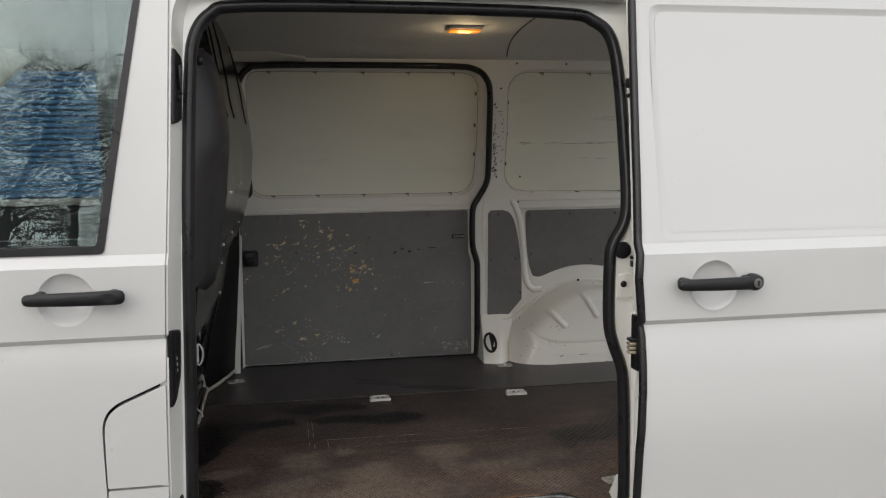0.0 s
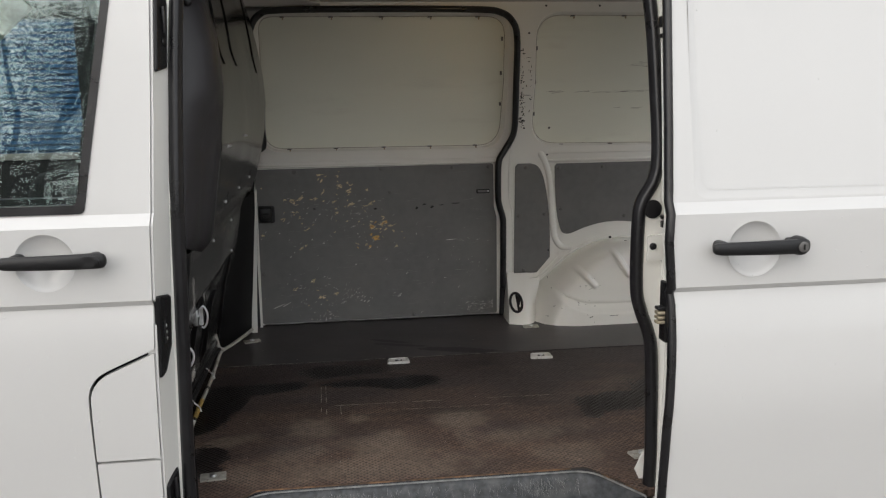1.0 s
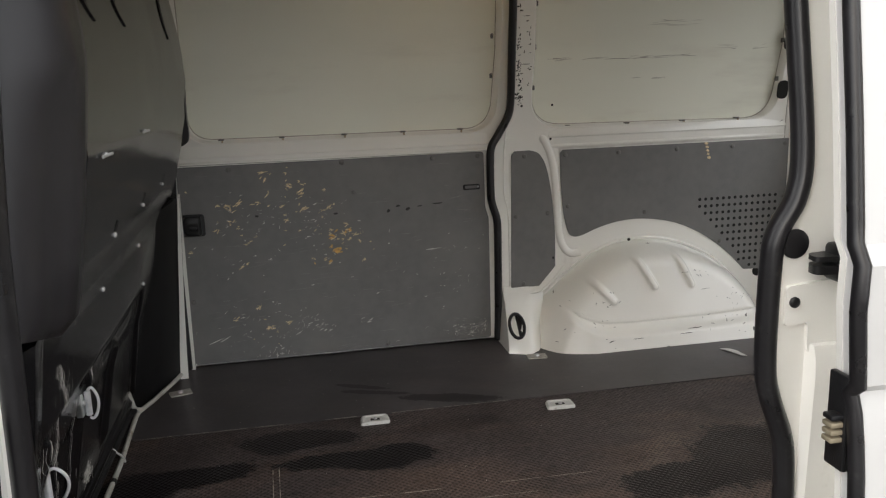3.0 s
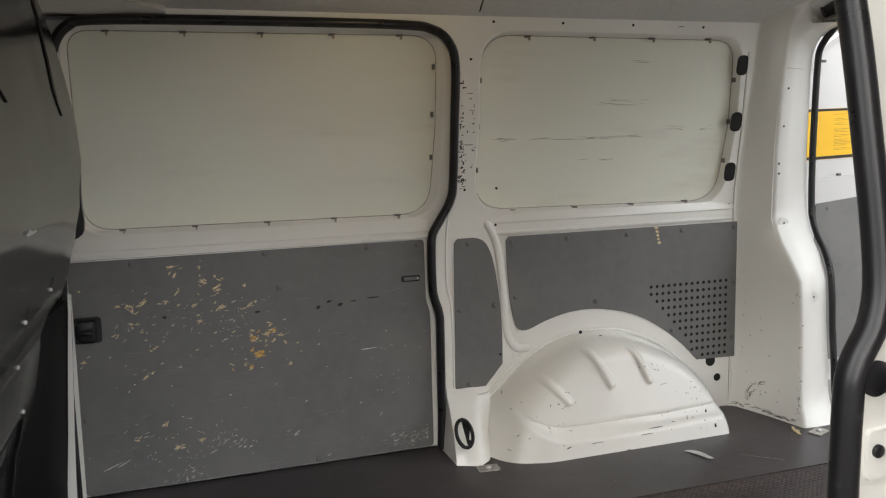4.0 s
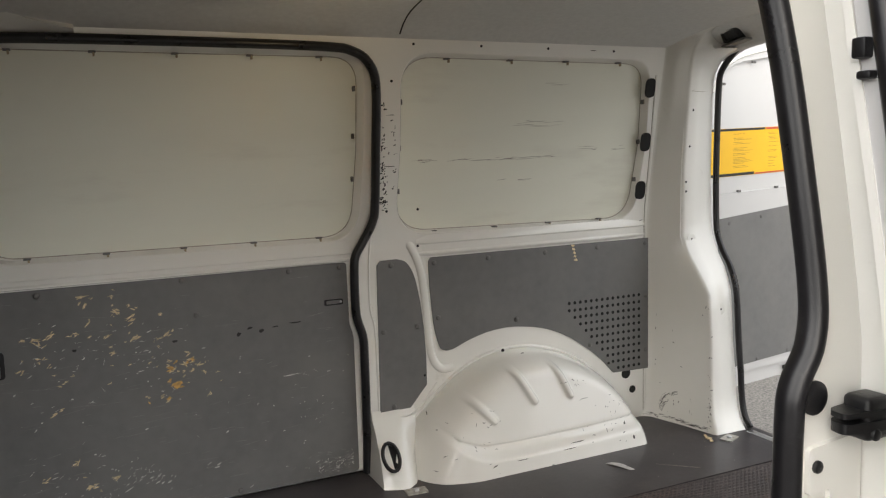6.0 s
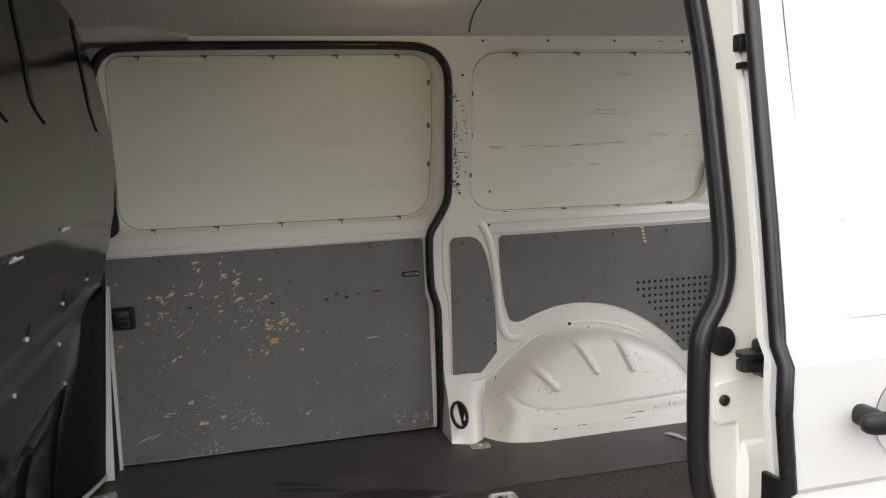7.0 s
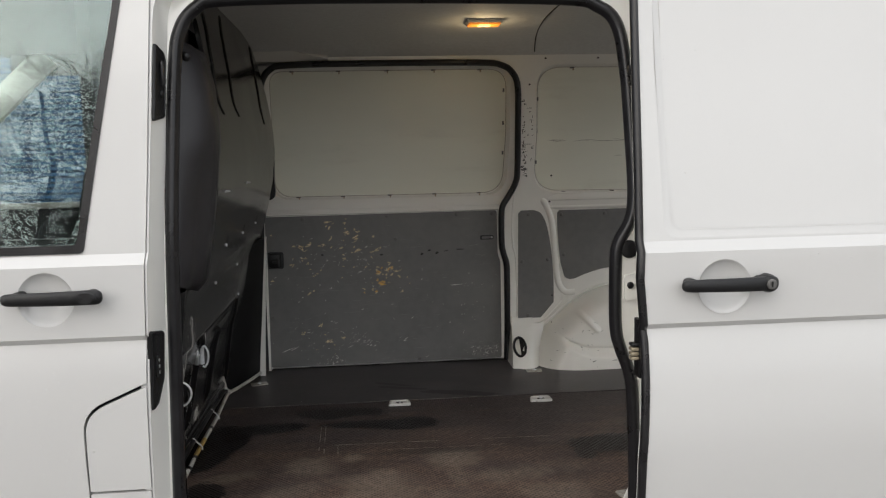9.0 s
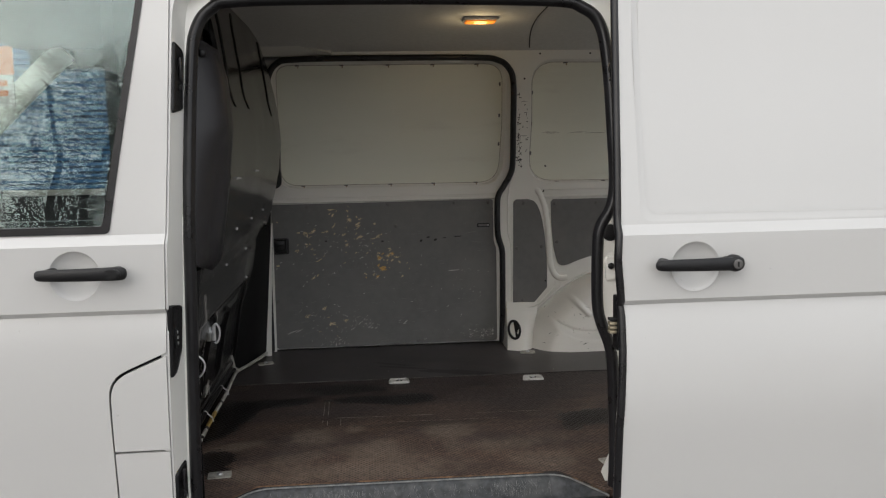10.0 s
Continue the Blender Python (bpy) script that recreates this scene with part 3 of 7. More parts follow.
# rear post fittings
part("plug", knob((1.072, 0.085, 1.266), 0.022, -0.006, dome=0.1, seg=36), RUBBER, wall_near, "round black rubber plug")
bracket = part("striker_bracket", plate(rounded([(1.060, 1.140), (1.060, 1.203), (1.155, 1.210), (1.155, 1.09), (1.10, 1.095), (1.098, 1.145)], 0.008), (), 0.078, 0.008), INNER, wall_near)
part("bolt", knob((1.073, 0.078, 1.178), 0.0085, -0.005), PLASTIC, bracket)
catch = part("door_catch", block(1.116, 1.160, 0.040, 0.080, 1.212, 1.268, 0.008, 3), PLASTIC, wall_near, "black plastic door catch")
for zc, half, tip in ((1.2495, 0.0035, 1.0805), (1.2330, 0.0065, 1.0815)):
    jaw = rounded([(tip, 0.046, 0.010), (1.150, 0.034, 0.004), (1.150, 0.082, 0.004), (tip + 0.004, 0.074, 0.012)], 0.01)
    part("catch_jaw", loft([[(x, y, zc + dz) for x, y in jaw] for dz in (-half, half)]), PLASTIC, catch)
part("catch_pin", knob((1.128, 0.041, 1.222), 0.008, -0.006), PLASTIC, catch)
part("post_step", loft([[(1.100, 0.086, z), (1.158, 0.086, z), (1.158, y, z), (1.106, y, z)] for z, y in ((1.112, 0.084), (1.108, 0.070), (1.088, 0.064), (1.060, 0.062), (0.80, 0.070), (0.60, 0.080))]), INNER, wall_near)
# ---- front door ----
front_door = root("front_door", (-0.6, 0.02, 0.38), "white van cab door with black handle, closed", "van door")
WIN = rounded([(-1.02, 1.306, 0.02), (-0.180, 1.306, 0.012), (-0.086, 1.905, 0.02), (-0.84, 1.905, 0.08)], 0.02)
WIN_IN = rounded([(-1.00, 1.324, 0.02), (-0.195, 1.324, 0.010), (-0.104, 1.892, 0.02), (-0.83, 1.892, 0.07)], 0.02)


def circle(x, z, r, n=40):
    return [(x + r * math.cos(2 * math.pi * k / n), z + r * math.sin(2 * math.pi * k / n)) for k in range(n)]


main = [(-1.2, 0.40), (-0.2075, 0.40)] + rounded([(-0.2075, 0.41, 0), (-0.2040, 0.952, 0.05), (edge_at(1.012, 0.0062), 1.0135, 0.003), (edge_at(1.2, 0.0062), 1.2, 0), (edge_at(1.5, 0.0062), 1.5, 0),
                                                    (edge_at(1.93, 0.0062), 1.94, 0.02), (-0.8, 1.94, 0.05), (-1.2, 1.45, 0.02)], 0.01)[0:]
part("door_skin", plate(main, [WIN, circle(-0.262, 1.208, 0.060)], -0.003, 0.03, skin), PAINT, front_door, smooth=12)
CUP_STEPS = ((-0.001, -0.003), (0.001, -0.0015), (0.003, 0.002), (0.007, 0.006), (0.014, 0.010), (0.024, 0.014), (0.036, 0.017), (0.048, 0.018), (0.058, 0.0185))


def handle_cup(x, z, off):
    rings = []
    for s, d in CUP_STEPS:
        rings.append([(px, skin(pz) + d + off, pz) for px, pz in circle(x, z, 0.060 - s)])
    bowl = loft(rings, caps=False)
    bowl.verts.ensure_lookup_table()
    bowl.faces.new(bowl.verts[-40:])
    return bowl


def bar_handle(x0, x1, z, off):
    """A bowed grip on two feet with rounded ends."""
    rings = []
    n = 30
    for i in range(n + 1):
        t = 0.5 - 0.5 * math.cos(math.pi * i / n)
        x = x0 + (x1 - x0) * t
        e = max(0.0, 1 - abs(2 * t - 1) ** 18) ** 0.5
        h = (0.0135 + 0.0035 * t) * (0.12 + 0.88 * e)
        dep = 0.010 * (0.12 + 0.88 * e)
        bow = -0.034 - 0.008 * math.sin(math.pi * t)
        rings.append([(x, off + bow + dep * math.cos(a) * abs(math.cos(a)) ** -0.35 if abs(math.cos(a)) > 1e-6 else off + bow,
                       z + h * math.sin(a)) for a in [2 * math.pi * k / 16 + 0.01 for k in range(16)]])
    body = loft(rings)
    feet = [block(xx - 0.013, xx + 0.013, off - 0.034, off + 0.014, z - 0.0135, z + 0.0135, 0.011, 4) for xx in (x0 + 0.028, x1 - 0.028)]
    return merge(body, *feet)


part("edge_flange", plate([(edge_at(z, 0.020), z) for z in (0.40, 1.10, 1.50, 1.92)] + [(edge_at(z, 0.0035), z) for z in (1.92, 1.50, 1.10, 0.40)], (), 0.0045, 0.012, skin), PAINT, front_door)
part("handle_recess", handle_cup(-0.262, 1.208, 0.0), PAINT, front_door)
fh = part("handle", bar_handle(-0.342, -0.132, 1.216, 0.0), PLASTIC, front_door, "matt black pull handle")
thumb = knob((-0.166, -0.043, 1.216), 0.024, -0.006, dome=-0.6)
for v in thumb.verts:
    v.co.z = 1.216 + (v.co.z - 1.216) * 0.55
part("key_cover", thumb, PLASTIC, fh)
win = part("window", plate(WIN, [WIN_IN], -0.006, 0.022, skin), RUBBER, front_door, "side window in a black rubber frame")
glass_bm = plate(WIN_IN, (), 0.004, 0.004, skin)
pane = part("pane", glass_bm, GLASS, win, "tinted glass pane")
pane.visible_shadow = False
inner_frame = part("inner_frame", plate(rounded([(-1.02, 1.29), (-0.10, 1.29), (-0.07, 1.93), (-0.84, 1.93)], 0.02), [rounded([(-0.99, 1.336, 0.02), (-0.208, 1.336, 0.010), (-0.118, 1.888, 0.02), (-0.82, 1.888, 0.07)], 0.02)], 0.028, 0.03, skin), PLASTIC, front_door)

flap = root("fuel_flap", (-0.13, 0.02, 0.76), "white fuel filler flap below the door pillar", "fuel flap")
part("flap_skin", plate(rounded([(-0.2015, 0.7635, 0.004), (-0.1985, 0.946, 0.046), (edge_at(1.0, 0.007), 1.0045, 0.004), (edge_at(0.9, 0.006), 0.9, 0), (edge_at(0.77, 0.006), 0.7635, 0.004)], 0.003), (), -0.003, 0.02, skin), PAINT, flap, smooth=12)
part("pivot_cap", knob((-0.187, skin(0.86) - 0.003, 0.86), 0.003, -0.0012, seg=10), PAINT, flap)
lower_panel = root("sill_panel", (-0.13, 0.02, 0.40), "white lower body panel below the fuel flap", "body panel", kind="structure")
part("panel_skin", plate(rounded([(-0.2015, 0.40), (-0.2015, 0.7575), (edge_at(0.75, 0.006), 0.7575), (edge_at(0.41, 0.006), 0.40)], 0.003), (), -0.003, 0.02, skin), PAINT, lower_panel, smooth=12)
# Black sheet stands for the shade in the flap and sill gaps.
part("gap_shade_sheet", plate([(-0.26, 0.40), (-0.26, 1.06), (-0.07, 1.06), (-0.085, 0.40)], (), 0.030, 0.01, skin), HOLE, lower_panel)

# ---- slid-back sliding door ----
OFF = -0.112


def sd_skin(z):
    return skin(z) + OFF + 0.02 * min(1.0, max(0.0, (z - 1.25) / 0.45)) - 0.028 * ease((1.108 - z) / 0.30)


def sd_edge(z):
    return float(np.interp(z, (0.42, 0.81, 0.90, 0.95, 1.0, 1.08, 1.13, 1.22, 2.0), (1.040, 1.041, 1.046, 1.049, 1.051, 1.052, 1.048, 1.040, 1.071)))


sliding_door = root("sliding_door", (1.6, -0.06, 0.40), "white sliding door slid back along the van side", "van door", group="sliding doors")
REC = rounded([(1.093, 1.309, 0.035), (1.093, 1.55, 0), (1.099, 1.875, 0.03), (2.02, 1.875, 0.05), (2.02, 1.306, 0.06)], 0.03)
sd_out = rounded([(sd_edge(0.42), 0.42, 0.02)] + [(sd_edge(z), z, 0) for z in (0.81, 0.90, 0.95, 1.0, 1.04, 1.08, 1.108, 1.14, 1.18, 1.22, 1.5)] + [(sd_edge(1.92), 1.925, 0.05), (2.12, 1.925, 0.05), (2.12, 0.42, 0.05)], 0.02)
part("door_skin", plate(sd_out, [REC, circle(1.223, 1.200, 0.059)], 0.0, 0.012, sd_skin), PAINT, sliding_door, smooth=12)
rings = []
cx, cz = 1.55, 1.60
for s, d in ((0.0, 0.0), (0.003, 0.0008), (0.012, 0.0042), (0.018, 0.005)):
    rings.append([(cx + (x - cx) * (1 - s / 0.47), sd_skin(z) + d, cz + (z - cz) * (1 - s / 0.28)) for x, z in REC])
part("recess_edge", ring_loft(rings), PAINT, sliding_door)
part("recess_panel", plate([(p[0], p[2]) for p in rings[-1]], (), 0.005, 0.006, sd_skin), PAINT, sliding_door, smooth=12)
part("handle_recess", handle_cup(1.223, 1.200, OFF), PAINT, sliding_door)
sh = part("handle", bar_handle(1.113, 1.330, 1.209, OFF), PLASTIC, sliding_door, "matt black pull handle with key lock")
lock_pod = knob((1.308, OFF - 0.018, 1.209), 0.0205, -0.030, dome=0.15, seg=24)
part("lock_pod", lock_pod, PLASTIC, sh)
part("lock_cylinder", knob((1.308, OFF - 0.0485, 1.209), 0.0115, -0.003, dome=-0.8), SCREW, sh, "steel key lock")
part("key_slot", block(1.3065, 1.3095, OFF - 0.0525, OFF - 0.049, 1.203, 1.215, 0), HOLE, sh)
# Brightened white on this skin bounces more light into the door gap.
part("inner_skin", plate(sd_out, (), 0.045, 0.012, sd_skin), INNER, sliding_door)
part("edge_flange", ring_loft([[(x + (0.0015 if x < 1.2 else -0.0015), sd_skin(z) + 0.011, z) for x, z in sd_out], [(x + (0.0015 if x < 1.2 else -0.0015), sd_skin(z) + 0.046, z) for x, z in sd_out]]), PAINT, sliding_door)
zs = [0.44, 0.6, 0.74, 0.81, 0.86, 0.90, 0.95, 1.0, 1.04, 1.08, 1.108, 1.121, 1.16, 1.22, 1.279, 1.303, 1.33, 1.45, 1.6, 1.75, 1.85, 1.90]
part("edge_rubber", sweep([(sd_edge(z) - 0.006, sd_skin(z) + 0.007, z) for z in zs], 0.0095, 0.0125), RUBBER, sliding_door, "black rubber strip on the leading edge")

for z, w in ((1.686, 0.017), (1.656, 0.007)):
    part("guide_wedge", block(1.046, 1.085, sd_skin(z) + 0.026, sd_skin(z) + 0.044, z - w * 0.68, z + w * 0.68, 0.003), PLASTIC, sliding_door)
contact = part("contact_block", block(1.036, 1.046, -0.096, -0.058, 0.994, 1.128, 0.003), PLASTIC, sliding_door, "black block with brass spring contacts")
for k in range(4):
    part("spring_contact", block(1.019, 1.038, -0.092, -0.072, 1.036 + 0.0105 * k, 1.0435 + 0.0105 * k, 0.002), (BRASS if k < 3 else PLASTIC), contact)

# ---- far side of the body ----
wall_far = root("wall_far", (1.2, 1.8, 0.40), "white painted inner side wall of the cargo bay", "van side", kind="structure")
part("far_skin", plate([(-1.2, 0.36), (-1.2, 1.3), (-0.22, 1.3), (-0.22, 1.965), (2.44, 1.965), (2.44, 0.36)], (), 0.0, 0.008, lean, True), PAINT, wall_far)
SEAL_FAR = [(-0.026, 0.575), (-0.022, 1.10), (-0.004, 1.45), (0.006, 1.72), (0.020, 1.815), (0.060, 1.873), (0.14, 1.890), (0.5, 1.894), (0.93, 1.892), (1.035, 1.880),
            (1.085, 1.845), (1.107, 1.78), (1.111, 1.60), (1.112, 1.43), (1.103, 1.372), (1.072, 1.315), (1.046, 1.272), (1.040, 1.22), (1.040, 1.105), (1.046, 1.065), (1.060, 1.015),
            (1.062, 0.95), (1.060, 0.70), (1.056, 0.575)]
QREC = rounded([(1.184, 1.326, 0.12), (1.195, 1.60, 0), (1.188, 1.886, 0.11), (2.130, 1.880, 0.08), (2.150, 1.60, 0), (2.130, 1.314, 0.11)], 0.05, 10)
inner_out = [(1.06, 0.565), (1.064, 1.0), (1.042, 1.08), (1.042, 1.25), (1.11, 1.36), (1.112, 1.80), (1.04, 1.895), (0.0, 1.905), (-0.02, 1.985), (2.3, 1.985), (2.3, 0.565)]


def dish_on(outline, steps, far=True, sx=1.0):
    x0, x1 = min(p[0] for p in outline), max(p[0] for p in outline)
    z0, z1 = min(p[1] for p in outline), max(p[1] for p in outline)
    cx, cz, w, h = (x0 + x1) / 2, (z0 + z1) / 2, x1 - x0, z1 - z0
    rings = []
    for s, d in steps:
        ring = []
        for x, z in outline:
            xx, zz = cx + (x - cx) * (1 - 2 * s / w), cz + (z - cz) * (1 - 2 * s / h)
            ring.append((xx, y_of(d, zz, far), zz))
        rings.append(ring)
    return rings


part("inner_panel", plate(inner_out, [[(p[0], p[2]) for p in dish_on(QREC, ((-0.0015, 0.08),))[0]]], 0.072, 0.008, lean, True), INNER, wall_far)
q_rings = dish_on(QREC, ((-0.004, 0.080), (0.0, 0.0795), (0.003, 0.076), (0.008, 0.051), (0.011, 0.046)))
part("recess_edge", ring_loft(q_rings), INNER, wall_far)
part("recess_panel", plate([(p[0], p[2]) for p in q_rings[-1]], (), 0.040, 0.006, lean, True), INNER_PANEL, wall_far, "white skin panel with dark scratches")
part("sealant_line", sweep([Vector(p) + Vector((0, -0.0005, 0)) for p in q_rings[-1]], 0.0016, 0.0016, closed=True, seg=6), SEALANT, wall_far, "thin grey sealant line")
part("door_seal", seal_sweep(seal_points(SEAL_FAR, 0.092, True), 0.0135, 0.016), RUBBER, wall_far, "black rubber door seal", smooth=70)
# pressed bead along the pillar beside the seal and the long rails
bead = [(1.105, 1.43), (1.086, 1.31), (1.078, 1.22), (1.078, 1.10), (1.092, 1.02), (1.094, 0.75)]
part("pillar_bead", sweep([(p.x, y_of(0.079, p.z, True), p.z) for p in smooth_path([(x + 0.014, 0, z) for x, z in bead])], 0.004, 0.004, seg=8), INNER, wall_far)
RAIL_FORM = ((0.0795, 1.322), (0.0850, 1.3095), (0.0885, 1.298), (0.0885, 1.295), (0.0835, 1.290), (0.0830, 1.268), (0.0870, 1.2620), (0.0870, 1.2585), (0.0800, 1.2500))
part("lower_rail", loft([[(x, y_of(d - 0.006 * f, z, True), z) for d, z in RAIL_FORM] + [(x, y_of(0.074, z, True), z) for z in (1.250, 1.322)] for x, f in ((1.255, 1.0), (1.30, 0.0), (1.70, 0.0), (2.10, 0.0), (2.175, 1.0))]), INNER, wall_far, smooth=25)
part("wall_seam", sweep([(float(np.interp(z, (0.57, 0.90, 1.25, 1.57, 1.88), (2.176, 2.178, 2.180, 2.176, 2.160))), y_of(0.080, z, True), z) for z in [0.575 + 0.066 * k for k in range(20)]], 0.0045, 0.0030, seg=8), INNER, wall_far)
part("wall_seam_joint", sweep([(float(np.interp(z, (0.57, 0.90, 1.25, 1.57, 1.88), (2.1705, 2.1725, 2.1745, 2.1705, 2.1545))), y_of(0.0803, z, True), z) for z in [0.575 + 0.066 * k for k in range(20)]], 0.0012, 0.0008, seg=6), GRIME, wall_far, "thin grimy joint")
limb = [(1.218, 1.318), (1.228, 1.298), (1.247, 1.268), (1.270, 1.20), (1.284, 1.08), (1.291, 0.97), (1.305, 0.905), (1.335, 0.872), (1.375, 0.872)]
part("pillar_limb", sweep([(p.x, y_of(0.077 - 0.022 * max(0.0, 1 - k / 7), p.z, True), p.z) for k, p in enumerate(smooth_path([(x, 0, z) for x, z in limb]))], 0.015, 0.010, seg=14), INNER, wall_far, smooth=70)
# pillar foot on the floor
foot = loft([[(1.058, 1.600, 0.566), (1.125, 1.568, 0.566), (1.165, 1.60, 0.566), (1.20, 1.66, 0.566), (1.20, 1.76, 0.566), (1.058, 1.76, 0.566)],
             [(1.064, 1.635, 0.64), (1.128, 1.612, 0.64), (1.168, 1.64, 0.64), (1.21, 1.69, 0.64), (1.21, 1.76, 0.64), (1.064, 1.76, 0.64)],
             [(1.074, 1.705, 0.715), (1.135, 1.695, 0.715), (1.175, 1.71, 0.715), (1.225, 1.735, 0.715), (1.225, 1.76, 0.715), (1.074, 1.76, 0.715)],
             [(1.078, 1.740, 0.742), (1.14, 1.738, 0.742), (1.18, 1.742, 0.742), (1.23, 1.75, 0.742), (1.23, 1.762, 0.742), (1.078, 1.762, 0.742)],
             [(1.082, 1.7535, 0.765), (1.14, 1.7535, 0.765), (1.18, 1.7535, 0.765), (1.23, 1.7535, 0.765), (1.23, 1.762, 0.765), (1.082, 1.762, 0.765)]])
part("pillar_foot", foot, INNER, wall_far, smooth=60)
part("foot_seam", sweep(smooth_path([(1.115, 1.742, 0.738), (1.19, 1.738, 0.738), (1.23, 1.73, 0.755), (1.31, 1.742, 0.83)]), 0.003, 0.003, seg=8), INNER, wall_far)

# ---- wheel arch ----
ARCH = ((0.0, 0.442), (0.125, 0.434), (0.48, 0.398), (0.997, 0.353), (1.464, 0.339), (1.91, 0.346), (2.312, 0.360), (2.595, 0.382), (2.85, 0.424), (math.pi, 0.456))
ARCH_CURVE = smooth_path([(a, 0, r) for a, r in ARCH], 12)
RIBS = [((1.328, 0.838), (1.432, 0.728)), ((1.510, 0.900), (1.588, 0.768)), ((1.668, 0.898), (1.727, 0.766))]


def arch_radius(phi):
    return float(np.interp(phi, [p.x for p in ARCH_CURVE], [p.z for p in ARCH_CURVE]))


def arch_mesh():
    bm = bmesh.new()
    nphi, ns = 190, 110
    rows = []
    for j in range(ns + 1):
        s = 1 - (1 - j / ns) ** 1.6
        row = []
        for i in range(nphi + 1):
            phi = math.pi * i / nphi
            R = arch_radius(phi)
            x = 1.61 + R * s * math.cos(phi)
            z = 0.566 + R * s * math.sin(phi)
            c = math.cos(phi)
            width = 0.075 + 0.045 * max(0.0, -c) ** 2
            dist = (1 - s) * R
            u = min(1.0, dist / width)
            D = (0.210 - 0.20 * (z - 0.566)) * (1 - (1 - u) ** 2.6) ** 0.62
            low = float(np.interp(x, (1.184, 1.255, 1.308, 1.36, 1.40, 1.50, 1.80, 2.0), (0.745, 0.698, 0.654, 0.632, 0.623, 0.619, 0.621, 0.630)))
            near = ease(dist / 0.07)
            D += 0.034 * ease((low + 0.017 - z) / 0.026) * near * ease((x - 1.20) / 0.16)
            D -= math.exp(-((z - low - 0.026) / 0.007) ** 2) * 0.011 * near * ease((x - 1.20) / 0.10)
            for (ax, az), (bx, bz) in RIBS:
                dx, dz = bx - ax, bz - az
                L2 = dx * dx + dz * dz
                t = max(0.0, min(1.0, ((x - ax) * dx + (z - az) * dz) / L2))
                dd = math.hypot(x - ax - t * dx, z - az - t * dz)
                D += 0.013 * math.exp(-(dd / 0.0115) ** 4) * ease((dist - 0.012) / 0.03)
            row.append(bm.verts.new((x, 1.757 - D, z)))
        rows.append(row)
    for a, b in zip(rows, rows[1:]):
        for i in range(nphi):
            if a[i].co == a[i + 1].co:
                continue
            bm.faces.new((a[i], a[i + 1], b[i + 1], b[i]))
    bmesh.ops.remove_doubles(bm, verts=bm.verts, dist=1e-5)
    return bm


wheel_arch = root("wheel_arch", (1.61, 1.65, 0.566), "white pressed steel wheel arch with scuffed ribs", "wheel arch")
lip = [(1.61 + (arch_radius(a) + 0.004) * math.cos(a), 1.7545, 0.566 + (arch_radius(a) + 0.004) * math.sin(a)) for a in [0.05 + 3.05 * k / 60 for k in range(61)]]
part("arch_lip", sweep(lip, 0.006, 0.006, seg=10), INNER, wheel_arch)
arch_shell = part("arch_shell", arch_mesh(), INNER, wheel_arch, smooth=60)
for x, y, z, r in ((1.543, 1.713, 0.915, 0.006), (2.00, 1.74, 0.80, 0.005), (1.27, 1.752, 0.86, 0.004)):
    part("drain_hole", knob((x, y, z), r, -0.003, dome=0), HOLE, wheel_arch)

# ---- far closed sliding door ----
far_door = root("sliding_door", (0.5, 1.8, 0.575), "closed sliding door seen from inside, white with grey lining", "van door", group="sliding doors")
FREC = rounded([(0.03, 1.322, 0.085), (0.035, 1.885, 0.06), (1.078, 1.885, 0.085), (1.082, 1.60, 0), (1.066, 1.318, 0.10)], 0.06, 10)
far_out = [(-0.03, 0.575), (-0.03, 1.89), (1.12, 1.90), (1.13, 1.45), (1.06, 1.28), (1.06, 0.575)]
part("door_frame", plate(far_out, [FREC], 0.060, 0.006, lean, True), INNER, far_door)
f_rings = dish_on(FREC, ((0.0, 0.066), (0.003, 0.063), (0.009, 0.037), (0.014, 0.032)))
part("recess_edge", ring_loft(f_rings), INNER, far_door)
part("recess_panel", plate([(p[0], p[2]) for p in f_rings[-1]], (), 0.026, 0.006, lean, True), INNER_PANEL, far_door, "plain white skin panel")
part("sealant_line", sweep([Vector(p) + Vector((0, -0.0005, 0)) for p in f_rings[-1]], 0.0016, 0.0016, closed=True, seg=6), SEALANT, far_door, "thin grey sealant line")
DOOR_RAIL = ((0.0655, 1.320), (0.0700, 1.305), (0.0765, 1.286), (0.0780, 1.2815), (0.0755, 1.2775), (0.0745, 1.2675), (0.0785, 1.2630), (0.0780, 1.2580), (0.0660, 1.2550))
part("frame_rail", loft([[(x, y_of(d, z, True), z) for d, z in DOOR_RAIL] + [(x, y_of(0.062, z, True), z) for z in (1.255, 1.320)] for x in (-0.01, 0.25, 0.5, 0.8, 1.036)]), INNER, far_door, smooth=25)
CLIP_X = (0.145, 0.34, 0.545, 0.745, 0.945)


def clip(x, z, parent, far=True, tall=False, d=0.046):
    y = y_of(d, z, far)
    w, h = (0.003, 0.008) if tall else (0.009, 0.0026)
    part("clip", block(x - w, x + w, y - 0.010, y + 0.006, z - h, z + h, 0.0012, 1), SCREW, parent)
    if not tall and far:
        part("clip_tab", block(x + 0.001, x + 0.006, y - 0.013, y - 0.004, z - 0.012, z - 0.002, 0.001, 1), CLIP_TAB, parent)


for x in CLIP_X:
    clip(x, 1.334, far_door)
    clip(x, 1.868, far_door)
for z in (1.78, 1.64, 1.51):
    clip(1.052, z, far_door, tall=True)
for x in (1.33, 1.555, 1.77, 1.985):
    clip(x, 1.329, wall_far, d=0.056)
    clip(x + 0.02, 1.870, wall_far, d=0.056)
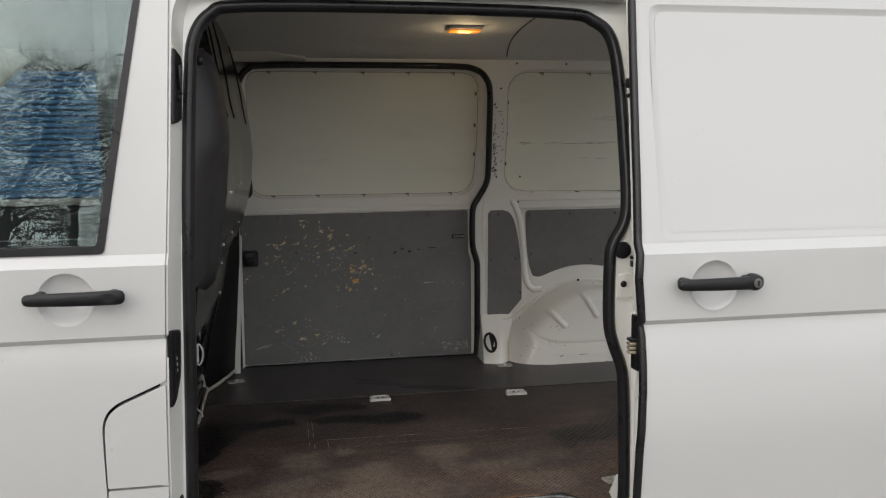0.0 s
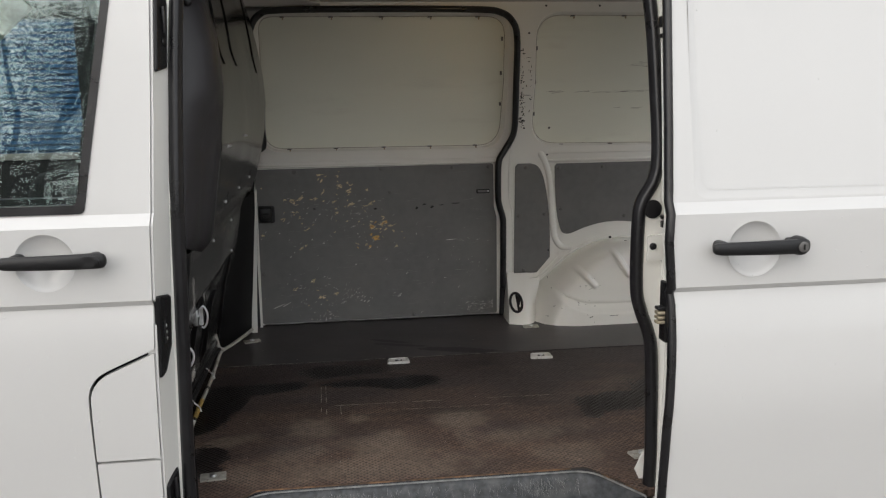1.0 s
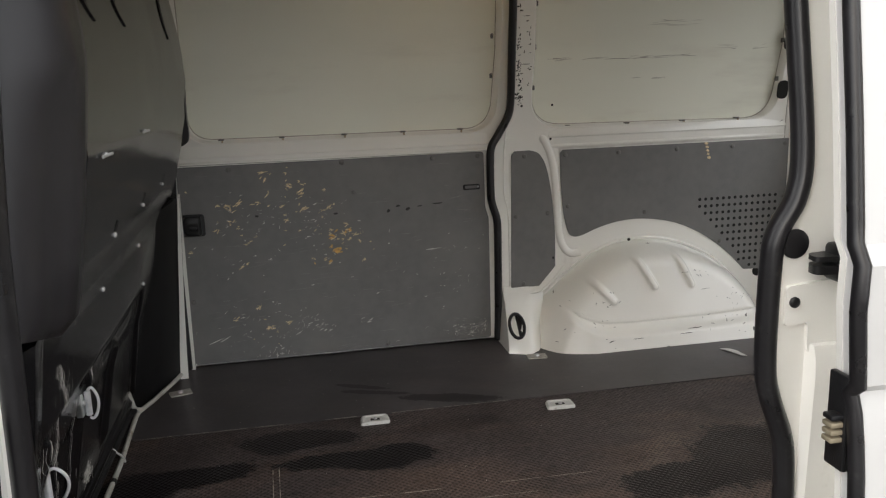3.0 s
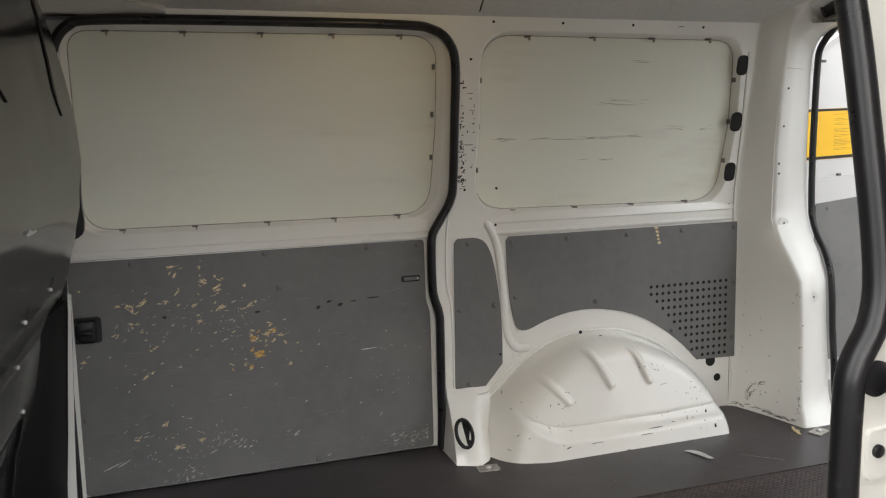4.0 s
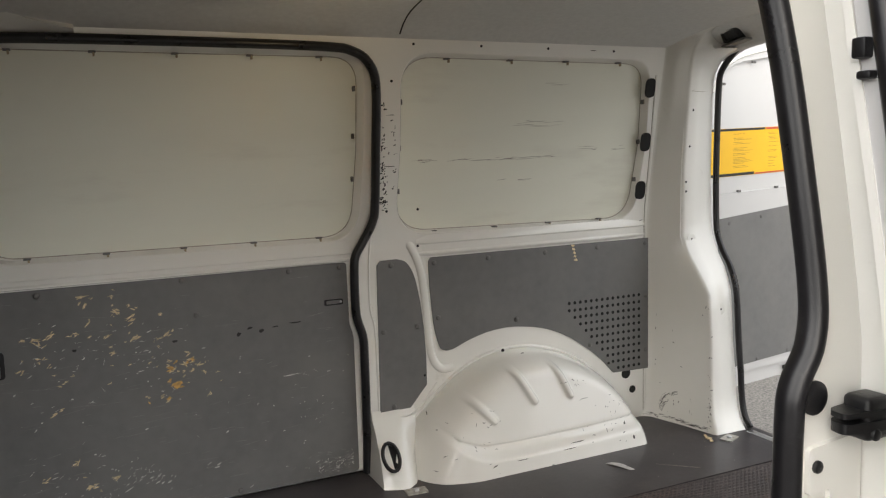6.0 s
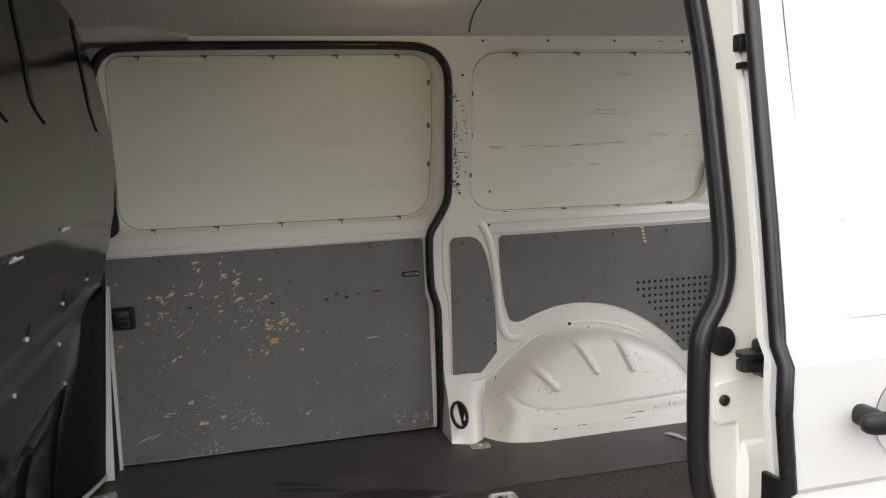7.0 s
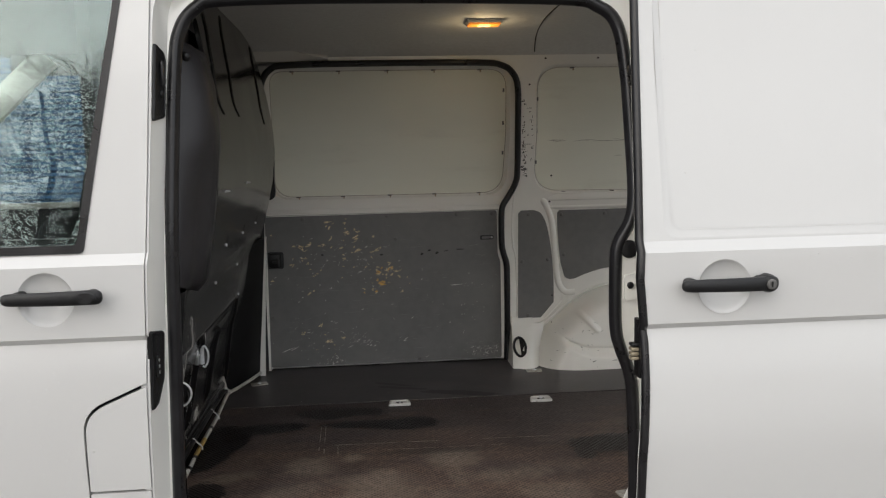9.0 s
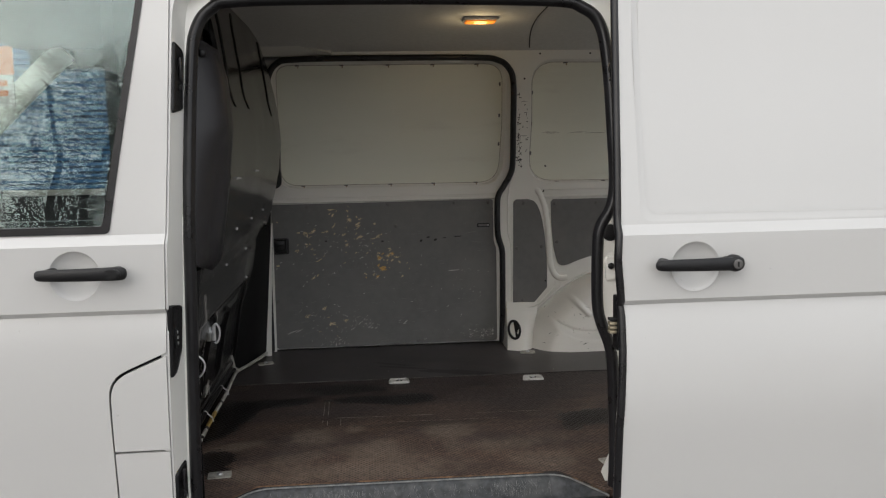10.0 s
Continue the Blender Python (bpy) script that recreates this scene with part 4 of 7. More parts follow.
for z in (1.74, 1.60, 1.465):
    clip(1.201, z, wall_far, tall=True, d=0.056)
    clip(2.130, z, wall_far, tall=True, d=0.056)

# lining boards
def lining(name, outline, depth, label, screws, mat=BOARD, holes=()):
    c = outline[0]
    r = root(name, (sum(p[0] for p in outline) / len(outline), WIDTH - depth - 0.002, min(p[1] for p in outline)), label, "lining panel", group="lining panels")
    part("board", plate(outline, holes, depth, 0.004, lean, True), mat, r)
    for x, z in screws:
        part("screw", knob((x, y_of(depth + 0.004, z, True), z), 0.0085, -0.004, seg=10), SCREW, r)
    return r


door_board = lining("lining_panel", rounded([(-0.005, 0.578), (-0.005, 1.252), (1.022, 1.254), (1.024, 1.06), (1.036, 1.02), (1.036, 0.578)], 0.012), 0.067,
                    "grey board lining the door, chipped and scratched", [(0.16, 1.238), (0.53, 1.243), (0.84, 1.241), (1.0, 1.24), (0.01, 0.80), (0.565, 1.14), (0.66, 0.59)])
small_out = [(1.112, 0.752), (1.118, 1.236), (1.130, 1.250)] + [(p.x, p.z) for p in smooth_path([(1.185, 0, 1.251), (1.218, 0, 1.238), (1.243, 0, 1.195), (1.260, 0, 1.12), (1.271, 0, 1.03), (1.277, 0, 0.93), (1.277, 0, 0.828)], 5)] + [(1.208, 0.750)]
small_board = lining("lining_panel", small_out, 0.0805,
                     "small grey board lining the pillar beside the seal", [(1.165, 1.232), (1.132, 1.02), (1.250, 1.025), (1.158, 0.772)])
under = [(p.x, p.z) for p in smooth_path([(2.03, 0, 0.757), (1.955, 0, 0.832), (1.85, 0, 0.907), (1.74, 0, 0.957), (1.62, 0, 0.980), (1.52, 0, 0.977), (1.437, 0, 0.957), (1.375, 0, 0.934), (1.342, 0, 0.934), (1.325, 0, 0.955), (1.308, 0, 1.03), (1.298, 0, 1.15)], 5)]
big = [(1.296, 1.235), (1.306, 1.247), (2.193, 1.247), (2.193, 0.752)] + under
big_board = lining("lining_panel", big, 0.0805, "grey board over the wheel arch with a perforated vent", [(1.315, 1.228), (1.515, 1.228), (1.74, 1.228), (1.96, 1.228), (2.175, 1.228), (1.325, 1.045), (1.62, 1.005), (2.178, 1.03), (2.178, 0.825), (1.925, 0.875)])
starts = (0, 0, 1, 2, 3, 4, 5, 6, 7, 8, 9)
dots = []
for r_i, s0 in enumerate(starts):
    for c_i in range(s0, 14):
        dots.append(knob((1.838 + 0.0238 * c_i, y_of(0.0846, 1.0, True), 1.037 - 0.0264 * r_i), 0.0062, -0.0006, seg=8, dome=0))
part("vent_perforation", merge(*dots), HOLE, big_board, "rows of small round vent holes")

# small fittings on the far wall
for x, z in ((2.140, 1.786), (2.146, 1.598), (2.146, 1.425)):
    oval = rounded([(x - 0.022, z - 0.033), (x + 0.022, z - 0.033), (x + 0.022, z + 0.033), (x - 0.022, z + 0.033)], 0.021)
    part("service_hole", plate(oval, (), 0.079, 0.0025, lean, True, cuts=()), HOLE, wall_far)
for x, z, r in ((2.09, 0.745, 0.020), (2.12, 0.68, 0.014)):
    part("service_hole", plate(circle(x, z, r, 20), (), 0.079, 0.0025, lean, True, cuts=()), HOLE, wall_far)
for x, z in ((1.227, 1.908), (1.457, 1.908), (1.703, 1.907), (1.965, 1.905), (1.262, 1.287), (1.50, 1.287), (1.74, 1.286), (1.985, 1.286), (1.155, 1.405), (2.21, 1.80), (2.21, 1.05), (2.205, 0.83), (1.16, 1.80)):
    part("small_hole", knob((x, y_of(0.080, z, True), z), 0.0045, -0.001, seg=8, dome=0), HOLE, wall_far)
part("small_hole", knob((1.276, y_of(0.047, 1.403, True), 1.403), 0.0045, -0.001, seg=8, dome=0), HOLE, wall_far)

handle_in = root("inner_handle", (0.035, 1.76, 1.02), "black recessed inner door handle", "door handle")
part("escutcheon", plate(rounded([(-0.002, 1.024), (-0.002, 1.098), (0.071, 1.098), (0.071, 1.024)], 0.012), (), 0.071, 0.006, lean, True), PLASTIC, handle_in)
shell = []
for d, g in ((0.077, 0.0), (0.094, 0.001), (0.101, 0.004), (0.104, 0.010)):
    shell.append([(x, y_of(d, z, True), z) for x, z in rounded([(0.002 + g, 1.028 + g * 0.6, 0.022), (0.002 + g, 1.094 - g, 0.018), (0.060 - g, 1.094 - g, 0.008), (0.060 - g, 1.028 + g * 0.6, 0.006)], 0.01)])
part("housing", loft(shell), PLASTIC, handle_in)
part("pull_recess", plate(rounded([(0.020, 1.040), (0.020, 1.070), (0.050, 1.074), (0.050, 1.040)], 0.007), (), 0.1036, 0.0012, lean, True), HOLE, handle_in)
part("lever", block(0.024, 0.047, 1.727, 1.733, 1.050, 1.062, 0.003), PLASTIC, handle_in)
slot = root("label_plate", (0.973, 1.76, 1.125), "small grey metal slot plate on the lining", "slot plate")
part("slot_frame", plate(rounded([(0.945, 1.124), (0.945, 1.143), (1.005, 1.143), (1.005, 1.124)], 0.006), [rounded([(0.952, 1.128), (0.952, 1.139), (0.998, 1.139), (0.998, 1.128)], 0.003)], 0.0715, 0.003, lean, True), PLASTIC, slot)
part("slot_pin", knob((0.998, 1.7605, 1.1335), 0.004, -0.003, seg=8), STEEL, slot)

turn = root("lashing_ring", (1.10, 1.66, 0.62), "black lashing eye with fold-down ring on the pillar foot", "lashing eye")
part("eye_plate", plate(rounded([(1.098, 0.690, 0.006), (1.112, 0.690, 0.01), (1.140, 0.655, 0.01), (1.112, 0.622, 0.01), (1.098, 0.622, 0.006)], 0.01), (), 0, 0.006, lambda z: WIDTH - (1.640 + (z - 0.655) * 0.95), True), PLASTIC, turn)
part("ring", sweep([(1.095 + 0.026 * math.cos(a), 1.628 + 0.03 * math.sin(a) * 0.9, 0.656 + 0.036 * math.sin(a)) for a in [2 * math.pi * k / 20 for k in range(20)]], 0.006, 0.006, closed=True, seg=8), PLASTIC, turn)

def ceil_z(y):
    return float(np.interp(abs(y - 0.9175), (0, 0.25, 0.45, 0.60, 0.68, 0.73, 0.78), (1.995, 1.992, 1.984, 1.970, 1.948, 1.924, 1.905)))


# ---- rear pillar, rear opening ----
def yk(z):
    return np.interp(z, (0.57, 0.605, 0.637, 0.70, 0.90, 1.06, 1.12, 1.20, 1.26, 1.50, 1.77, 1.84, 1.88, 1.91, 1.925, 1.94, 1.95, 1.96, 1.968, 1.976, 1.985),
                     (1.508, 1.516, 1.526, 1.533, 1.538, 1.55, 1.59, 1.66, 1.685, 1.682, 1.660, 1.652, 1.642, 1.630, 1.620, 1.606, 1.594, 1.576, 1.555, 1.52, 1.47))


def ys(z):
    return np.interp(z, (0.57, 0.591, 0.628, 0.69, 0.773, 0.82, 0.95, 1.064, 1.137, 1.197, 1.25, 1.30, 1.44, 1.54, 1.69, 1.77, 1.828, 1.862, 1.88, 1.895, 1.905, 1.915, 1.93, 1.99),
                     (1.450, 1.472, 1.489, 1.500, 1.506, 1.514, 1.522, 1.531, 1.557, 1.600, 1.625, 1.634, 1.638, 1.637, 1.633, 1.631, 1.624, 1.600, 1.578, 1.548, 1.505, 1.53, 1.56, 1.60))


rear_pillar = root("rear_pillar", (2.3, 1.65, 0.566), "white rear corner pillar of the cargo bay, scuffed at its foot", "pillar", kind="structure")
rings = []
for z in (0.566, 0.585, 0.605, 0.637, 0.70, 0.78, 0.88, 1.0, 1.06, 1.10, 1.146, 1.18, 1.22, 1.26, 1.30, 1.40, 1.50, 1.65, 1.77, 1.81, 1.84, 1.86, 1.88, 1.895, 1.91, 1.92, 1.93, 1.94, 1.95, 1.96, 1.968, 1.976, 1.985):
    a, b = float(yk(z)), float(ys(z))
    w = 1.758 - lean(z)
    flare = 0.03 * max(0, (0.62 - z) / 0.054)
    c = a - 0.050
    u, v = 2.200, w - 0.026
    dx, dy = 2.250 - u, c - v
    rings.append([(2.178, w, z), (2.186 - flare, w - 0.003, z), (2.194 - flare * 0.7, w - 0.011, z), (u - flare * 0.4, v, z), (u + dx * 0.5, v + dy * 0.5, z), (u + dx * 0.9, v + dy * 0.9 - 0.002, z), (2.2490, c + 0.008, z), (2.2525, c + 0.0015, z), (2.260, c - 0.0015, z),
                  (2.31, c * 0.52 + b * 0.48, z), (2.365, b + 0.004, z), (2.385, b + 0.002, z), (2.40, b + 0.03, z), (2.44, w + 0.04, z), (2.3, w + 0.05, z)])
pillar_skin = part("pillar_skin", loft(rings), INNER, rear_pillar, smooth=50)
for x, z in ((2.281, 1.705), (2.273, 1.578), (2.262, 1.452), (2.263, 1.418)):
    c = float(yk(z)) - 0.050
    part("small_hole", knob((x, c + (float(ys(z)) - c) * (x - 2.25) / 0.115 - 0.001, z), 0.0042, -0.002, seg=8, dome=0), HOLE, rear_pillar)
rear_seal = [(2.402, float(ys(z)) - 0.008, z) for z in (0.575, 0.595, 0.63, 0.69, 0.77, 0.88, 1.0, 1.08, 1.146, 1.20, 1.25, 1.30, 1.45, 1.6, 1.72, 1.79, 1.83, 1.86)] + [(2.412, 1.574, 1.888), (2.418, 1.545, 1.915), (2.424, 1.46, 1.940), (2.424, 1.2, 1.945), (2.424, 0.6, 1.945), (2.424, 0.35, 1.925)]
part("rear_seal", sweep(smooth_path(rear_seal, 3), 0.0105, 0.012, up=(1, 0, 0)), RUBBER, rear_pillar, "black rubber seal of the rear doorway")
header = root("rear_header", (2.4, 0.92, 1.90), "grey-white roof rail over the rear doorway", "roof rail", kind="structure")
def header_low(y):
    return float(np.interp(abs(y - 0.9175), (0.0, 0.28, 0.38, 0.49, 0.58, 0.63, 0.67, 0.70), (1.925, 1.923, 1.920, 1.917, 1.911, 1.902, 1.885, 1.86)))


def header_ring(y):
    top, low = ceil_z(y), header_low(y)
    return [(2.262, y, top - 0.001), (2.300, y, top - 0.004), (2.330, y, top - 0.013), (2.350, y, top - 0.026), (2.378, y, low + 0.016), (2.388, y, low + 0.006), (2.400, y, low), (2.44, y, low + 0.004), (2.44, y, 1.998), (2.262, y, 1.998)]


part("header_rail", loft([header_ring(0.235 + 1.365 * k / 46) for k in range(47)]), CEIL, header, smooth=60)
part("striker", knob((2.398, 1.176, 1.888), 0.021, -0.014, axis="x", dome=0.3, seg=20), PLASTIC, header, "black door striker")
part("striker_base", block(2.396, 2.420, 1.115, 1.168, 1.868, 1.926, 0.004), PLASTIC, header)
latch = root("door_latch", (2.36, 1.53, 1.93), "black latch housing under the rear roof rail", "latch")
LATCH = rounded([(1.534, 1.966, 0.005), (1.454, 1.973, 0.005), (1.460, 1.939, 0.005), (1.540, 1.927, 0.005)], 0.005)
part("housing", loft([[(2.316 + (1.969 - z) * 0.62 + d, 1.498 + (y - 1.498) * f, 1.950 + (z - 1.950) * f) for y, z in LATCH] for d, f in ((0.040, 1.0), (0.001, 1.0), (-0.003, 0.93), (-0.003, 0.72), (0.003, 0.66))]), PLASTIC, latch)
part("lip", loft([[(x, 1.563, 1.914), (x, 1.540, 1.922), (x, 1.458, 1.935), (x, 1.442, 1.935), (x, 1.446, 1.929), (x, 1.536, 1.915)] for x in (2.340, 2.380)]), SCREW, latch, "thin grey lip below the housing")

# ---- floor ----
floor = root("floor", (1.0, 0.95, 0.52), "dark ribbed rubber floor mat, dusty brown towards the doorway", "floor", kind="structure")
NOTCH = [(-0.012, 0.072), (0.110, 0.214), (0.962, 0.203), (1.055, 0.060)]
part("mat", slab([(-0.18, 0.10), (-0.012, 0.100)] + [NOTCH[1], NOTCH[2]] + [(1.055, 0.10), (2.43, 0.10), (2.43, 1.200), (-0.18, 1.226)], 0.545, 0.565), MAT, floor)
part("mat_corner", slab([(-0.05, 0.066), (-0.014, 0.066), (0.012, 0.0995), (-0.05, 0.0995)], 0.545, 0.5648), MAT, floor)
part("mat_corner", slab([(1.054, 0.066), (1.10, 0.066), (1.10, 0.0995), (1.03, 0.0995)], 0.545, 0.5648), MAT, floor)
part("rear_sheet", slab([(-0.18, 1.228), (2.43, 1.202), (2.43, 1.78), (-0.18, 1.78)], 0.545, 0.5675), MAT_SMOOTH, floor)
part("subfloor", block(-0.18, 2.43, 0.22, 1.80, 0.50, 0.543, 0), HOLE, floor)
edge = [(-0.03, 0.058), (0.099, 0.2045), (0.107, 0.2115), (0.118, 0.2145), (0.95, 0.2040), (0.960, 0.2010), (0.967, 0.1940), (1.06, 0.048)]
# Black band stands for the shaded gap below the mat edge.
part("edge_gap", sweep([(x, y, 0.5560) for x, y in edge], 0.0045, 0.0100, seg=8, up=(0, 0, 1)), RUBBER, floor, "dark band for the shaded gap under the mat edge")
part("edge_trim", sweep([(x, y + 0.001, 0.5665) for x, y in edge], 0.0030, 0.0022, seg=8, up=(0, 0, 1)), RUST, floor, "rusty edge strip of the mat")
threshold = root("rear_threshold", (2.42, 0.95, 0.54), "bright worn metal strip at the rear edge of the floor", "threshold", kind="structure")
part("strip", block(2.372, 2.400, 0.15, 1.44, 0.555, 0.5705, 0.003), STEEL, threshold)

step = root("entry_step", (0.52, 0.1, 0.39), "dusty black plastic step well inside the doorway", "step")
top = rounded([(-0.02, 0.035, 0.01), (0.105, 0.208, 0.05), (0.966, 0.197, 0.05), (1.062, 0.035, 0.01)], 0.03)
s_rings = [[(x, y, 0.563) for x, y in top]]
for d, z in ((0.006, 0.561), (0.012, 0.553), (0.018, 0.532), (0.022, 0.519), (0.030, 0.511), (0.042, 0.508)):
    s_rings.append([(0.52 + (x - 0.52) * (1 - d / 0.55), 0.035 + (y - 0.035) * (1 - d * 1.3 / 0.17), z) for x, y in top])
tray = part("tray", loft(s_rings, caps=False), STEP, step)
# Pale beads carry the highlight lines of the lip and crease.
part("lip", sweep([(x, y - 0.002, 0.5630) for x, y in top[2:-2]], 0.0030, 0.0025, seg=8, up=(0, 0, 1)), STEP_LIP, step, "pale lip, its highlight in the colour")
part("crease", sweep([(p[0], p[1], 0.5105) for p in s_rings[-1][2:-2]], 0.0025, 0.0020, seg=8, up=(0, 0, 1)), STEP_LIP, step, "pale crease round the tread, its highlight in the colour")
part("tread", slab([(p[0], p[1]) for p in s_rings[-1]], 0.500, 0.5082), STEP_TREAD, step)
studs = []
for i in range(40):
    for j in range(5):
        if (i + j) % 2 == 0:
            x, y = 0.09 + i * 0.0225, 0.045 + j * 0.020
            studs.append(block(x - 0.009, x + 0.009, y - 0.008, y + 0.008, 0.5075, 0.5110, 0))
tagged(part("tread_studs", merge(*studs), STEP_WORN, step, "raised square studs worn grey"), kind="stuff")
part("front_lip", block(-0.02, 1.07, 0.010, 0.040, 0.40, 0.514, 0.006), STEP, step)

# ---- bulkhead ----
BULK_Z = (0.569, 0.585, 0.87, 0.913, 1.0, 1.13, 1.17, 1.25, 1.27, 1.35, 1.425, 1.53, 1.637, 1.75, 1.85, 1.98)
BULK_X = (-0.150, -0.147, -0.090, -0.075, -0.052, -0.030, -0.016, 0.024, 0.031, 0.055, 0.070, 0.072, 0.064, 0.048, 0.028, -0.010)


def bulk_x(y, z):
    """The bulkhead's face: upper part bowed, lower part leaning away with a pressed field and three ribs."""
    x = float(np.interp(z, BULK_Z, BULK_X))
    if z < 1.17:
        # pressed field, its top edge a crease
        u = ease((y - 0.28) / 0.02) * ease((1.30 + 0.28 * (0.985 - z) - y) / 0.022)
        v = ease((0.990 - z) / 0.016) * ease((z - 0.625) / 0.02)
        x -= 0.012 * u * v
        # ribs inside the field
        for gy, top in ((0.375, 0.975), (0.665, 0.988), (0.98, 0.950)):
            w = math.exp(-((y - gy) / 0.016) ** 2) * ease((top - z) / 0.03) * ease((z - 0.66) / 0.05)
            x += 0.013 * w
        x -= 0.006 * math.exp(-((z - 0.938) / 0.008) ** 2) * ease((y - 0.80) / 0.06) * ease((1.20 - y) / 0.06)
    return x


def bulk_end(z):
    """Where the bulkhead's face ends at the far side."""
    if z < 1.17:
        return 1.662
    return float(np.interp(z, (1.17, 1.20, 1.28, 1.38, 1.46, 1.52, 1.60, 1.70, 1.80, 1.90, 1.98), (1.662, 1.62, 1.505, 1.485, 1.51, 1.585, 1.612, 1.608, 1.590, 1.575, 1.572)))


def bulk_mesh():
    bm = bmesh.new()
    ny, nz = 170, 170
    rows = []
    for j in range(nz + 1):
        z = 0.569 + (1.985 - 0.569) * j / nz
        y1 = bulk_end(z)
        y0 = 0.235 + (0.02 + lean(z)) * ease((z - 1.17) / 0.04)
        row = [(bulk_x(y0 + (y1 - y0) * i / ny, z), y0 + (y1 - y0) * i / ny, z) for i in range(ny + 1)]
        # rounded edge turning back to the side wall
        xe, ye = row[-1][0], row[-1][1]
        wall = max(ye + 0.02, 1.752 - lean(z))
        deep = 0.06 if z >= 1.17 else 0.006
        row += [(xe - 0.002, ye + 0.004, z), (xe - 0.007, ye + 0.007, z), (xe - deep * 0.6, ye + 0.3 * (wall - ye), z), (xe - deep, wall, z)]
        rows.append([bm.verts.new(p) for p in row])
    for a, b in zip(rows, rows[1:]):
        for i in range(len(a) - 1):
            bm.faces.new((a[i], a[i + 1], b[i + 1], b[i]))
    res = bmesh.ops.extrude_face_region(bm, geom=bm.faces[:])
    for v in res["geom"]:
        if isinstance(v, bmesh.types.BMVert):
            v.co.x -= 0.012
    return bm


bulkhead = root("bulkhead", (-0.05, 0.9, 0.569), "glossy black pressed steel bulkhead behind the cab, scratched low down", "bulkhead")
part("panel", bulk_mesh(), SHEET, bulkhead, smooth=50)
for y, z, r in ((0.389, 1.421, 0.0035), (0.776, 1.433, 0.0035), (0.31, 1.247, 0.0065), (0.593, 1.256, 0.0050), (0.901, 1.264, 0.0042), (1.197, 1.272, 0.0038), (0.699, 1.129, 0.0050), (1.118, 1.132, 0.0050), (1.247, 1.002, 0.0050), (0.40, 0.70, 0.0050)):
    stud = part("bolt", knob((bulk_x(y, z), y, z), r, 0.004, axis="x", seg=8), ZINC, bulkhead)
    if 1.24 < z < 1.30:
        slot_z = [(bulk_x(y, zz) + 0.0016, zz) for zz in (z + 0.006, z + 0.014, z + 0.026)]
        slit = bmesh.new()
        lo, hi = [slit.verts.new((x, y - 0.006, zz)) for x, zz in slot_z], [slit.verts.new((x, y + 0.006, zz)) for x, zz in slot_z]
        for k in range(2):
            slit.faces.new((lo[k], hi[k], hi[k + 1], lo[k + 1]))
        part("slot", slit, HOLE, bulkhead, "short dark slot over a bolt")
for y, z in ((0.389, 1.421), (0.776, 1.433)):
    part("retaining_clip", sweep([(bulk_x(y, z) + 0.004, y - 0.040, z - 0.001), (bulk_x(y, z) + 0.007, y, z), (bulk_x(y, z) + 0.004, y + 0.038, z - 0.002)], 0.0025, 0.0015, seg=6, up=(1, 0, 0)), ZINC, bulkhead, "bright flat spring clip")
def corner_line(z):
    """Plan line of the matt panel added for the shade in the bulkhead's far lower corner."""
    xs = 0.004 - 0.043 * (1.20 - z) / 0.635
    xb = bulk_x(1.40, z) - 0.004
    return [(xb, 1.400, z), (xb + (xs - xb) * 0.08, 1.425, z), (xb + (xs - xb) * 0.5, 1.545, z), (xs - 0.004, 1.665, z), (xs - 0.004, 1.680, z), (xb - 0.02, 1.680, z), (xb - 0.02, 1.400, z)]


part("corner_shade", loft([corner_line(z) for z in (0.569, 0.70, 0.85, 1.0, 1.10, 1.165)]), MATT_BLACK, bulkhead, "matt black panel standing for the dark corner recess")

SLOTS = (((0.453, 1.628), (0.408, 1.650), (0.387, 1.694), (0.414, 1.752), (0.450, 1.83), (0.50, 1.90), (0.54, 1.945)),
         ((0.722, 1.635), (0.668, 1.665), (0.664, 1.70), (0.680, 1.745), (0.726, 1.848), (0.80, 1.91), (0.87, 1.955)),
         ((1.350, 1.638), (1.328, 1.67), (1.322, 1.71), (1.350, 1.781), (1.410, 1.867), (1.47, 1.91), (1.52, 1.945)))
for line, wide in zip(SLOTS, (0.013, 0.011, 0.018)):
    run = [(p.x, p.z) for p in smooth_path([(y, 0, z) for y, z in line], 5)]
    m = len(run) - 1
    # Flat black strip stands for the darkness in the groove.
    slit = bmesh.new()
    lo, hi = [], []
    for k, (y, z) in enumerate(run):
        w = wide * min(1.0, 0.10 + k / 8)
        lo.append(slit.verts.new((bulk_x(y, z) + 0.0015, y - w, z)))
        hi.append(slit.verts.new((bulk_x(y, z) + 0.0015, y + w, z)))
    for k in range(m):
        slit.faces.new((lo[k], hi[k], hi[k + 1], lo[k + 1]))
    part("slot", slit, HOLE, bulkhead, "long dark slot")
    part("slot_lip", sweep([(bulk_x(y, z) + 0.001, y - wide * min(1.0, 0.10 + k / 8) - 0.002, z) for k, (y, z) in enumerate(run)], 0.003, 0.0025, seg=6, up=(1, 0, 0)), SHEET, bulkhead)


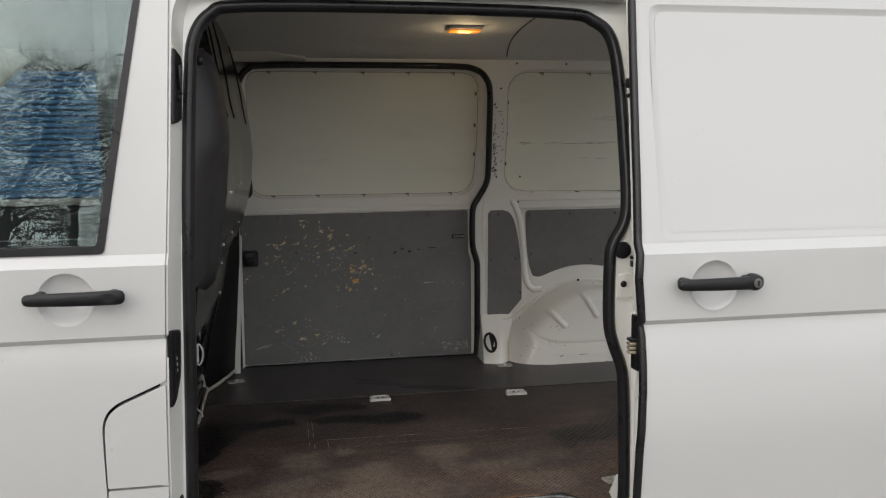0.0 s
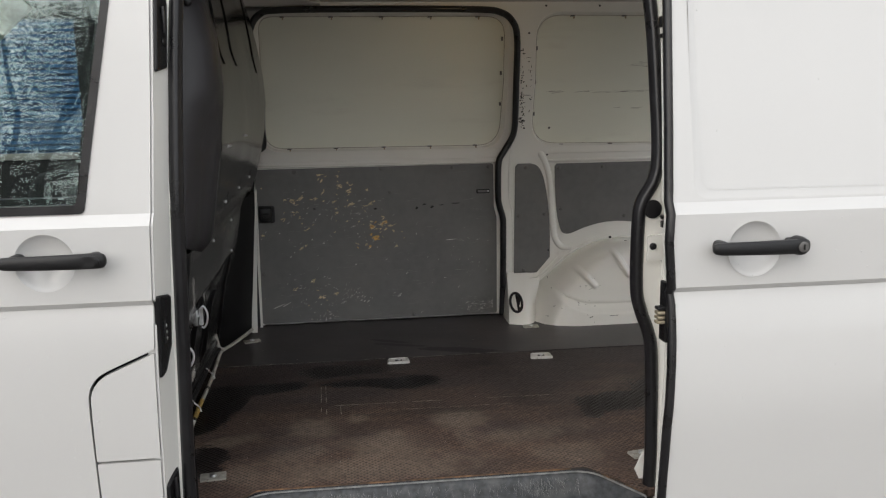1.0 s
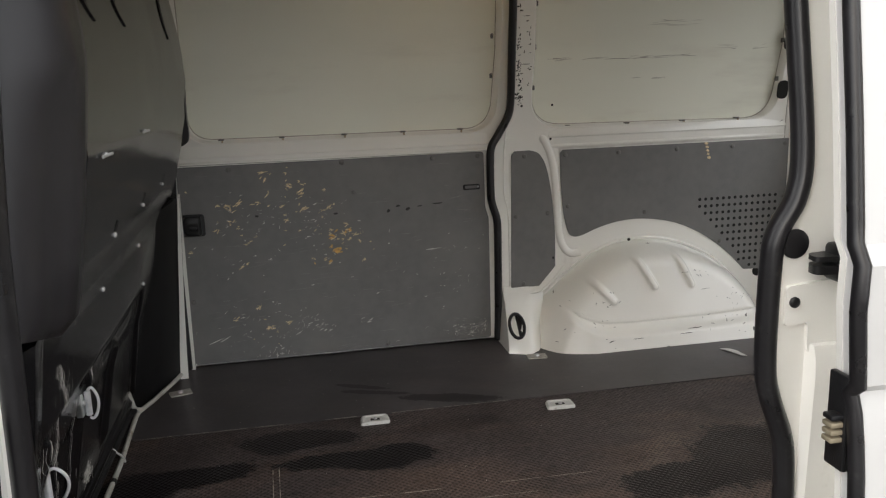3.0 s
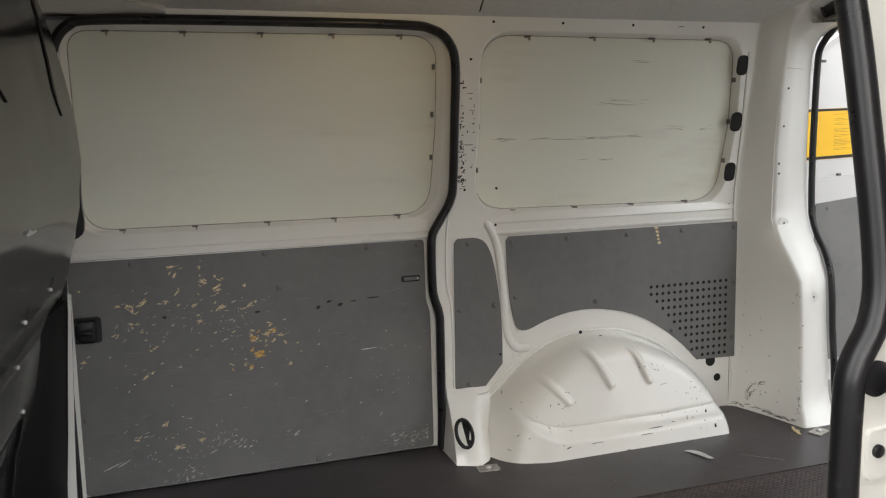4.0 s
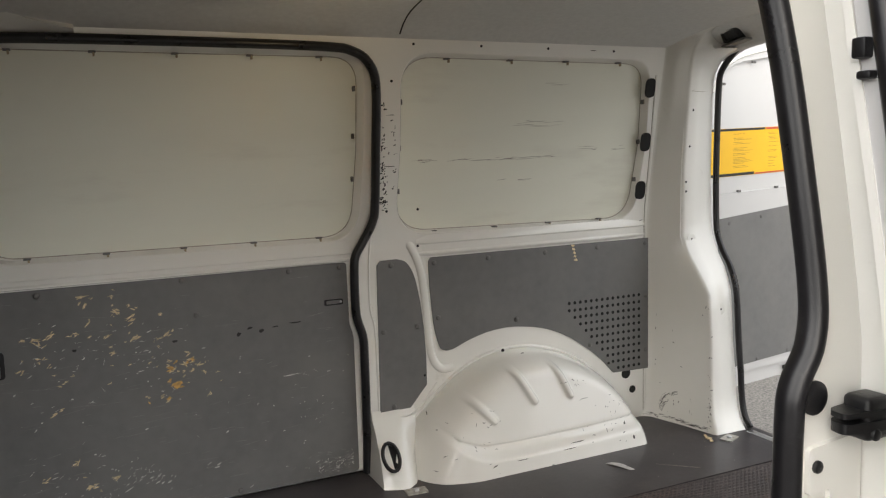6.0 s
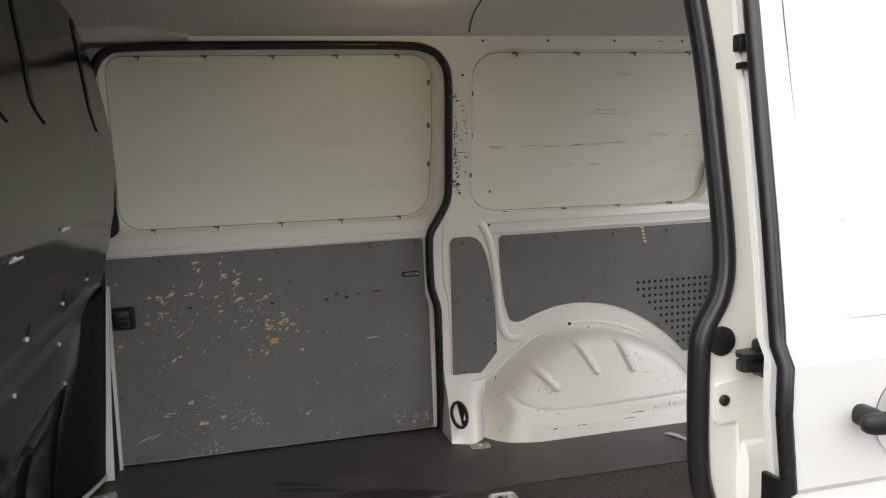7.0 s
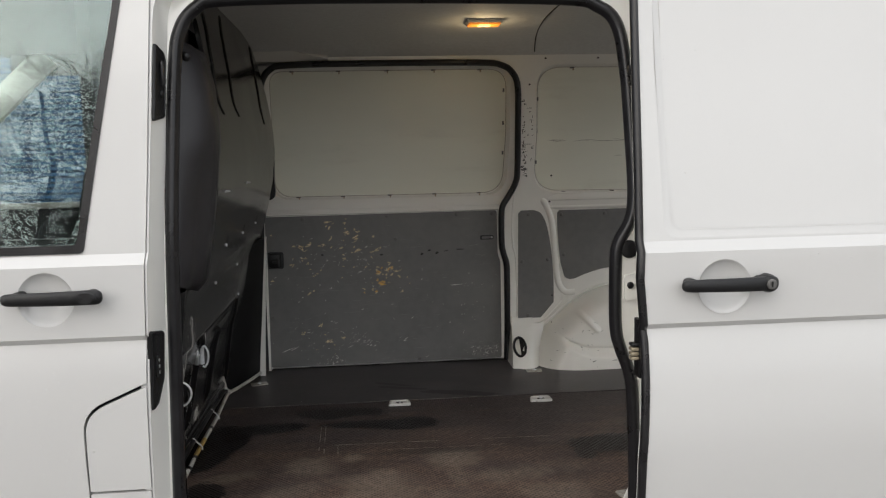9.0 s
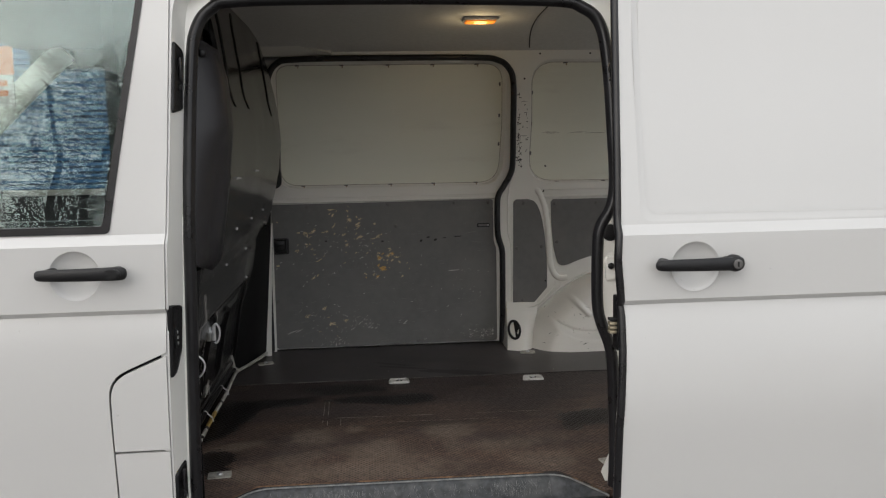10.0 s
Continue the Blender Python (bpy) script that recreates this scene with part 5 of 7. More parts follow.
def lashing(y, z, label, out):
    r = root("wall_lashing_ring", (bulk_x(y, z) + 0.005, y, z - 0.03), label, "lashing ring", group="lashing rings on the bulkhead")
    x = bulk_x(y, z)
    part("backplate", block(x - 0.010, x + 0.003, y - 0.018, y + 0.006, z - 0.024, z + 0.024, 0.002), STEEL, r)
    part("hinge", sweep([(x + 0.010, y, z - 0.025), (x + 0.010, y, z + 0.025)], 0.0065, 0.0065, seg=10), ZINC, r)
    part("bolt", knob((x + 0.002, y - 0.008, z + 0.004), 0.006, 0.005, axis="x", seg=8), STEEL, r)
    part("ring", sweep(smooth_path([(x + 0.011, y, z + 0.026), (x + 0.010 + out * 0.45, y + 0.002, z + 0.030), (x + 0.010 + out * 0.90, y + 0.004, z + 0.015), (x + 0.010 + out, y + 0.005, z - 0.004), (x + 0.010 + out * 0.75, y + 0.004, z - 0.024), (x + 0.010 + out * 0.35, y + 0.002, z - 0.034), (x + 0.011, y, z - 0.030)], 5), 0.0030, 0.0030, seg=8), ZINC, r)


lashing(0.649, 0.913, "bright zinc lashing ring hanging close against the bulkhead", 0.018)
lashing(0.390, 0.872, "bright zinc lashing ring standing out from the bulkhead", 0.032)
rail = root("floor_rail", (-0.12, 0.9, 0.566), "pale painted edge rail along the foot of the bulkhead", "rail")
TUBE = [(-0.116, 0.16, 0.576), (-0.119, 0.52, 0.576), (-0.124, 0.80, 0.577), (-0.124, 1.06, 0.577), (-0.134, 1.36, 0.578), (-0.132, 1.395, 0.579), (-0.100, 1.475, 0.580), (-0.060, 1.60, 0.582), (-0.040, 1.660, 0.586)]
part("dark_tube", sweep([(-0.136, 0.16, 0.602), (-0.139, 0.56, 0.602), (-0.143, 0.84, 0.602), (-0.143, 1.10, 0.602), (-0.144, 1.33, 0.600), (-0.139, 1.375, 0.592)], 0.0085, 0.0085, up=(0, 0, 1)), PLASTIC, rail, "black tube beside the rail")
part("tube", sweep(TUBE, 0.0068, 0.0068, up=(0, 0, 1)), RAIL, rail)
part("tape", sweep([(-0.1225, 0.70, 0.577), (-0.1245, 0.80, 0.577), (-0.1245, 0.86, 0.577)], 0.0074, 0.0074, up=(0, 0, 1)), OLD_TAPE, rail, "yellowed tape round the rail")
for y in (0.775, 1.085):
    xs = float(np.interp(y, (0.52, 0.80, 1.06, 1.36), (-0.119, -0.124, -0.124, -0.134)))
    part("cable_tie", sweep(smooth_path([(xs + 0.009, y, 0.572), (xs + 0.006, y, 0.586), (xs - 0.008, y, 0.600), (xs - 0.018, y, 0.6115), (xs - 0.028, y + 0.002, 0.606)], 4), 0.0026, 0.0014, seg=6, up=(0, 1, 0)), CUP, rail, "white cable tie")
for y in (0.60, 0.69, 0.97):
    xs = float(np.interp(y, (0.52, 0.80, 1.06, 1.36), (-0.119, -0.124, -0.124, -0.134)))
    part("band", sweep([(xs, y - 0.008, 0.577), (xs, y + 0.008, 0.577)], 0.0082, 0.0082, up=(0, 0, 1)), PLASTIC, rail, "black tape band")
part("coupling", sweep(smooth_path([(-0.146, 1.36, 0.655), (-0.142, 1.37, 0.625), (-0.139, 1.385, 0.596), (-0.126, 1.405, 0.582)], 4), 0.0065, 0.0065, up=(0, 1, 0)), RAIL, rail)
part("jamb_strip", loft([[(0.010 - 0.043 * (1.20 - z) / 0.635 + a * w, 1.668 + b * 0.005, z) for a, b in ((-1, -1), (1, -1), (1, 1), (-1, 1))] for z, w in ((0.57, 0.014), (0.66, 0.011), (0.8, 0.008), (1.0, 0.006), (1.17, 0.003))]), INNER, wall_far)
part("jamb_strip", loft([[(-0.003 + a * 0.006 - (1.16 - z) * 0.01, 1.748 + b * 0.006, z) for a, b in ((-1, -1), (1, -1), (1, 1), (-1, 1))] for z in (0.57, 0.8, 1.0, 1.17)]), INNER, wall_far)
seal_edge = rounded([(0.040, 1.332, 0.006), (0.062, 1.345, 0.012), (0.066, 1.372, 0.02), (0.062, 1.43, 0.02), (0.066, 1.50, 0.003), (0.050, 1.50, 0.003), (0.030, 1.40, 0.0)], 0.01)
part("end_seal", loft([[(x, y, z) for x, z in seal_edge] for y in (1.600, 1.625)]), RUBBER, bulkhead, "black rubber end seal")

# moulded pillar trim at the near end of the bulkhead
pillar_trim = root("pillar_trim", (0.03, 0.18, 1.18), "grained black moulded plastic pillar cover", "trim panel")
rings = []
TRIM_Z = (1.178, 1.19, 1.202, 1.30, 1.372, 1.44, 1.495, 1.53, 1.561, 1.60, 1.652, 1.69, 1.724, 1.752, 1.772, 1.785, 1.790)
for z in TRIM_Z:
    xf = float(np.interp(z, (1.178, 1.202, 1.372, 1.495, 1.53, 1.561, 1.652, 1.724, 1.752, 1.772, 1.785, 1.79), (0.005, 0.018, 0.038, 0.054, 0.066, 0.078, 0.073, 0.061, 0.053, 0.042, 0.026, 0.010)))
    xo = float(np.interp(z, (1.178, 1.202, 1.32, 1.432, 1.555, 1.61, 1.70, 1.772, 1.79), (0.012, 0.034, 0.056, 0.071, 0.082, 0.079, 0.068, 0.046, 0.012)))
    l = lean(z)
    ring = [(-0.022, 0.104 + l, z), (-0.004, 0.108 + l, z), (xf * 0.30, 0.124 + l, z), (xf * 0.65, 0.145 + l, z), (xf * 0.88, 0.166 + l, z), (xf, 0.188 + l, z), (xf * 0.5 + xo * 0.5, 0.206 + l, z), (xo, 0.232 + l, z), (xo * 0.97, 0.262 + l, z), (xo * 0.7, 0.285 + l, z), (-0.03, 0.30 + l, z), (-0.04, 0.20 + l, z)]
    rings.append([(x, y, zz + (0.25 * max(0.0, 0.235 + l - y) if z < 1.21 else 0.0)) for x, y, zz in ring])
part("cover", loft(rings), TRIM, pillar_trim, smooth=60)
part("bolt", knob((0.024, 0.131 + lean(1.752), 1.750), 0.011, -0.010, dome=0.6), PLASTIC, pillar_trim)
part("lower_cover", loft([[(-0.04, 0.115, z), (-0.015, 0.118, z), (0.0 - (1.2 - z) * 0.12, 0.16, z), (-0.01 - (1.2 - z) * 0.15, 0.24, z), (-0.06 - (1.2 - z) * 0.15, 0.26, z)] for z in (0.57, 0.8, 1.0, 1.19)]), SHEET, pillar_trim)
part("upper_cover", loft([[(-0.04, 0.130 + lean(z), z), (-0.006, 0.140 + lean(z), z), (0.006, 0.18 + lean(z), z), (0.004, 0.26 + lean(z), z), (-0.04, 0.28 + lean(z), z)] for z in (1.77, 1.85, 1.93, 1.98)]), TRIM, pillar_trim)

# ---- ceiling and roof ----
def sheet_over(x0, x1, zf, thick, n=36, y0=0.17, y1=1.665):
    rings = []
    for i in range(n + 1):
        y = y0 + (y1 - y0) * i / n
        z = zf(y)
        rings.append([(x0, y, z), (x1, y, z), (x1, y, z + thick), (x0, y, z + thick)])
    return loft(rings)


ceiling = root("ceiling", (1.0, 0.92, 1.92), "grey board headliner curving down to the sides", "ceiling", kind="structure")
part("headliner", sheet_over(-0.02, 2.37, ceil_z, 0.008), CEIL, ceiling)
part("seam", sweep([(1.105 + 0.07 * ((y - 0.9175) / 0.72) ** 2, y, ceil_z(y) - 0.0005) for y in [0.25 + 1.38 * k / 30 for k in range(31)]], 0.0022, 0.0020, seg=6, up=(0, 0, 1)), HOLE, ceiling)
roof = root("roof", (0.6, 0.92, 1.96), "white painted van roof", "roof", kind="structure")
part("roof_skin", sheet_over(-0.98, 2.46, lambda y: 1.965 + 0.055 * max(0, 1 - ((y - 0.9175) / 0.81) ** 4), 0.012, 40, 0.105, 1.73), PAINT, roof)
cant = root("cant_rail", (0.6, 1.66, 1.90), "white roof rail along the far side", "roof rail", kind="structure")
part("wedge", loft([[(x, 1.652 - 0.004 * w, 1.906), (x, 1.632 - 0.050 * w, 1.914 + 0.052 * w), (x, 1.70, 1.985), (x, 1.70, 1.905)] for x, w in ((-0.02, 1.30), (0.06, 1.02), (0.14, 0.66), (0.22, 0.28), (0.30, 0.02))]), INNER, cant)

dome = root("dome_lamp", (0.885, 1.20, 1.965), "small lit interior lamp with warm orange lens", "lamp")
part("bezel", block(0.826, 0.958, 1.150, 1.236, 1.979, 1.991, 0.004, 3), CUP, dome)
part("lens", block(0.834, 0.950, 1.158, 1.228, 1.973, 1.981, 0.003, 2), WARM, dome, "glowing orange lens")
part("bulb", block(0.868, 0.916, 1.180, 1.206, 1.9705, 1.9735, 0.001, 1), WARM_CORE, dome, "bright bulb behind the lens")
led = root("rear_lamp", (2.345, 1.15, 1.962), "small lit lamp over the rear doorway", "lamp")
LED = rounded([(1.190, 1.957, 0.010), (1.190, 1.994, 0.010), (1.096, 1.986, 0.010), (1.096, 1.950, 0.010)], 0.010)
for name, mat, words, f, d0 in (("bezel", CUP, "", 1.0, 0.0), ("lens", COOL, "glowing white lens", 0.62, -0.006)):
    part(name, loft([[(2.345 + (1.975 - z) * 0.55 + d + d0, 1.143 + (y - 1.143) * f * g, 1.972 + (z - 1.972) * f * g) for y, z in LED] for d, g in ((0.030, 1.0), (-0.002, 1.0), (-0.006, 0.90), (-0.008, 0.6))]), mat, led, words)

# ---- floor fittings ----
def cup_anchor(x, y, turn=0.0):
    r = root("floor_anchor", (x, y, 0.5655), "pale moulded lashing cup set in the floor mat", "lashing cup", group="lashing cups in the floor")
    w, d = 0.043, 0.026
    prof = [(-w, -d), (w, -d), (w * 0.92, d), (-w * 0.86, d)]
    o = rounded(prof, 0.012)
    c, s = math.cos(turn), math.sin(turn)
    rings = []
    for f, z in ((1.0, 0.5645), (1.0, 0.570), (0.93, 0.574), (0.80, 0.5745), (0.72, 0.571), (0.5, 0.5702)):
        rings.append([(x + (px * c - py * s) * f, y + (px * s + py * c) * f, z) for px, py in o])
    part("cup", loft(rings), CUP, r)
    part("slot", block(x - 0.012, x + 0.014, y - 0.006, y + 0.006, 0.5700, 0.5712, 0), SCUFF, r)
    part("eye_bolt", knob((x + 0.002, y + 0.001, 0.571), 0.006, 0.005, axis="z", seg=10), STEEL, r)


def plate_anchor(x, y, turn=0.0, base=0.5675):
    r = root("anchor_plate", (x, y, base), "small zinc anchor plate bolted to the floor", "anchor plate", group="anchor plates on the floor")
    c, s = math.cos(turn), math.sin(turn)
    o = rounded([(-0.033, -0.021), (0.033, -0.021), (0.033, 0.021), (-0.033, 0.021)], 0.005)
    rings = [[(x + px * c - py * s, y + px * s + py * c, base + h) for px, py in o] for h in (-0.001, 0.004)]
    part("plate", loft(rings), DULL_ZINC, r)
    part("bolt", knob((x, y, base + 0.004), 0.009, 0.006, axis="z", seg=8), STEEL, r)


cup_anchor(0.541, 1.180)
cup_anchor(1.080, 1.143, -0.05)
plate_anchor(1.140, 1.545, -0.1)
plate_anchor(2.268, 1.415, 0.4)
plate_anchor(-0.030, 1.540, 0.3)
plate_anchor(-0.012, 0.312, 0.1, 0.5655)
plate_anchor(1.135, 0.262, 0.2, 0.5655)
peel = root("torn_strip", (1.79, 1.405, 0.568), "torn pale strip of tape lying on the floor", "tape strip")
part("strip", loft([[(1.772 + 0.032 * t - 0.010, 1.440 - 0.078 * t, 0.5690 + 0.002 * math.sin(t * 3.0)), (1.772 + 0.032 * t + 0.012, 1.436 - 0.078 * t, 0.5690 + 0.004 * math.sin(t * 4.0)), (1.772 + 0.032 * t + 0.012, 1.436 - 0.078 * t, 0.5705 + 0.004 * math.sin(t * 4.0)), (1.772 + 0.032 * t - 0.010, 1.440 - 0.078 * t, 0.5705 + 0.002 * math.sin(t * 3.0))] for t in [k / 8 for k in range(9)]]), CUP, peel)
chip_bit = root("wood_splinter", (2.206, 1.448, 0.568), "tan wood splinter lying on the floor", "splinter")
SPLINTER = ((2.190, 1.424), (2.199, 1.418), (2.206, 1.436), (2.217, 1.444), (2.211, 1.456), (2.222, 1.478), (2.214, 1.480), (2.204, 1.462), (2.196, 1.452), (2.199, 1.438))
part("splinter", loft([[(x, y, z) for x, y in SPLINTER] for z in (0.5680, 0.5715)]), CHIP, chip_bit)

# ---- wear on the lining, walls and floor ----
rng = random.Random(7)


def marks_on(name, pieces, mat, parent, label=""):
    """Many small marks on one surface, joined."""
    return tagged(part(name, merge(*pieces), mat, parent, label, 0), kind="stuff")


def flake(x, z, w, h, face, ang=0.0, n=9, rough=0.45):
    """An irregular flake lying on a surface. face(x, z) gives the 3D point."""
    bm = bmesh.new()
    c, s = math.cos(ang), math.sin(ang)
    vs = []
    for k in range(n):
        a = 2 * math.pi * k / n
        r = 1 - rough * rng.random()
        u, v = 0.5 * w * r * math.cos(a), 0.5 * h * r * math.sin(a)
        p = face(x + u * c - v * s, z + u * s + v * c)
        if p is None:
            return bmesh.new()
        vs.append(bm.verts.new(p))
    bm.faces.new(vs)
    return bm


def door_face(x, z):
    return (x, y_of(0.0716, z, True), z)


def recess_face(x, z):
    return (x, y_of(0.0466, z, True), z)


def wall_face(x, z):
    return (x, y_of(0.0806, z, True), z)


def stick(ob, along, start):
    """Lays marks on an object's surface; along is the axis they are dropped along."""
    tree = BVHTree.FromPolygons([ob.matrix_basis @ v.co + ORIGIN[ob.name] for v in ob.data.vertices], [tuple(p.vertices) for p in ob.data.polygons])

    def face(u, v):
        o = Vector((start, u, v)) if along == "x" else Vector((u, start, v))
        d = Vector((1, 0, 0)) if along == "x" else Vector((0, 1, 0))
        hit = tree.ray_cast(o, d)
        if hit[0] is None:
            return None
        nrm = hit[1] if hit[1].dot(d) < 0 else -hit[1]
        return hit[0] + nrm * 0.0009
    return face


def chip(x, z, s, face, squat=1.0):
    """A splintered chip: a few ragged slivers across one another."""
    main = rng.gauss(0.35, 0.35)
    out = []
    for _ in range(rng.choice((2, 3, 3, 4))):
        L = s * rng.uniform(0.7, 1.5)
        lift = 0.00025 * (len(out) + 4 * rng.random())
        out.append(flake(x + rng.gauss(0, s * 0.22), z + rng.gauss(0, s * 0.18), L, L * rng.uniform(0.14, 0.40) * squat, lambda u, v: (face(u, v)[0], face(u, v)[1] - lift, face(u, v)[2]), main + rng.gauss(0, 0.4), 11, 0.75))
    return merge(*out)


ORANGE = [(0.486, 0.946, 0.030), (0.500, 0.942, 0.024), (0.478, 0.956, 0.016), (0.508, 0.936, 0.014), (0.421, 0.902, 0.012), (0.530, 1.002, 0.020), (0.548, 1.012, 0.016), (0.488, 0.990, 0.018), (0.474, 0.906, 0.016), (0.500, 1.012, 0.014)]
marks_on("wood_chip", [chip(x, z, s, door_face, 1.5) for x, z, s in ORANGE], CHIP_ORANGE, door_board, "bare orange wood where the board is chipped")
TAN = [(0.273, 1.22, 0.024), (0.268, 1.200, 0.018), (0.355, 1.175, 0.026), (0.239, 1.121, 0.016), (0.141, 1.118, 0.024), (0.18, 1.126, 0.024), (0.155, 1.104, 0.022), (0.321, 1.104, 0.017), (0.398, 1.093, 0.036), (0.392, 1.146, 0.036), (0.462, 1.087, 0.018),
       (0.198, 0.985, 0.018), (0.214, 0.998, 0.014), (0.198, 0.92, 0.014), (0.223, 0.762, 0.024), (0.236, 0.717, 0.018), (0.246, 0.690, 0.020), (0.48, 1.094, 0.018), (0.500, 1.104, 0.014), (0.486, 1.014, 0.022), (0.490, 0.992, 0.020), (0.524, 1.006, 0.022), (0.545, 1.012, 0.020),
       (0.560, 0.996, 0.016), (0.472, 0.905, 0.018), (0.540, 0.980, 0.014), (0.530, 1.024, 0.012), (0.613, 0.966, 0.014), (0.590, 0.905, 0.014), (0.430, 1.018, 0.012)]
marks_on("wood_chip", [chip(x, z, s, door_face) for x, z, s in TAN], CHIP, door_board, "pale tan chips in the board")
more = []
for cx, cz, sx, sz, k in ((0.20, 1.08, 0.10, 0.07, 16), (0.38, 1.10, 0.06, 0.06, 16), (0.50, 0.99, 0.05, 0.05, 14), (0.25, 0.71, 0.05, 0.05, 7), (0.32, 1.19, 0.05, 0.03, 6)):
    for _ in range(k):
        s = rng.choice((0.006, 0.008, 0.010, 0.014, 0.022))
        more.append(chip(min(1.0, max(0.02, rng.gauss(cx, sx))), min(1.235, max(0.6, rng.gauss(cz, sz))), s, door_face))
marks_on("wood_chip", more, CHIP, door_board, "pale tan chips in the board")
pale = []
for cx, cz, sx, sz, k in ((0.20, 1.02, 0.14, 0.10, 20), (0.42, 1.05, 0.10, 0.08, 16), (0.24, 0.70, 0.10, 0.06, 16), (0.40, 0.68, 0.08, 0.03, 10), (0.96, 0.615, 0.05, 0.016, 18), (0.55, 0.85, 0.25, 0.15, 16), (0.86, 0.80, 0.10, 0.10, 9), (0.10, 0.93, 0.08, 0.06, 6), (0.27, 0.60, 0.05, 0.03, 8)):
    for _ in range(k):
        x, z = min(1.015, max(0.01, rng.gauss(cx, sx * 0.7))), min(1.235, max(0.59, rng.gauss(cz, sz * 0.7)))
        L = rng.choice((0.006, 0.008, 0.011, 0.014, 0.02))
        pale.append(flake(x, z, L, rng.uniform(0.0018, 0.005), door_face, rng.uniform(-0.3, 0.9), 7, 0.6))
for x, z, L, a in ((0.828, 0.923, 0.085, 0.06), (0.07, 0.655, 0.07, 0.35), (0.10, 0.66, 0.05, 0.5), (0.60, 0.685, 0.025, 0.5), (0.35, 0.66, 0.045, 0.5), (0.27, 0.585, 0.03, 1.5)):
    pale.append(flake(x, z, L, 0.004, door_face, a, 9, 0.6))
for cx, cz, sx, sz, k, amid in ((0.24, 0.68, 0.07, 0.05, 34, 0.7), (0.40, 0.68, 0.06, 0.025, 26, 0.9), (0.965, 0.615, 0.045, 0.014, 44, 0.2), (0.22, 1.07, 0.09, 0.07, 26, 0.5), (0.44, 1.02, 0.07, 0.06, 30, 0.3), (0.70, 0.80, 0.16, 0.12, 16, 0.4), (0.12, 0.72, 0.07, 0.08, 12, 0.4), (0.92, 0.80, 0.05, 0.06, 10, 0.9), (0.28, 0.60, 0.03, 0.02, 10, 1.3)):
    for _ in range(k):
        x, z = min(1.015, max(0.01, rng.gauss(cx, sx))), min(1.24, max(0.585, rng.gauss(cz, sz)))
        pale.append(flake(x, z, rng.choice((0.006, 0.010, 0.014, 0.022)), rng.uniform(0.0008, 0.0022), door_face, rng.gauss(amid, 0.5), 6, 0.6))
marks_on("scuffing", pale, SCRATCH, door_board, "fine pale scratches")
rubbed = []
for _ in range(150):
    x, z = rng.uniform(0.06, 0.97), min(1.22, max(0.59, rng.gauss(0.86, 0.2)))
    rubbed.append(flake(x, z, min(rng.uniform(0.015, 0.10), 2 * (1.02 - x), 2 * (x - 0.0)), rng.uniform(0.0008, 0.0026), door_face, rng.gauss(0.03, 0.10), 7, 0.6))
for _ in range(60):
    rubbed.append(flake(min(1.0, max(0.03, rng.gauss(0.96, 0.06))), max(0.585, rng.gauss(0.62, 0.02)), rng.uniform(0.01, 0.04), rng.uniform(0.002, 0.006), door_face, rng.gauss(0.1, 0.4), 8, 0.7))
marks_on("scuffing", rubbed, RUBBED, door_board, "faint rubbed streaks")
dark = [flake(x, z, w, h, door_face, a) for x, z, w, h, a in ((0.681, 1.068, 0.02, 0.014, 0.4), (0.715, 1.083, 0.024, 0.008, 0.2), (0.749, 1.071, 0.02, 0.013, 0.5), (0.79, 1.078, 0.03, 0.005, 0.1), (0.854, 1.084, 0.05, 0.006, 0.0), (0.239, 1.078, 0.014, 0.01, 0), (0.50, 1.07, 0.018, 0.012, 0.3), (0.46, 0.572, 0.05, 0.006, 0))]
marks_on("scuffs", dark, SCUFF, door_board)

# dark streaks on the far skin panel and the pillar
streaks = []
for x0, x1, z0, z1, k in ((1.28, 1.78, 1.553, 1.562, 34), (1.60, 1.82, 1.660, 1.682, 14), (1.58, 1.68, 1.480, 1.487, 4), (1.88, 2.10, 1.574, 1.590, 9), (1.72, 1.82, 1.796, 1.803, 3)):
    for _ in range(k):
        streaks.append(flake(rng.uniform(x0, x1), rng.uniform(z0, z1), rng.uniform(0.02, 0.11), rng.uniform(0.0009, 0.0024), recess_face, rng.gauss(0.03, 0.03), 8, 0.6))
marks_on("streaks", streaks, material("grey_streak", (0.33, 0.30, 0.26), 0.6, var=0.4, scale=120), wall_far, "thin dark streaks")
marks = []
for cx, z0, z1, k, wide in ((1.142, 1.43, 1.60, 46, 0.0055), (1.140, 1.60, 1.74, 16, 0.005), (1.176, 1.46, 1.70, 14, 0.004)):
    for _ in range(k):
        z = z0 + (z1 - z0) * rng.random() ** 1.4
        marks.append(flake(cx + rng.gauss(0, 0.006), z, rng.uniform(0.006, 0.017), rng.uniform(0.4, 1.0) * wide * 1.7, wall_face, rng.choice((0, 0.25, 1.3, 1.57)), 9, 0.75))
for _ in range(14):
    marks.append(flake(rng.gauss(1.150, 0.008), rng.gauss(1.435, 0.012), rng.uniform(0.005, 0.014), rng.uniform(0.002, 0.006), wall_face, rng.uniform(-0.4, 1.6), 7, 0.6))
for _ in range(26):
    marks.append(flake(rng.gauss(1.855, 0.022), rng.gauss(1.287, 0.006), rng.uniform(0.008, 0.03), rng.uniform(0.0012, 0.003), wall_face, rng.uniform(-0.7, 0.7), 7, 0.6))
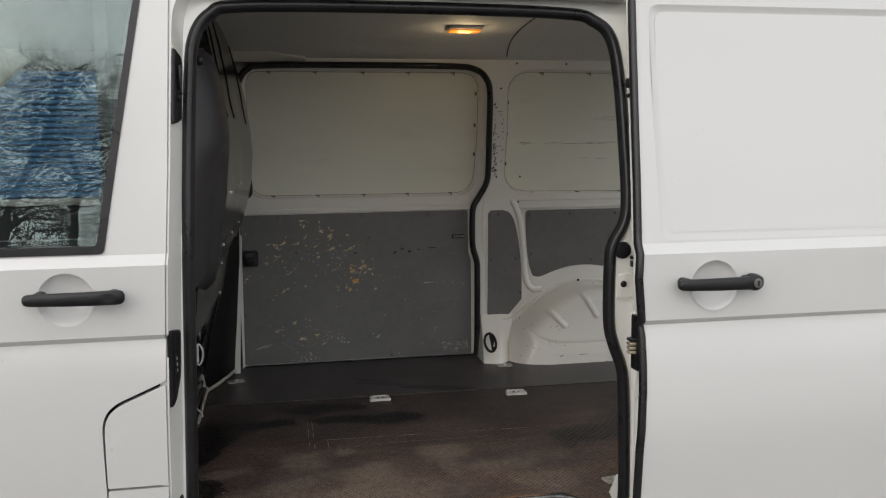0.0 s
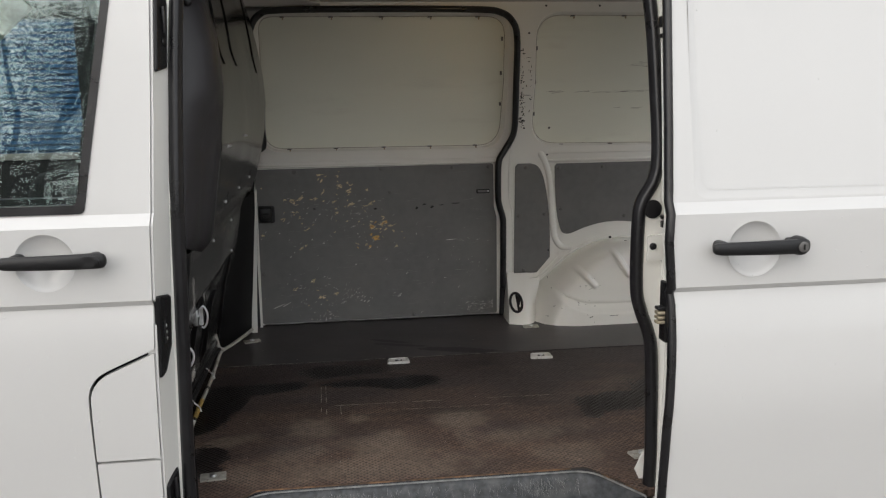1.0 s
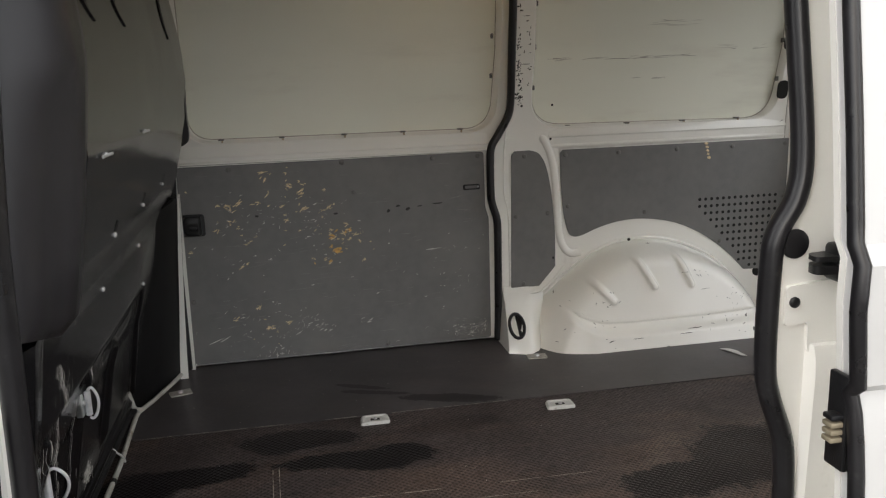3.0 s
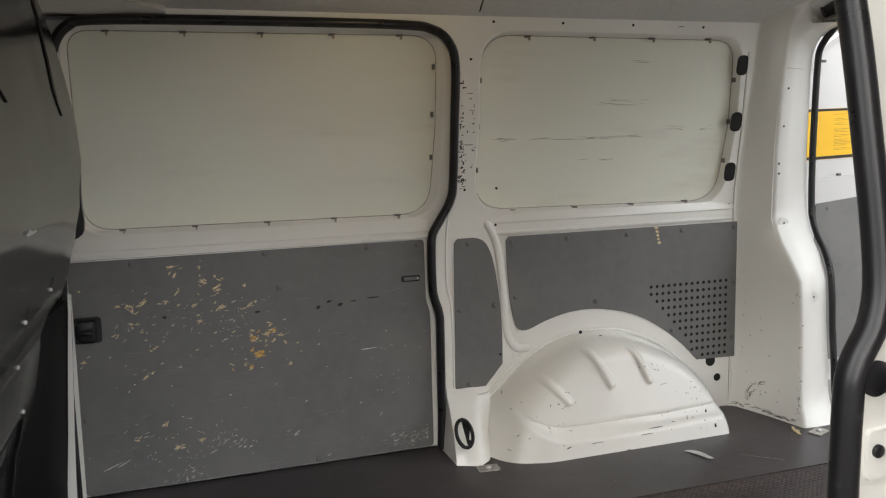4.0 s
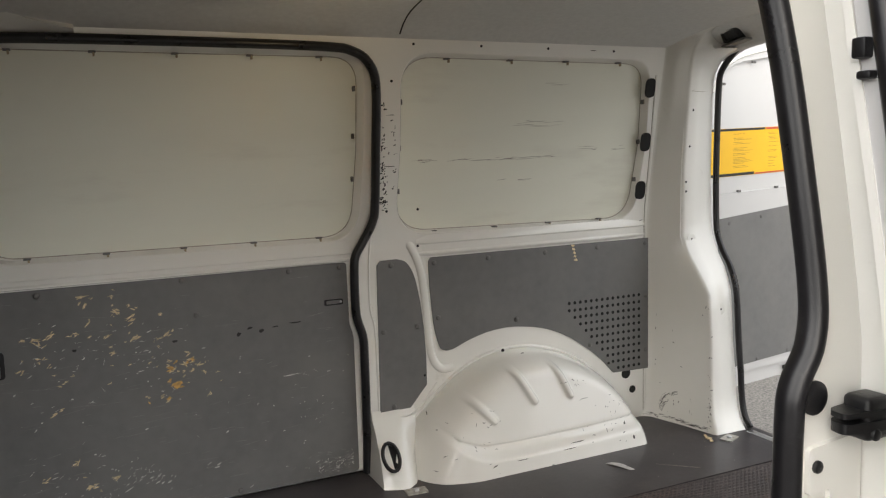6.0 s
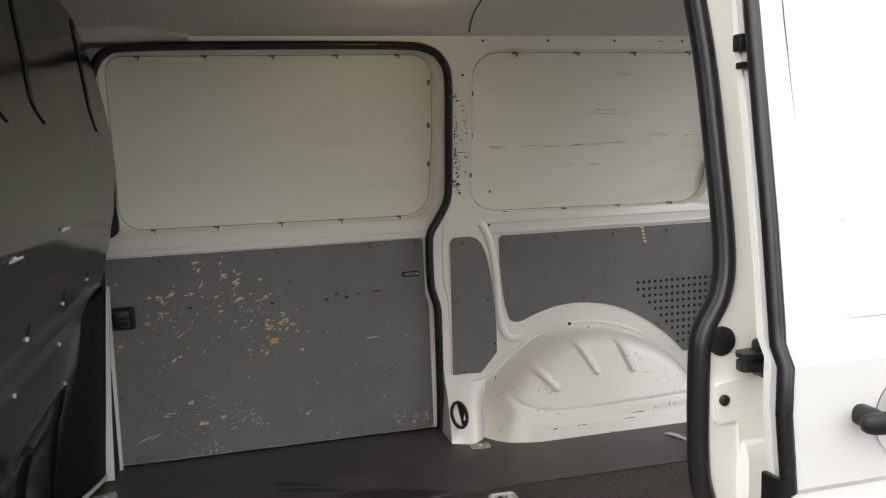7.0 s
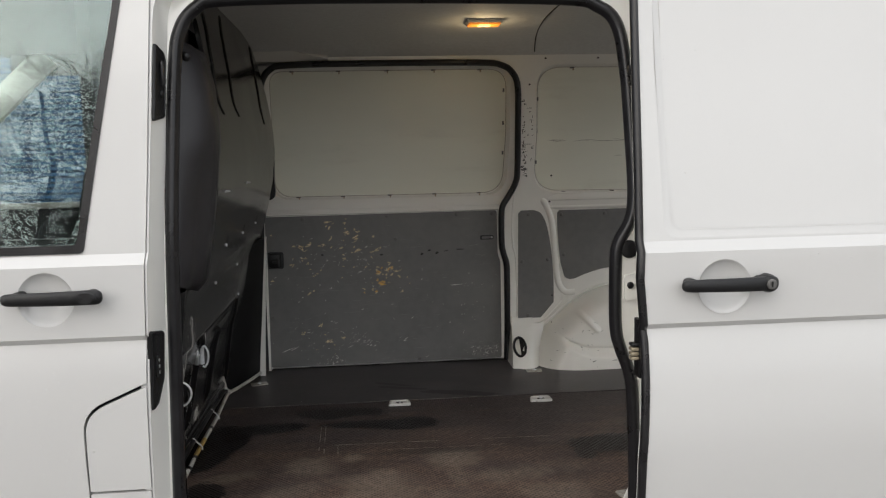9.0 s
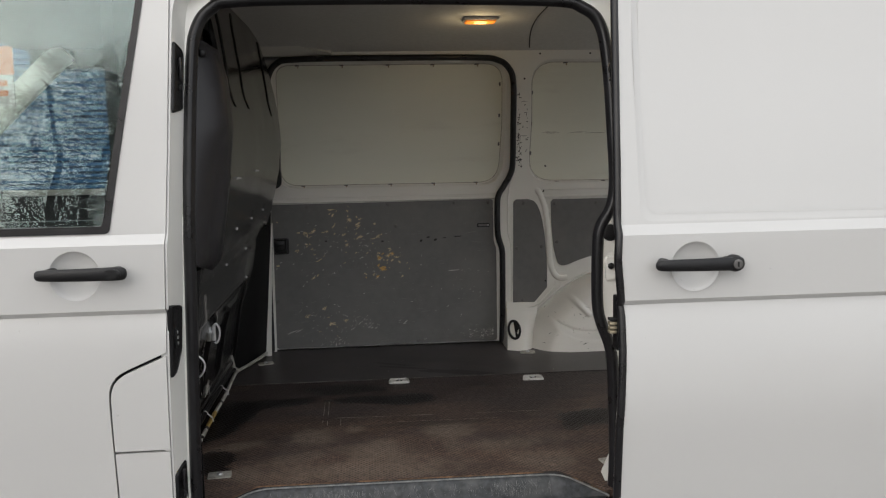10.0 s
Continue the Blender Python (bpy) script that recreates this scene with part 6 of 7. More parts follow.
for x, z, L, a in ((1.73, 1.284, 0.18, 0.01), (2.05, 1.295, 0.10, 0.1), (2.15, 1.308, 0.05, 0.5), (1.16, 1.545, 0.05, 0.0), (1.16, 1.70, 0.045, 0.05), (1.88, 1.905, 0.03, 0)):
    marks.append(flake(x, z, L, 0.0025, wall_face, a, 9, 0.5))
marks_on("scuffs", marks, SCUFF, wall_far, "black rub marks")
drip = [flake(1.856 + 0.003 * k % 2, 1.243 - 0.013 * k, 0.011, 0.018, lambda x, z: (x, y_of(0.0852, z, True), z), 1.4) for k in range(5)]
marks_on("drip_stain", drip, CHIP, big_board, "tan drip stain")


pillar_face = stick(pillar_skin, "x", 1.9)
pillar_front = stick(pillar_skin, "y", 1.3)
foot_marks = []
for cy, cz, sy, sz, k, L in ((1.63, 0.580, 0.07, 0.004, 60, 0.030), (1.487, 0.66, 0.003, 0.05, 16, 0.014), (1.488, 0.75, 0.005, 0.10, 20, 0.008), (1.60, 0.63, 0.05, 0.03, 12, 0.014), (1.66, 0.92, 0.02, 0.08, 4, 0.012), (1.72, 0.80, 0.01, 0.1, 5, 0.014), (1.50, 1.0, 0.02, 0.05, 4, 0.010)):
    for _ in range(k):
        foot_marks.append(flake(min(1.735, rng.gauss(cy, sy)), max(0.576, rng.gauss(cz, sz)), rng.uniform(0.4, 1.4) * L, rng.uniform(0.0014, 0.0044), pillar_face, rng.gauss(0.05, 0.15) if cz < 0.6 else rng.gauss(1.2, 0.5), 9, 0.7))
for y0, z0, dy, dz, k in ((1.700, 0.600, -0.060, 0.075, 8), (1.690, 0.590, -0.035, 0.060, 6), (1.650, 0.670, -0.035, 0.016, 5)):
    for _ in range(k):
        oy, oz, f0 = rng.gauss(0, 0.004), rng.gauss(0, 0.005), rng.uniform(0.0, 0.4)
        for q in range(5):
            f = f0 + 0.12 * q
            foot_marks.append(flake(min(1.735, y0 + dy * f * f + oy), z0 + dz * math.sin(f * 1.5) + oz, 0.016, rng.uniform(0.0007, 0.0020), pillar_face, math.atan2(dz * 1.5 * math.cos(f * 1.5), 2 * dy * f - 0.01), 7, 0.5))
marks_on("seam", [flake(2.315, 1.770, 0.10, 0.002, pillar_front, 0.0, 12, 0.1), flake(2.272, 1.772, 0.03, 0.003, pillar_front, 0.2, 9, 0.5)], SEALANT, rear_pillar, "thin joint across the pillar")
for x, z in ((2.285, 1.246), (2.318, 1.003)):
    at = pillar_front(x, z)
    part("dimple", knob((x, at[1] + 0.001, z), 0.021, -0.0018, seg=28, dome=-1.2), INNER, rear_pillar)
    part("dimple_hole", knob((x, at[1] - 0.0008, z), 0.0035, -0.001, seg=8, dome=0), HOLE, rear_pillar)
marks_on("scuffs", foot_marks, SCUFF, rear_pillar, "black rub marks low on the pillar")


arch_face = stick(arch_shell, "y", 1.2)
rubs = []
for x, z, L, h, a in ((1.50, 0.605, 0.07, 0.003, 0.02), (1.68, 0.608, 0.06, 0.003, 0.02), (1.40, 0.603, 0.03, 0.004, 0.3), (1.72, 0.62, 0.09, 0.002, 0.02), (1.93, 0.64, 0.016, 0.006, 0.6), (1.94, 0.60, 0.01, 0.02, 0.2), (1.78, 0.745, 0.04, 0.002, 0.1), (1.70, 0.81, 0.03, 0.004, 0.1)):
    rubs.append(flake(x, z, L, h, arch_face, a, 9, 0.6))
for cx, cz, sx, sz, k in ((1.40, 0.72, 0.03, 0.05, 16), (1.90, 0.70, 0.035, 0.03, 16), (1.77, 0.80, 0.03, 0.006, 8), (1.30, 0.72, 0.05, 0.06, 8), (1.9, 0.63, 0.05, 0.02, 14)):
    for _ in range(k):
        rubs.append(flake(rng.gauss(cx, sx), max(0.58, rng.gauss(cz, sz)), rng.uniform(0.004, 0.018), rng.uniform(0.0012, 0.003), arch_face, rng.uniform(-1.2, 1.2), 7, 0.6))
for x, z, w, h in ((1.602, 0.905, 0.0015, 0.014), (1.611, 0.898, 0.018, 0.0015), (1.620, 0.905, 0.0015, 0.014), (1.600, 0.914, 0.005, 0.003), (1.622, 0.914, 0.005, 0.003)):
    rubs.append(flake(x, z, w, h, arch_face, 0, 6, 0.1))
marks_on("scuffs", rubs, SCUFF, wheel_arch, "dark rub marks")

# damp patches and worn lines on the floor
def floor_face(h):
    return lambda x, y: (x, y, h)


lines = []
for x0, y0, x1, y1, w in ((0.272, 1.018, 0.279, 0.690, 0.003), (0.258, 0.960, 0.262, 0.720, 0.0025), (0.322, 0.760, 0.324, 0.690, 0.002), (0.30, 0.767, 1.022, 0.745, 0.0038), (0.45, 0.70, 0.87, 0.69, 0.002), (-0.10, 1.222, 0.50, 1.217, 0.0025), (0.59, 1.216, 1.02, 1.212, 0.003), (1.9, 1.36, 2.05, 1.22, 0.004)):
    L = math.hypot(x1 - x0, y1 - y0)
    a = math.atan2(y1 - y0, x1 - x0)
    for k in range(6):
        if rng.random() < 0.88:
            t = (k + 0.5) / 6
            lines.append(flake(x0 + (x1 - x0) * t, y0 + (y1 - y0) * t, L / 6 * 1.25, w * rng.uniform(0.6, 1.4), floor_face(0.5667 if y0 < 1.2 else 0.5688), a, 9, 0.35))
marks_on("worn_lines", lines, material("worn_edge_grey", (0.34, 0.31, 0.27), 0.7, var=0.3, scale=80), floor, "pale worn lines")
crumbs = []
for _ in range(46):
    x, y = rng.uniform(0.0, 2.2), rng.uniform(1.24, 1.62)
    if 1.15 < x < 2.05 and y > 1.48:
        continue
    crumbs.append(flake(x, y, rng.uniform(0.002, 0.006), rng.uniform(0.0015, 0.004), floor_face(0.5685), rng.uniform(0, 3), 6, 0.6))
for _ in range(40):
    crumbs.append(flake(rng.uniform(0.0, 1.0), rng.uniform(0.30, 1.18), rng.uniform(0.002, 0.005), rng.uniform(0.0015, 0.003), floor_face(0.5662), rng.uniform(0, 3), 6, 0.6))
marks_on("crumbs", crumbs, SCRATCH, floor, "small pale crumbs")
scr = []
tray_face = stick(tray, "y", 0.06)
for _ in range(420):
    x = rng.choice((rng.uniform(0.13, 0.94), rng.gauss(0.34, 0.045), rng.gauss(0.84, 0.05)))
    scr.append(flake(min(0.93, max(0.14, x)), rng.uniform(0.520, 0.550), rng.uniform(0.008, 0.028), rng.uniform(0.0004, 0.0009), tray_face, rng.gauss(1.6, 0.35), 6, 0.5))
marks_on("scuffing", scr, STEP_LIP, step, "fine pale scratches")


def bulk_face(y, z):
    return (bulk_x(y, z) + 0.0012, y, z)


scratches_glints = []
for cy, cz, sy, sz, k in ((0.44, 1.02, 0.03, 0.05, 12), (0.50, 0.84, 0.05, 0.08, 9), (0.66, 0.80, 0.04, 0.08, 8), (0.95, 0.90, 0.15, 0.10, 8), (0.62, 0.66, 0.06, 0.03, 8)):
    for _ in range(k):
        scratches_glints.append(flake(max(0.28, rng.gauss(cy, sy)), max(0.6, rng.gauss(cz, sz)), rng.uniform(0.012, 0.05), rng.uniform(0.0005, 0.0011), bulk_face, rng.gauss(1.5, 0.35), 6, 0.5))
for y0, z0, y1, z1, k, wob in ((0.37, 1.085, 0.45, 0.985, 5, 0.007), (0.43, 1.00, 0.50, 0.86, 3, 0.005), (0.49, 0.90, 0.56, 0.73, 2, 0.005), (0.80, 0.690, 0.86, 0.655, 7, 0.016), (0.60, 0.95, 0.64, 0.74, 1, 0.004), (0.36, 0.95, 0.42, 0.72, 2, 0.006)):
    for _ in range(k):
        line = []
        for q in range(12):
            f = q / 11
            line.append(Vector(bulk_face(y0 + (y1 - y0) * f + rng.gauss(0, wob), z0 + (z1 - z0) * f + rng.gauss(0, wob * 0.8))))
        scratches_glints.append(sweep(smooth_path(line, 3), 0.00022, 0.00022, seg=4))
# Pale flakes put the highlights on ribs and crease into the colour.
for y, z0, z1, w in ((0.665, 0.985, 0.945, 0.007), (0.375, 0.972, 0.915, 0.007), (1.235, 1.00, 0.985, 0.006)):
    scratches_glints.append(flake(y, (z0 + z1) / 2, w, z0 - z1, bulk_face, 0.0, 9, 0.5))
marks_on("scuffing", scratches_glints, SCRATCH, bulkhead, "fine pale scratches")

# ---- open rear door ----
RD0, RDU, RDN = Vector((2.455, 1.768, 0)), Vector((0.9915, 0.130, 0)), Vector((0.130, -0.9915, 0))


def rd_plate(outline, holes, d, thick):
    bm = flat(outline, holes)
    res = bmesh.ops.extrude_face_region(bm, geom=bm.faces[:])
    for v in res["geom"]:
        if isinstance(v, bmesh.types.BMVert):
            v.co.y = thick
    for v in bm.verts:
        s, t, z = v.co
        v.co = RD0 + RDU * s + RDN * (d + t) + Vector((0, 0, z))
    return bm


rear_door = root("rear_door", (2.9, 1.85, 0.65), "white rear wing door standing open, seen from inside", "van door")
FACE = 0.008
rd_out = rounded([(0.0, 0.650, 0.02), (0.0, 1.92, 0.03), (0.10, 2.00, 0.09), (0.985, 2.105, 0.06), (0.972, 1.862, 0.0), (0.915, 1.724, 0.0), (0.870, 1.574, 0.0), (0.836, 1.30, 0.0), (0.820, 0.95, 0.0), (0.826, 0.725, 0.055), (0.782, 0.662, 0.03), (0.715, 0.617, 0.03), (0.64, 0.620, 0.03), (0.54, 0.649, 0.04)], 0.02)
rd_win = rounded([(0.03, 1.385, 0.04), (0.05, 1.79, 0.0), (0.10, 1.848, 0.0), (0.182, 1.886, 0.0), (0.24, 1.902, 0.0), (0.431, 1.928, 0.0), (0.635, 1.957, 0.0), (0.835, 1.978, 0.0), (0.868, 1.960, 0.0), (0.871, 1.908, 0.0), (0.848, 1.822, 0.0), (0.81, 1.699, 0.0), (0.757, 1.552, 0.0), (0.715, 1.405, 0.07)], 0.05)
# Dimmed white on the frame, which stands in open daylight.
part("door_frame", rd_plate(rd_out, [rd_win], -0.004, FACE + 0.004), PAINT, rear_door)
part("skin_panel", rd_plate([(x, z - 0.062 * ease((0.80 - z) / 0.12) * ease((0.66 - x) / 0.06)) for x, z in rd_out], (), -0.035, 0.03), PAINT, rear_door)
part("frame_line", sweep([RD0 + RDU * x + RDN * (d - 0.002) + Vector((0, 0, z)) for x, z, d in [(p.x, p.z, -0.002) for p in smooth_path([(x, 0, z) for x, z in rd_win[8:]], 1)]], 0.0022, 0.0022, seg=6), SEALANT, rear_door, "thin grey joint round the panel")
part("frame_bead", sweep(smooth_path([RD0 + RDU * x + RDN * FACE + Vector((0, 0, z)) for x, z in ((0.06, 1.78), (0.10, 1.85), (0.175, 1.900), (0.290, 1.934), (0.52, 1.972), (0.80, 2.004))], 4), 0.006, 0.005, seg=8), INNER, rear_door, smooth=70)
grey = part("lining_board", rd_plate(rounded([(0.10, 0.679, 0.01), (0.10, 1.290, 0.01), (0.815, 1.338, 0.012), (0.790, 1.0, 0.0), (0.787, 0.688, 0.02)], 0.01), (), FACE, 0.004), BOARD, rear_door, "plain grey lining board")
for s, z in ((0.16, 1.270), (0.36, 1.285), (0.56, 1.30), (0.785, 1.318), (0.780, 1.10), (0.776, 0.898), (0.773, 0.698), (0.555, 0.695), (0.350, 0.692), (0.14, 0.692)):
    p = RD0 + RDU * s + RDN * (FACE + 0.003) + Vector((0, 0, z))
    part("screw", knob(p, 0.008, -0.004, seg=10), SCREW, grey)
for s, z in ((0.22, 1.395), (0.46, 1.40), (0.66, 1.405), (0.758, 1.544), (0.798, 1.693), (0.833, 1.852), (0.705, 1.957), (0.483, 1.930), (0.301, 1.901), (0.117, 1.812)):
    p = RD0 + RDU * s + RDN * (FACE + 0.001) + Vector((0, 0, z))
    part("clip", block(p.x - 0.010, p.x + 0.010, p.y - 0.005, p.y + 0.004, z - 0.005, z + 0.005, 0.002, 1), SCREW, rear_door)
for s0, s1, z0, z1 in ((0.545, 0.655, 0.612, 0.628), (0.600, 0.725, 0.592, 0.606), (0.780, 0.836, 0.603, 0.617)):
    rings = []
    for f, w in ((0.0, 1.0), (0.35, 0.95), (0.75, 0.8), (1.0, 0.35)):
        q = RD0 + RDU * (s0 + (s1 - s0) * f)
        a, b = q + RDN * (0.020 - 0.022 * w), q + RDN * (0.022 + 0.024 * w)
        zc, hz = (z0 + z1) / 2 - 0.010 * f * f, (z1 - z0) / 2 * w
        rings.append([(a.x, a.y, zc - hz), (b.x, b.y, zc - hz), (b.x, b.y, zc + hz), (a.x, a.y, zc + hz)])
    part("latch_hook", loft(rings), PLASTIC, rear_door, "flat black latch hook")
q = RD0 + RDU * 0.812
part("hook_arm", block(q.x - 0.012, q.x + 0.012, q.y - 0.03, q.y + 0.012, 0.61, 0.655, 0.004), PLASTIC, rear_door)
pp = RD0 + RDU * 0.852 + RDN * 0.012
part("edge_catch", block(pp.x - 0.012, pp.x + 0.010, pp.y - 0.02, pp.y + 0.02, 1.04, 1.20, 0.004), PLASTIC, rear_door)
sticker = root("instruction_label", (2.87, 1.82, 1.45), "yellow printed instruction label on the rear door", "label")


def tilt(s, z):
    return (s, z + 0.022 * (s - 0.1))


def rd_quad(s0, s1, z0, z1, d, t):
    a = 0.06 if s1 > 0.70 else 0.0
    return rd_plate([tilt(s0, z0), tilt(s0, z1), tilt(s1 + a * (z1 - 1.45) * 5, z1), tilt(s1 + a * (z0 - 1.45) * 5, z0)], (), d, t)


LD = -0.0045
part("sheet", rd_quad(0.06, 0.705, 1.452, 1.640, LD, 0.0010), YELLOW, sticker)
part("border", rd_quad(0.06, 0.40, 1.630, 1.639, LD + 0.001, 0.0006), SCUFF, sticker)
part("border", rd_quad(0.405, 0.70, 1.630, 1.639, LD + 0.001, 0.0006), LABEL_RED, sticker)
part("border", rd_quad(0.06, 0.33, 1.453, 1.464, LD + 0.001, 0.0006), SCUFF, sticker)
part("border", rd_quad(0.335, 0.70, 1.453, 1.459, LD + 0.001, 0.0006), LABEL_RED, sticker)
bars = []
for c0, c1 in ((0.20, 0.33), (0.42, 0.50), (0.54, 0.66)):
    z = 1.618
    while z > 1.475:
        if rng.random() < 0.78:
            bars.append(rd_quad(c0, c0 + (c1 - c0) * rng.uniform(0.4, 1.0), z - 0.0013, z, LD + 0.001, 0.0005))
        z -= rng.choice((0.0055, 0.0055, 0.011))
marks_on("print", bars, INK, sticker, "rows of small brown print")

# ---- yard behind the van ----
kerb = root("kerb", (8.75, 5.5, 0.0), "low concrete kerb with moss at its foot", "kerb", kind="structure")
for k in range(12):
    part("kerb_stone", block(9.10, 9.24, 0.5 + k * 0.9, 1.39 + k * 0.9, -0.05, 0.10, 0.015), KERB, kerb)
pave = thing("pavement", block(9.24, 11.5, 0.5, 11.3, -0.05, 0.085, 0.0), KERB, "grey concrete strip behind the kerb", "pavement", kind="structure")
tufts = []
for _ in range(2600):
    x, y = 8.80 + rng.gauss(0, 0.16), rng.uniform(3.6, 7.4)
    a = rng.uniform(0, 6.28)
    b = bmesh.new()
    h = rng.uniform(-0.004, 0.018)
    v = [b.verts.new((x + 0.012 * math.cos(a), y + 0.012 * math.sin(a), -0.015)), b.verts.new((x - 0.012 * math.cos(a), y - 0.012 * math.sin(a), -0.015)), b.verts.new((x + rng.uniform(-0.02, 0.02), y + rng.uniform(-0.02, 0.02), h))]
    b.faces.new(v)
    tufts.append(b)
thing("moss", merge(*tufts), MOSS, "yellow-green moss and weeds along the kerb", "moss", kind="stuff", smooth=0)
blue_post = root("blue_post", (8.92, 5.72, -0.02), "bright blue painted steel corner post", "post")
part("web", block(8.86, 8.90, 5.60, 5.83, -0.02, 1.60, 0.006), BLUE, blue_post)
part("flange", block(8.90, 9.04, 5.80, 5.83, -0.02, 1.60, 0.006), BLUE, blue_post)
part("flange", block(8.90, 9.04, 5.60, 5.63, -0.02, 1.60, 0.006), BLUE, blue_post)
part("rib", block(8.85, 8.8605, 5.70, 5.725, -0.02, 1.60, 0.002), BLUE, blue_post)

other = root("parked_van", (13.0, 8.45, 0.0), "white panel van parked across the yard, tail towards the kerb", "van")
prof = [(11.2, 0.34), (11.15, 0.9), (11.18, 1.45), (11.30, 1.60), (11.6, 1.66), (13.6, 1.66), (14.3, 1.60), (14.9, 1.12), (15.4, 1.0), (15.5, 0.34)]
rings = []
for y, f in ((7.48, 0.90), (7.54, 0.99), (7.68, 1.0), (9.33, 1.0), (9.47, 0.99), (9.53, 0.90)):
    rings.append([(13.3 + (x - 13.3) * (0.98 + 0.02 * f), y, 0.34 + (z - 0.34) * f) for x, z in prof])
part("body", loft(rings), PAINT, other)
part("bumper", block(11.05, 11.3, 7.50, 9.51, 0.34, 0.56, 0.04), PLASTIC, other)
# Black block stands for the shade beneath the parked van.
part("underside_shade", block(11.3, 15.3, 7.58, 9.43, 0.16, 0.36, 0.0), HOLE, other)
part("rear_window", block(11.135, 11.17, 8.6, 9.3, 1.02, 1.45, 0.02), DARK_GLASS, other)
for y in (7.52, 9.44):
    part("tail_lamp", block(11.12, 11.24, y - 0.045, y + 0.045, 0.86, 1.20, 0.015), LAMP_RED, other)
part("door_gap", block(11.138, 11.16, 8.50, 8.51, 0.6, 1.6, 0), HOLE, other)
for z, w, m in ((1.37, 0.42, HOLE), (1.24, 0.34, BLUE), (1.02, 0.26, HOLE), (0.62, 0.30, SCREW)):
    part("sign_bar", block(11.128, 11.16, 7.66, 7.66 + w, z - 0.018, z + 0.018, 0.002), m, other)
for x in (11.9, 14.6):
    for y in (7.50, 9.33):
        wheel = part("wheel", knob((x, y, 0.31), 0.31, 0.18, seg=28, dome=0.1), RUBBER, other)
        part("rim", knob((x, y - 0.004, 0.31), 0.19, -0.01, seg=20, dome=-0.5), STEEL, wheel)

yard_wall = root("yard_wall", (20.0, 8.0, 0.0), "tall tan rendered wall at the far side of the yard", "wall", kind="structure")
part("wall_face", block(19.8, 20.2, -6, 26, 0, 6.0, 0.0), TAN_WALL, yard_wall)
part("coping", block(19.7, 20.3, -6, 26, 6.0, 6.15, 0.02), KERB, yard_wall)
for k in range(14):
    part("pilaster", block(19.7, 19.8, -5 + k * 2.3, -4.7 + k * 2.3, 0, 6.0, 0.01), TAN_WALL, yard_wall)

# ---- cab seen through the side window ----
cab = root("cab", (-0.7, 0.95, 0.5), "dim van cab with dark seats and pale pillar trim", "cab", kind="structure")
part("cab_floor", block(-1.6, -0.2, 0.1, 1.75, 0.48, 0.52, 0), DASH, cab)
part("far_door_lining", block(-1.6, -0.15, 1.62, 1.75, 0.5, 1.345, 0.02), DASH, cab)
part("far_window_post", block(-0.24, -0.15, 1.62, 1.75, 1.345, 1.965, 0.0), DASH, cab)
part("far_window_sill", block(-1.1, -0.24, 1.60, 1.63, 1.325, 1.350, 0.008), KERB, cab)
part("far_window_head", block(-0.95, -0.24, 1.60, 1.68, 1.86, 1.965, 0.01), DASH, cab)
far_pane = part("far_window", block(-1.15, -0.24, 1.69, 1.694, 1.345, 1.87, 0.0), GLASS, cab, "tinted glass pane")
far_pane.visible_shadow = False
part("front_wall", block(-1.75, -1.60, 0.0, 1.8, 0.36, 1.30, 0), PAINT, cab)
part("dashboard", block(-1.6, -1.15, 0.12, 1.62, 0.9, 1.22, 0.05, 3), DASH, cab)
part("back_lining", block(-0.20, -0.17, 0.13, 1.66, 0.5, 1.95, 0), DASH, cab)
part("cab_headliner", block(-0.98, -0.16, 0.13, 1.68, 1.935, 1.962, 0), DASH, cab)
part("cab_side", block(-1.75, -1.20, 0.0, 0.03, 0.36, 1.45, 0), PAINT, cab)
part("pillar_trim", sweep([(-1.36, 1.61, 1.35), (-1.11, 1.605, 1.640), (-0.90, 1.60, 1.84), (-0.80, 1.595, 1.93)], 0.052, 0.03), PALE_TRIM, cab, "pale grey windscreen pillar trim")
for y in (0.5, 1.25):
    seat = part("seat", block(-0.75, -0.28, y - 0.24, y + 0.24, 0.55, 0.92, 0.06, 3), DASH, cab)
    part("backrest", block(-0.40, -0.24, y - 0.22, y + 0.22, 0.9, 1.375, 0.06, 3), DASH, seat)
card = root("windscreen_card", (-1.05, 1.57, 1.70), "orange and white price card in the cab", "card")
part("sheet", block(-1.20, -1.005, 1.568, 1.572, 1.70, 1.945, 0.0), CARD_WHITE, card)
part("header", block(-1.20, -1.000, 1.563, 1.5675, 1.83, 1.945, 0.0), CARD_ORANGE, card)
for k, z in enumerate((1.795, 1.755)):
    part("print_bar", block(-1.16, -1.03, 1.564, 1.567, z - 0.012, z + 0.012, 0.0), CARD_ORANGE, card)

# ---- across the yard: bare trees and a clad building, mirrored in the window and paint ----
def limb_mesh(segs):
    bm = bmesh.new()
    for a, b, ra, rb, n in segs:
        t = (b - a).normalized()
        s = t.orthogonal().normalized()
        u = t.cross(s)
        r0 = [bm.verts.new(a + (s * math.cos(2 * math.pi * k / n) + u * math.sin(2 * math.pi * k / n)) * ra) for k in range(n)]
        r1 = [bm.verts.new(b + (s * math.cos(2 * math.pi * k / n) + u * math.sin(2 * math.pi * k / n)) * rb) for k in range(n)]
        for k in range(n):
            bm.faces.new((r0[k], r0[(k + 1) % n], r1[(k + 1) % n], r1[k]))
    return bm


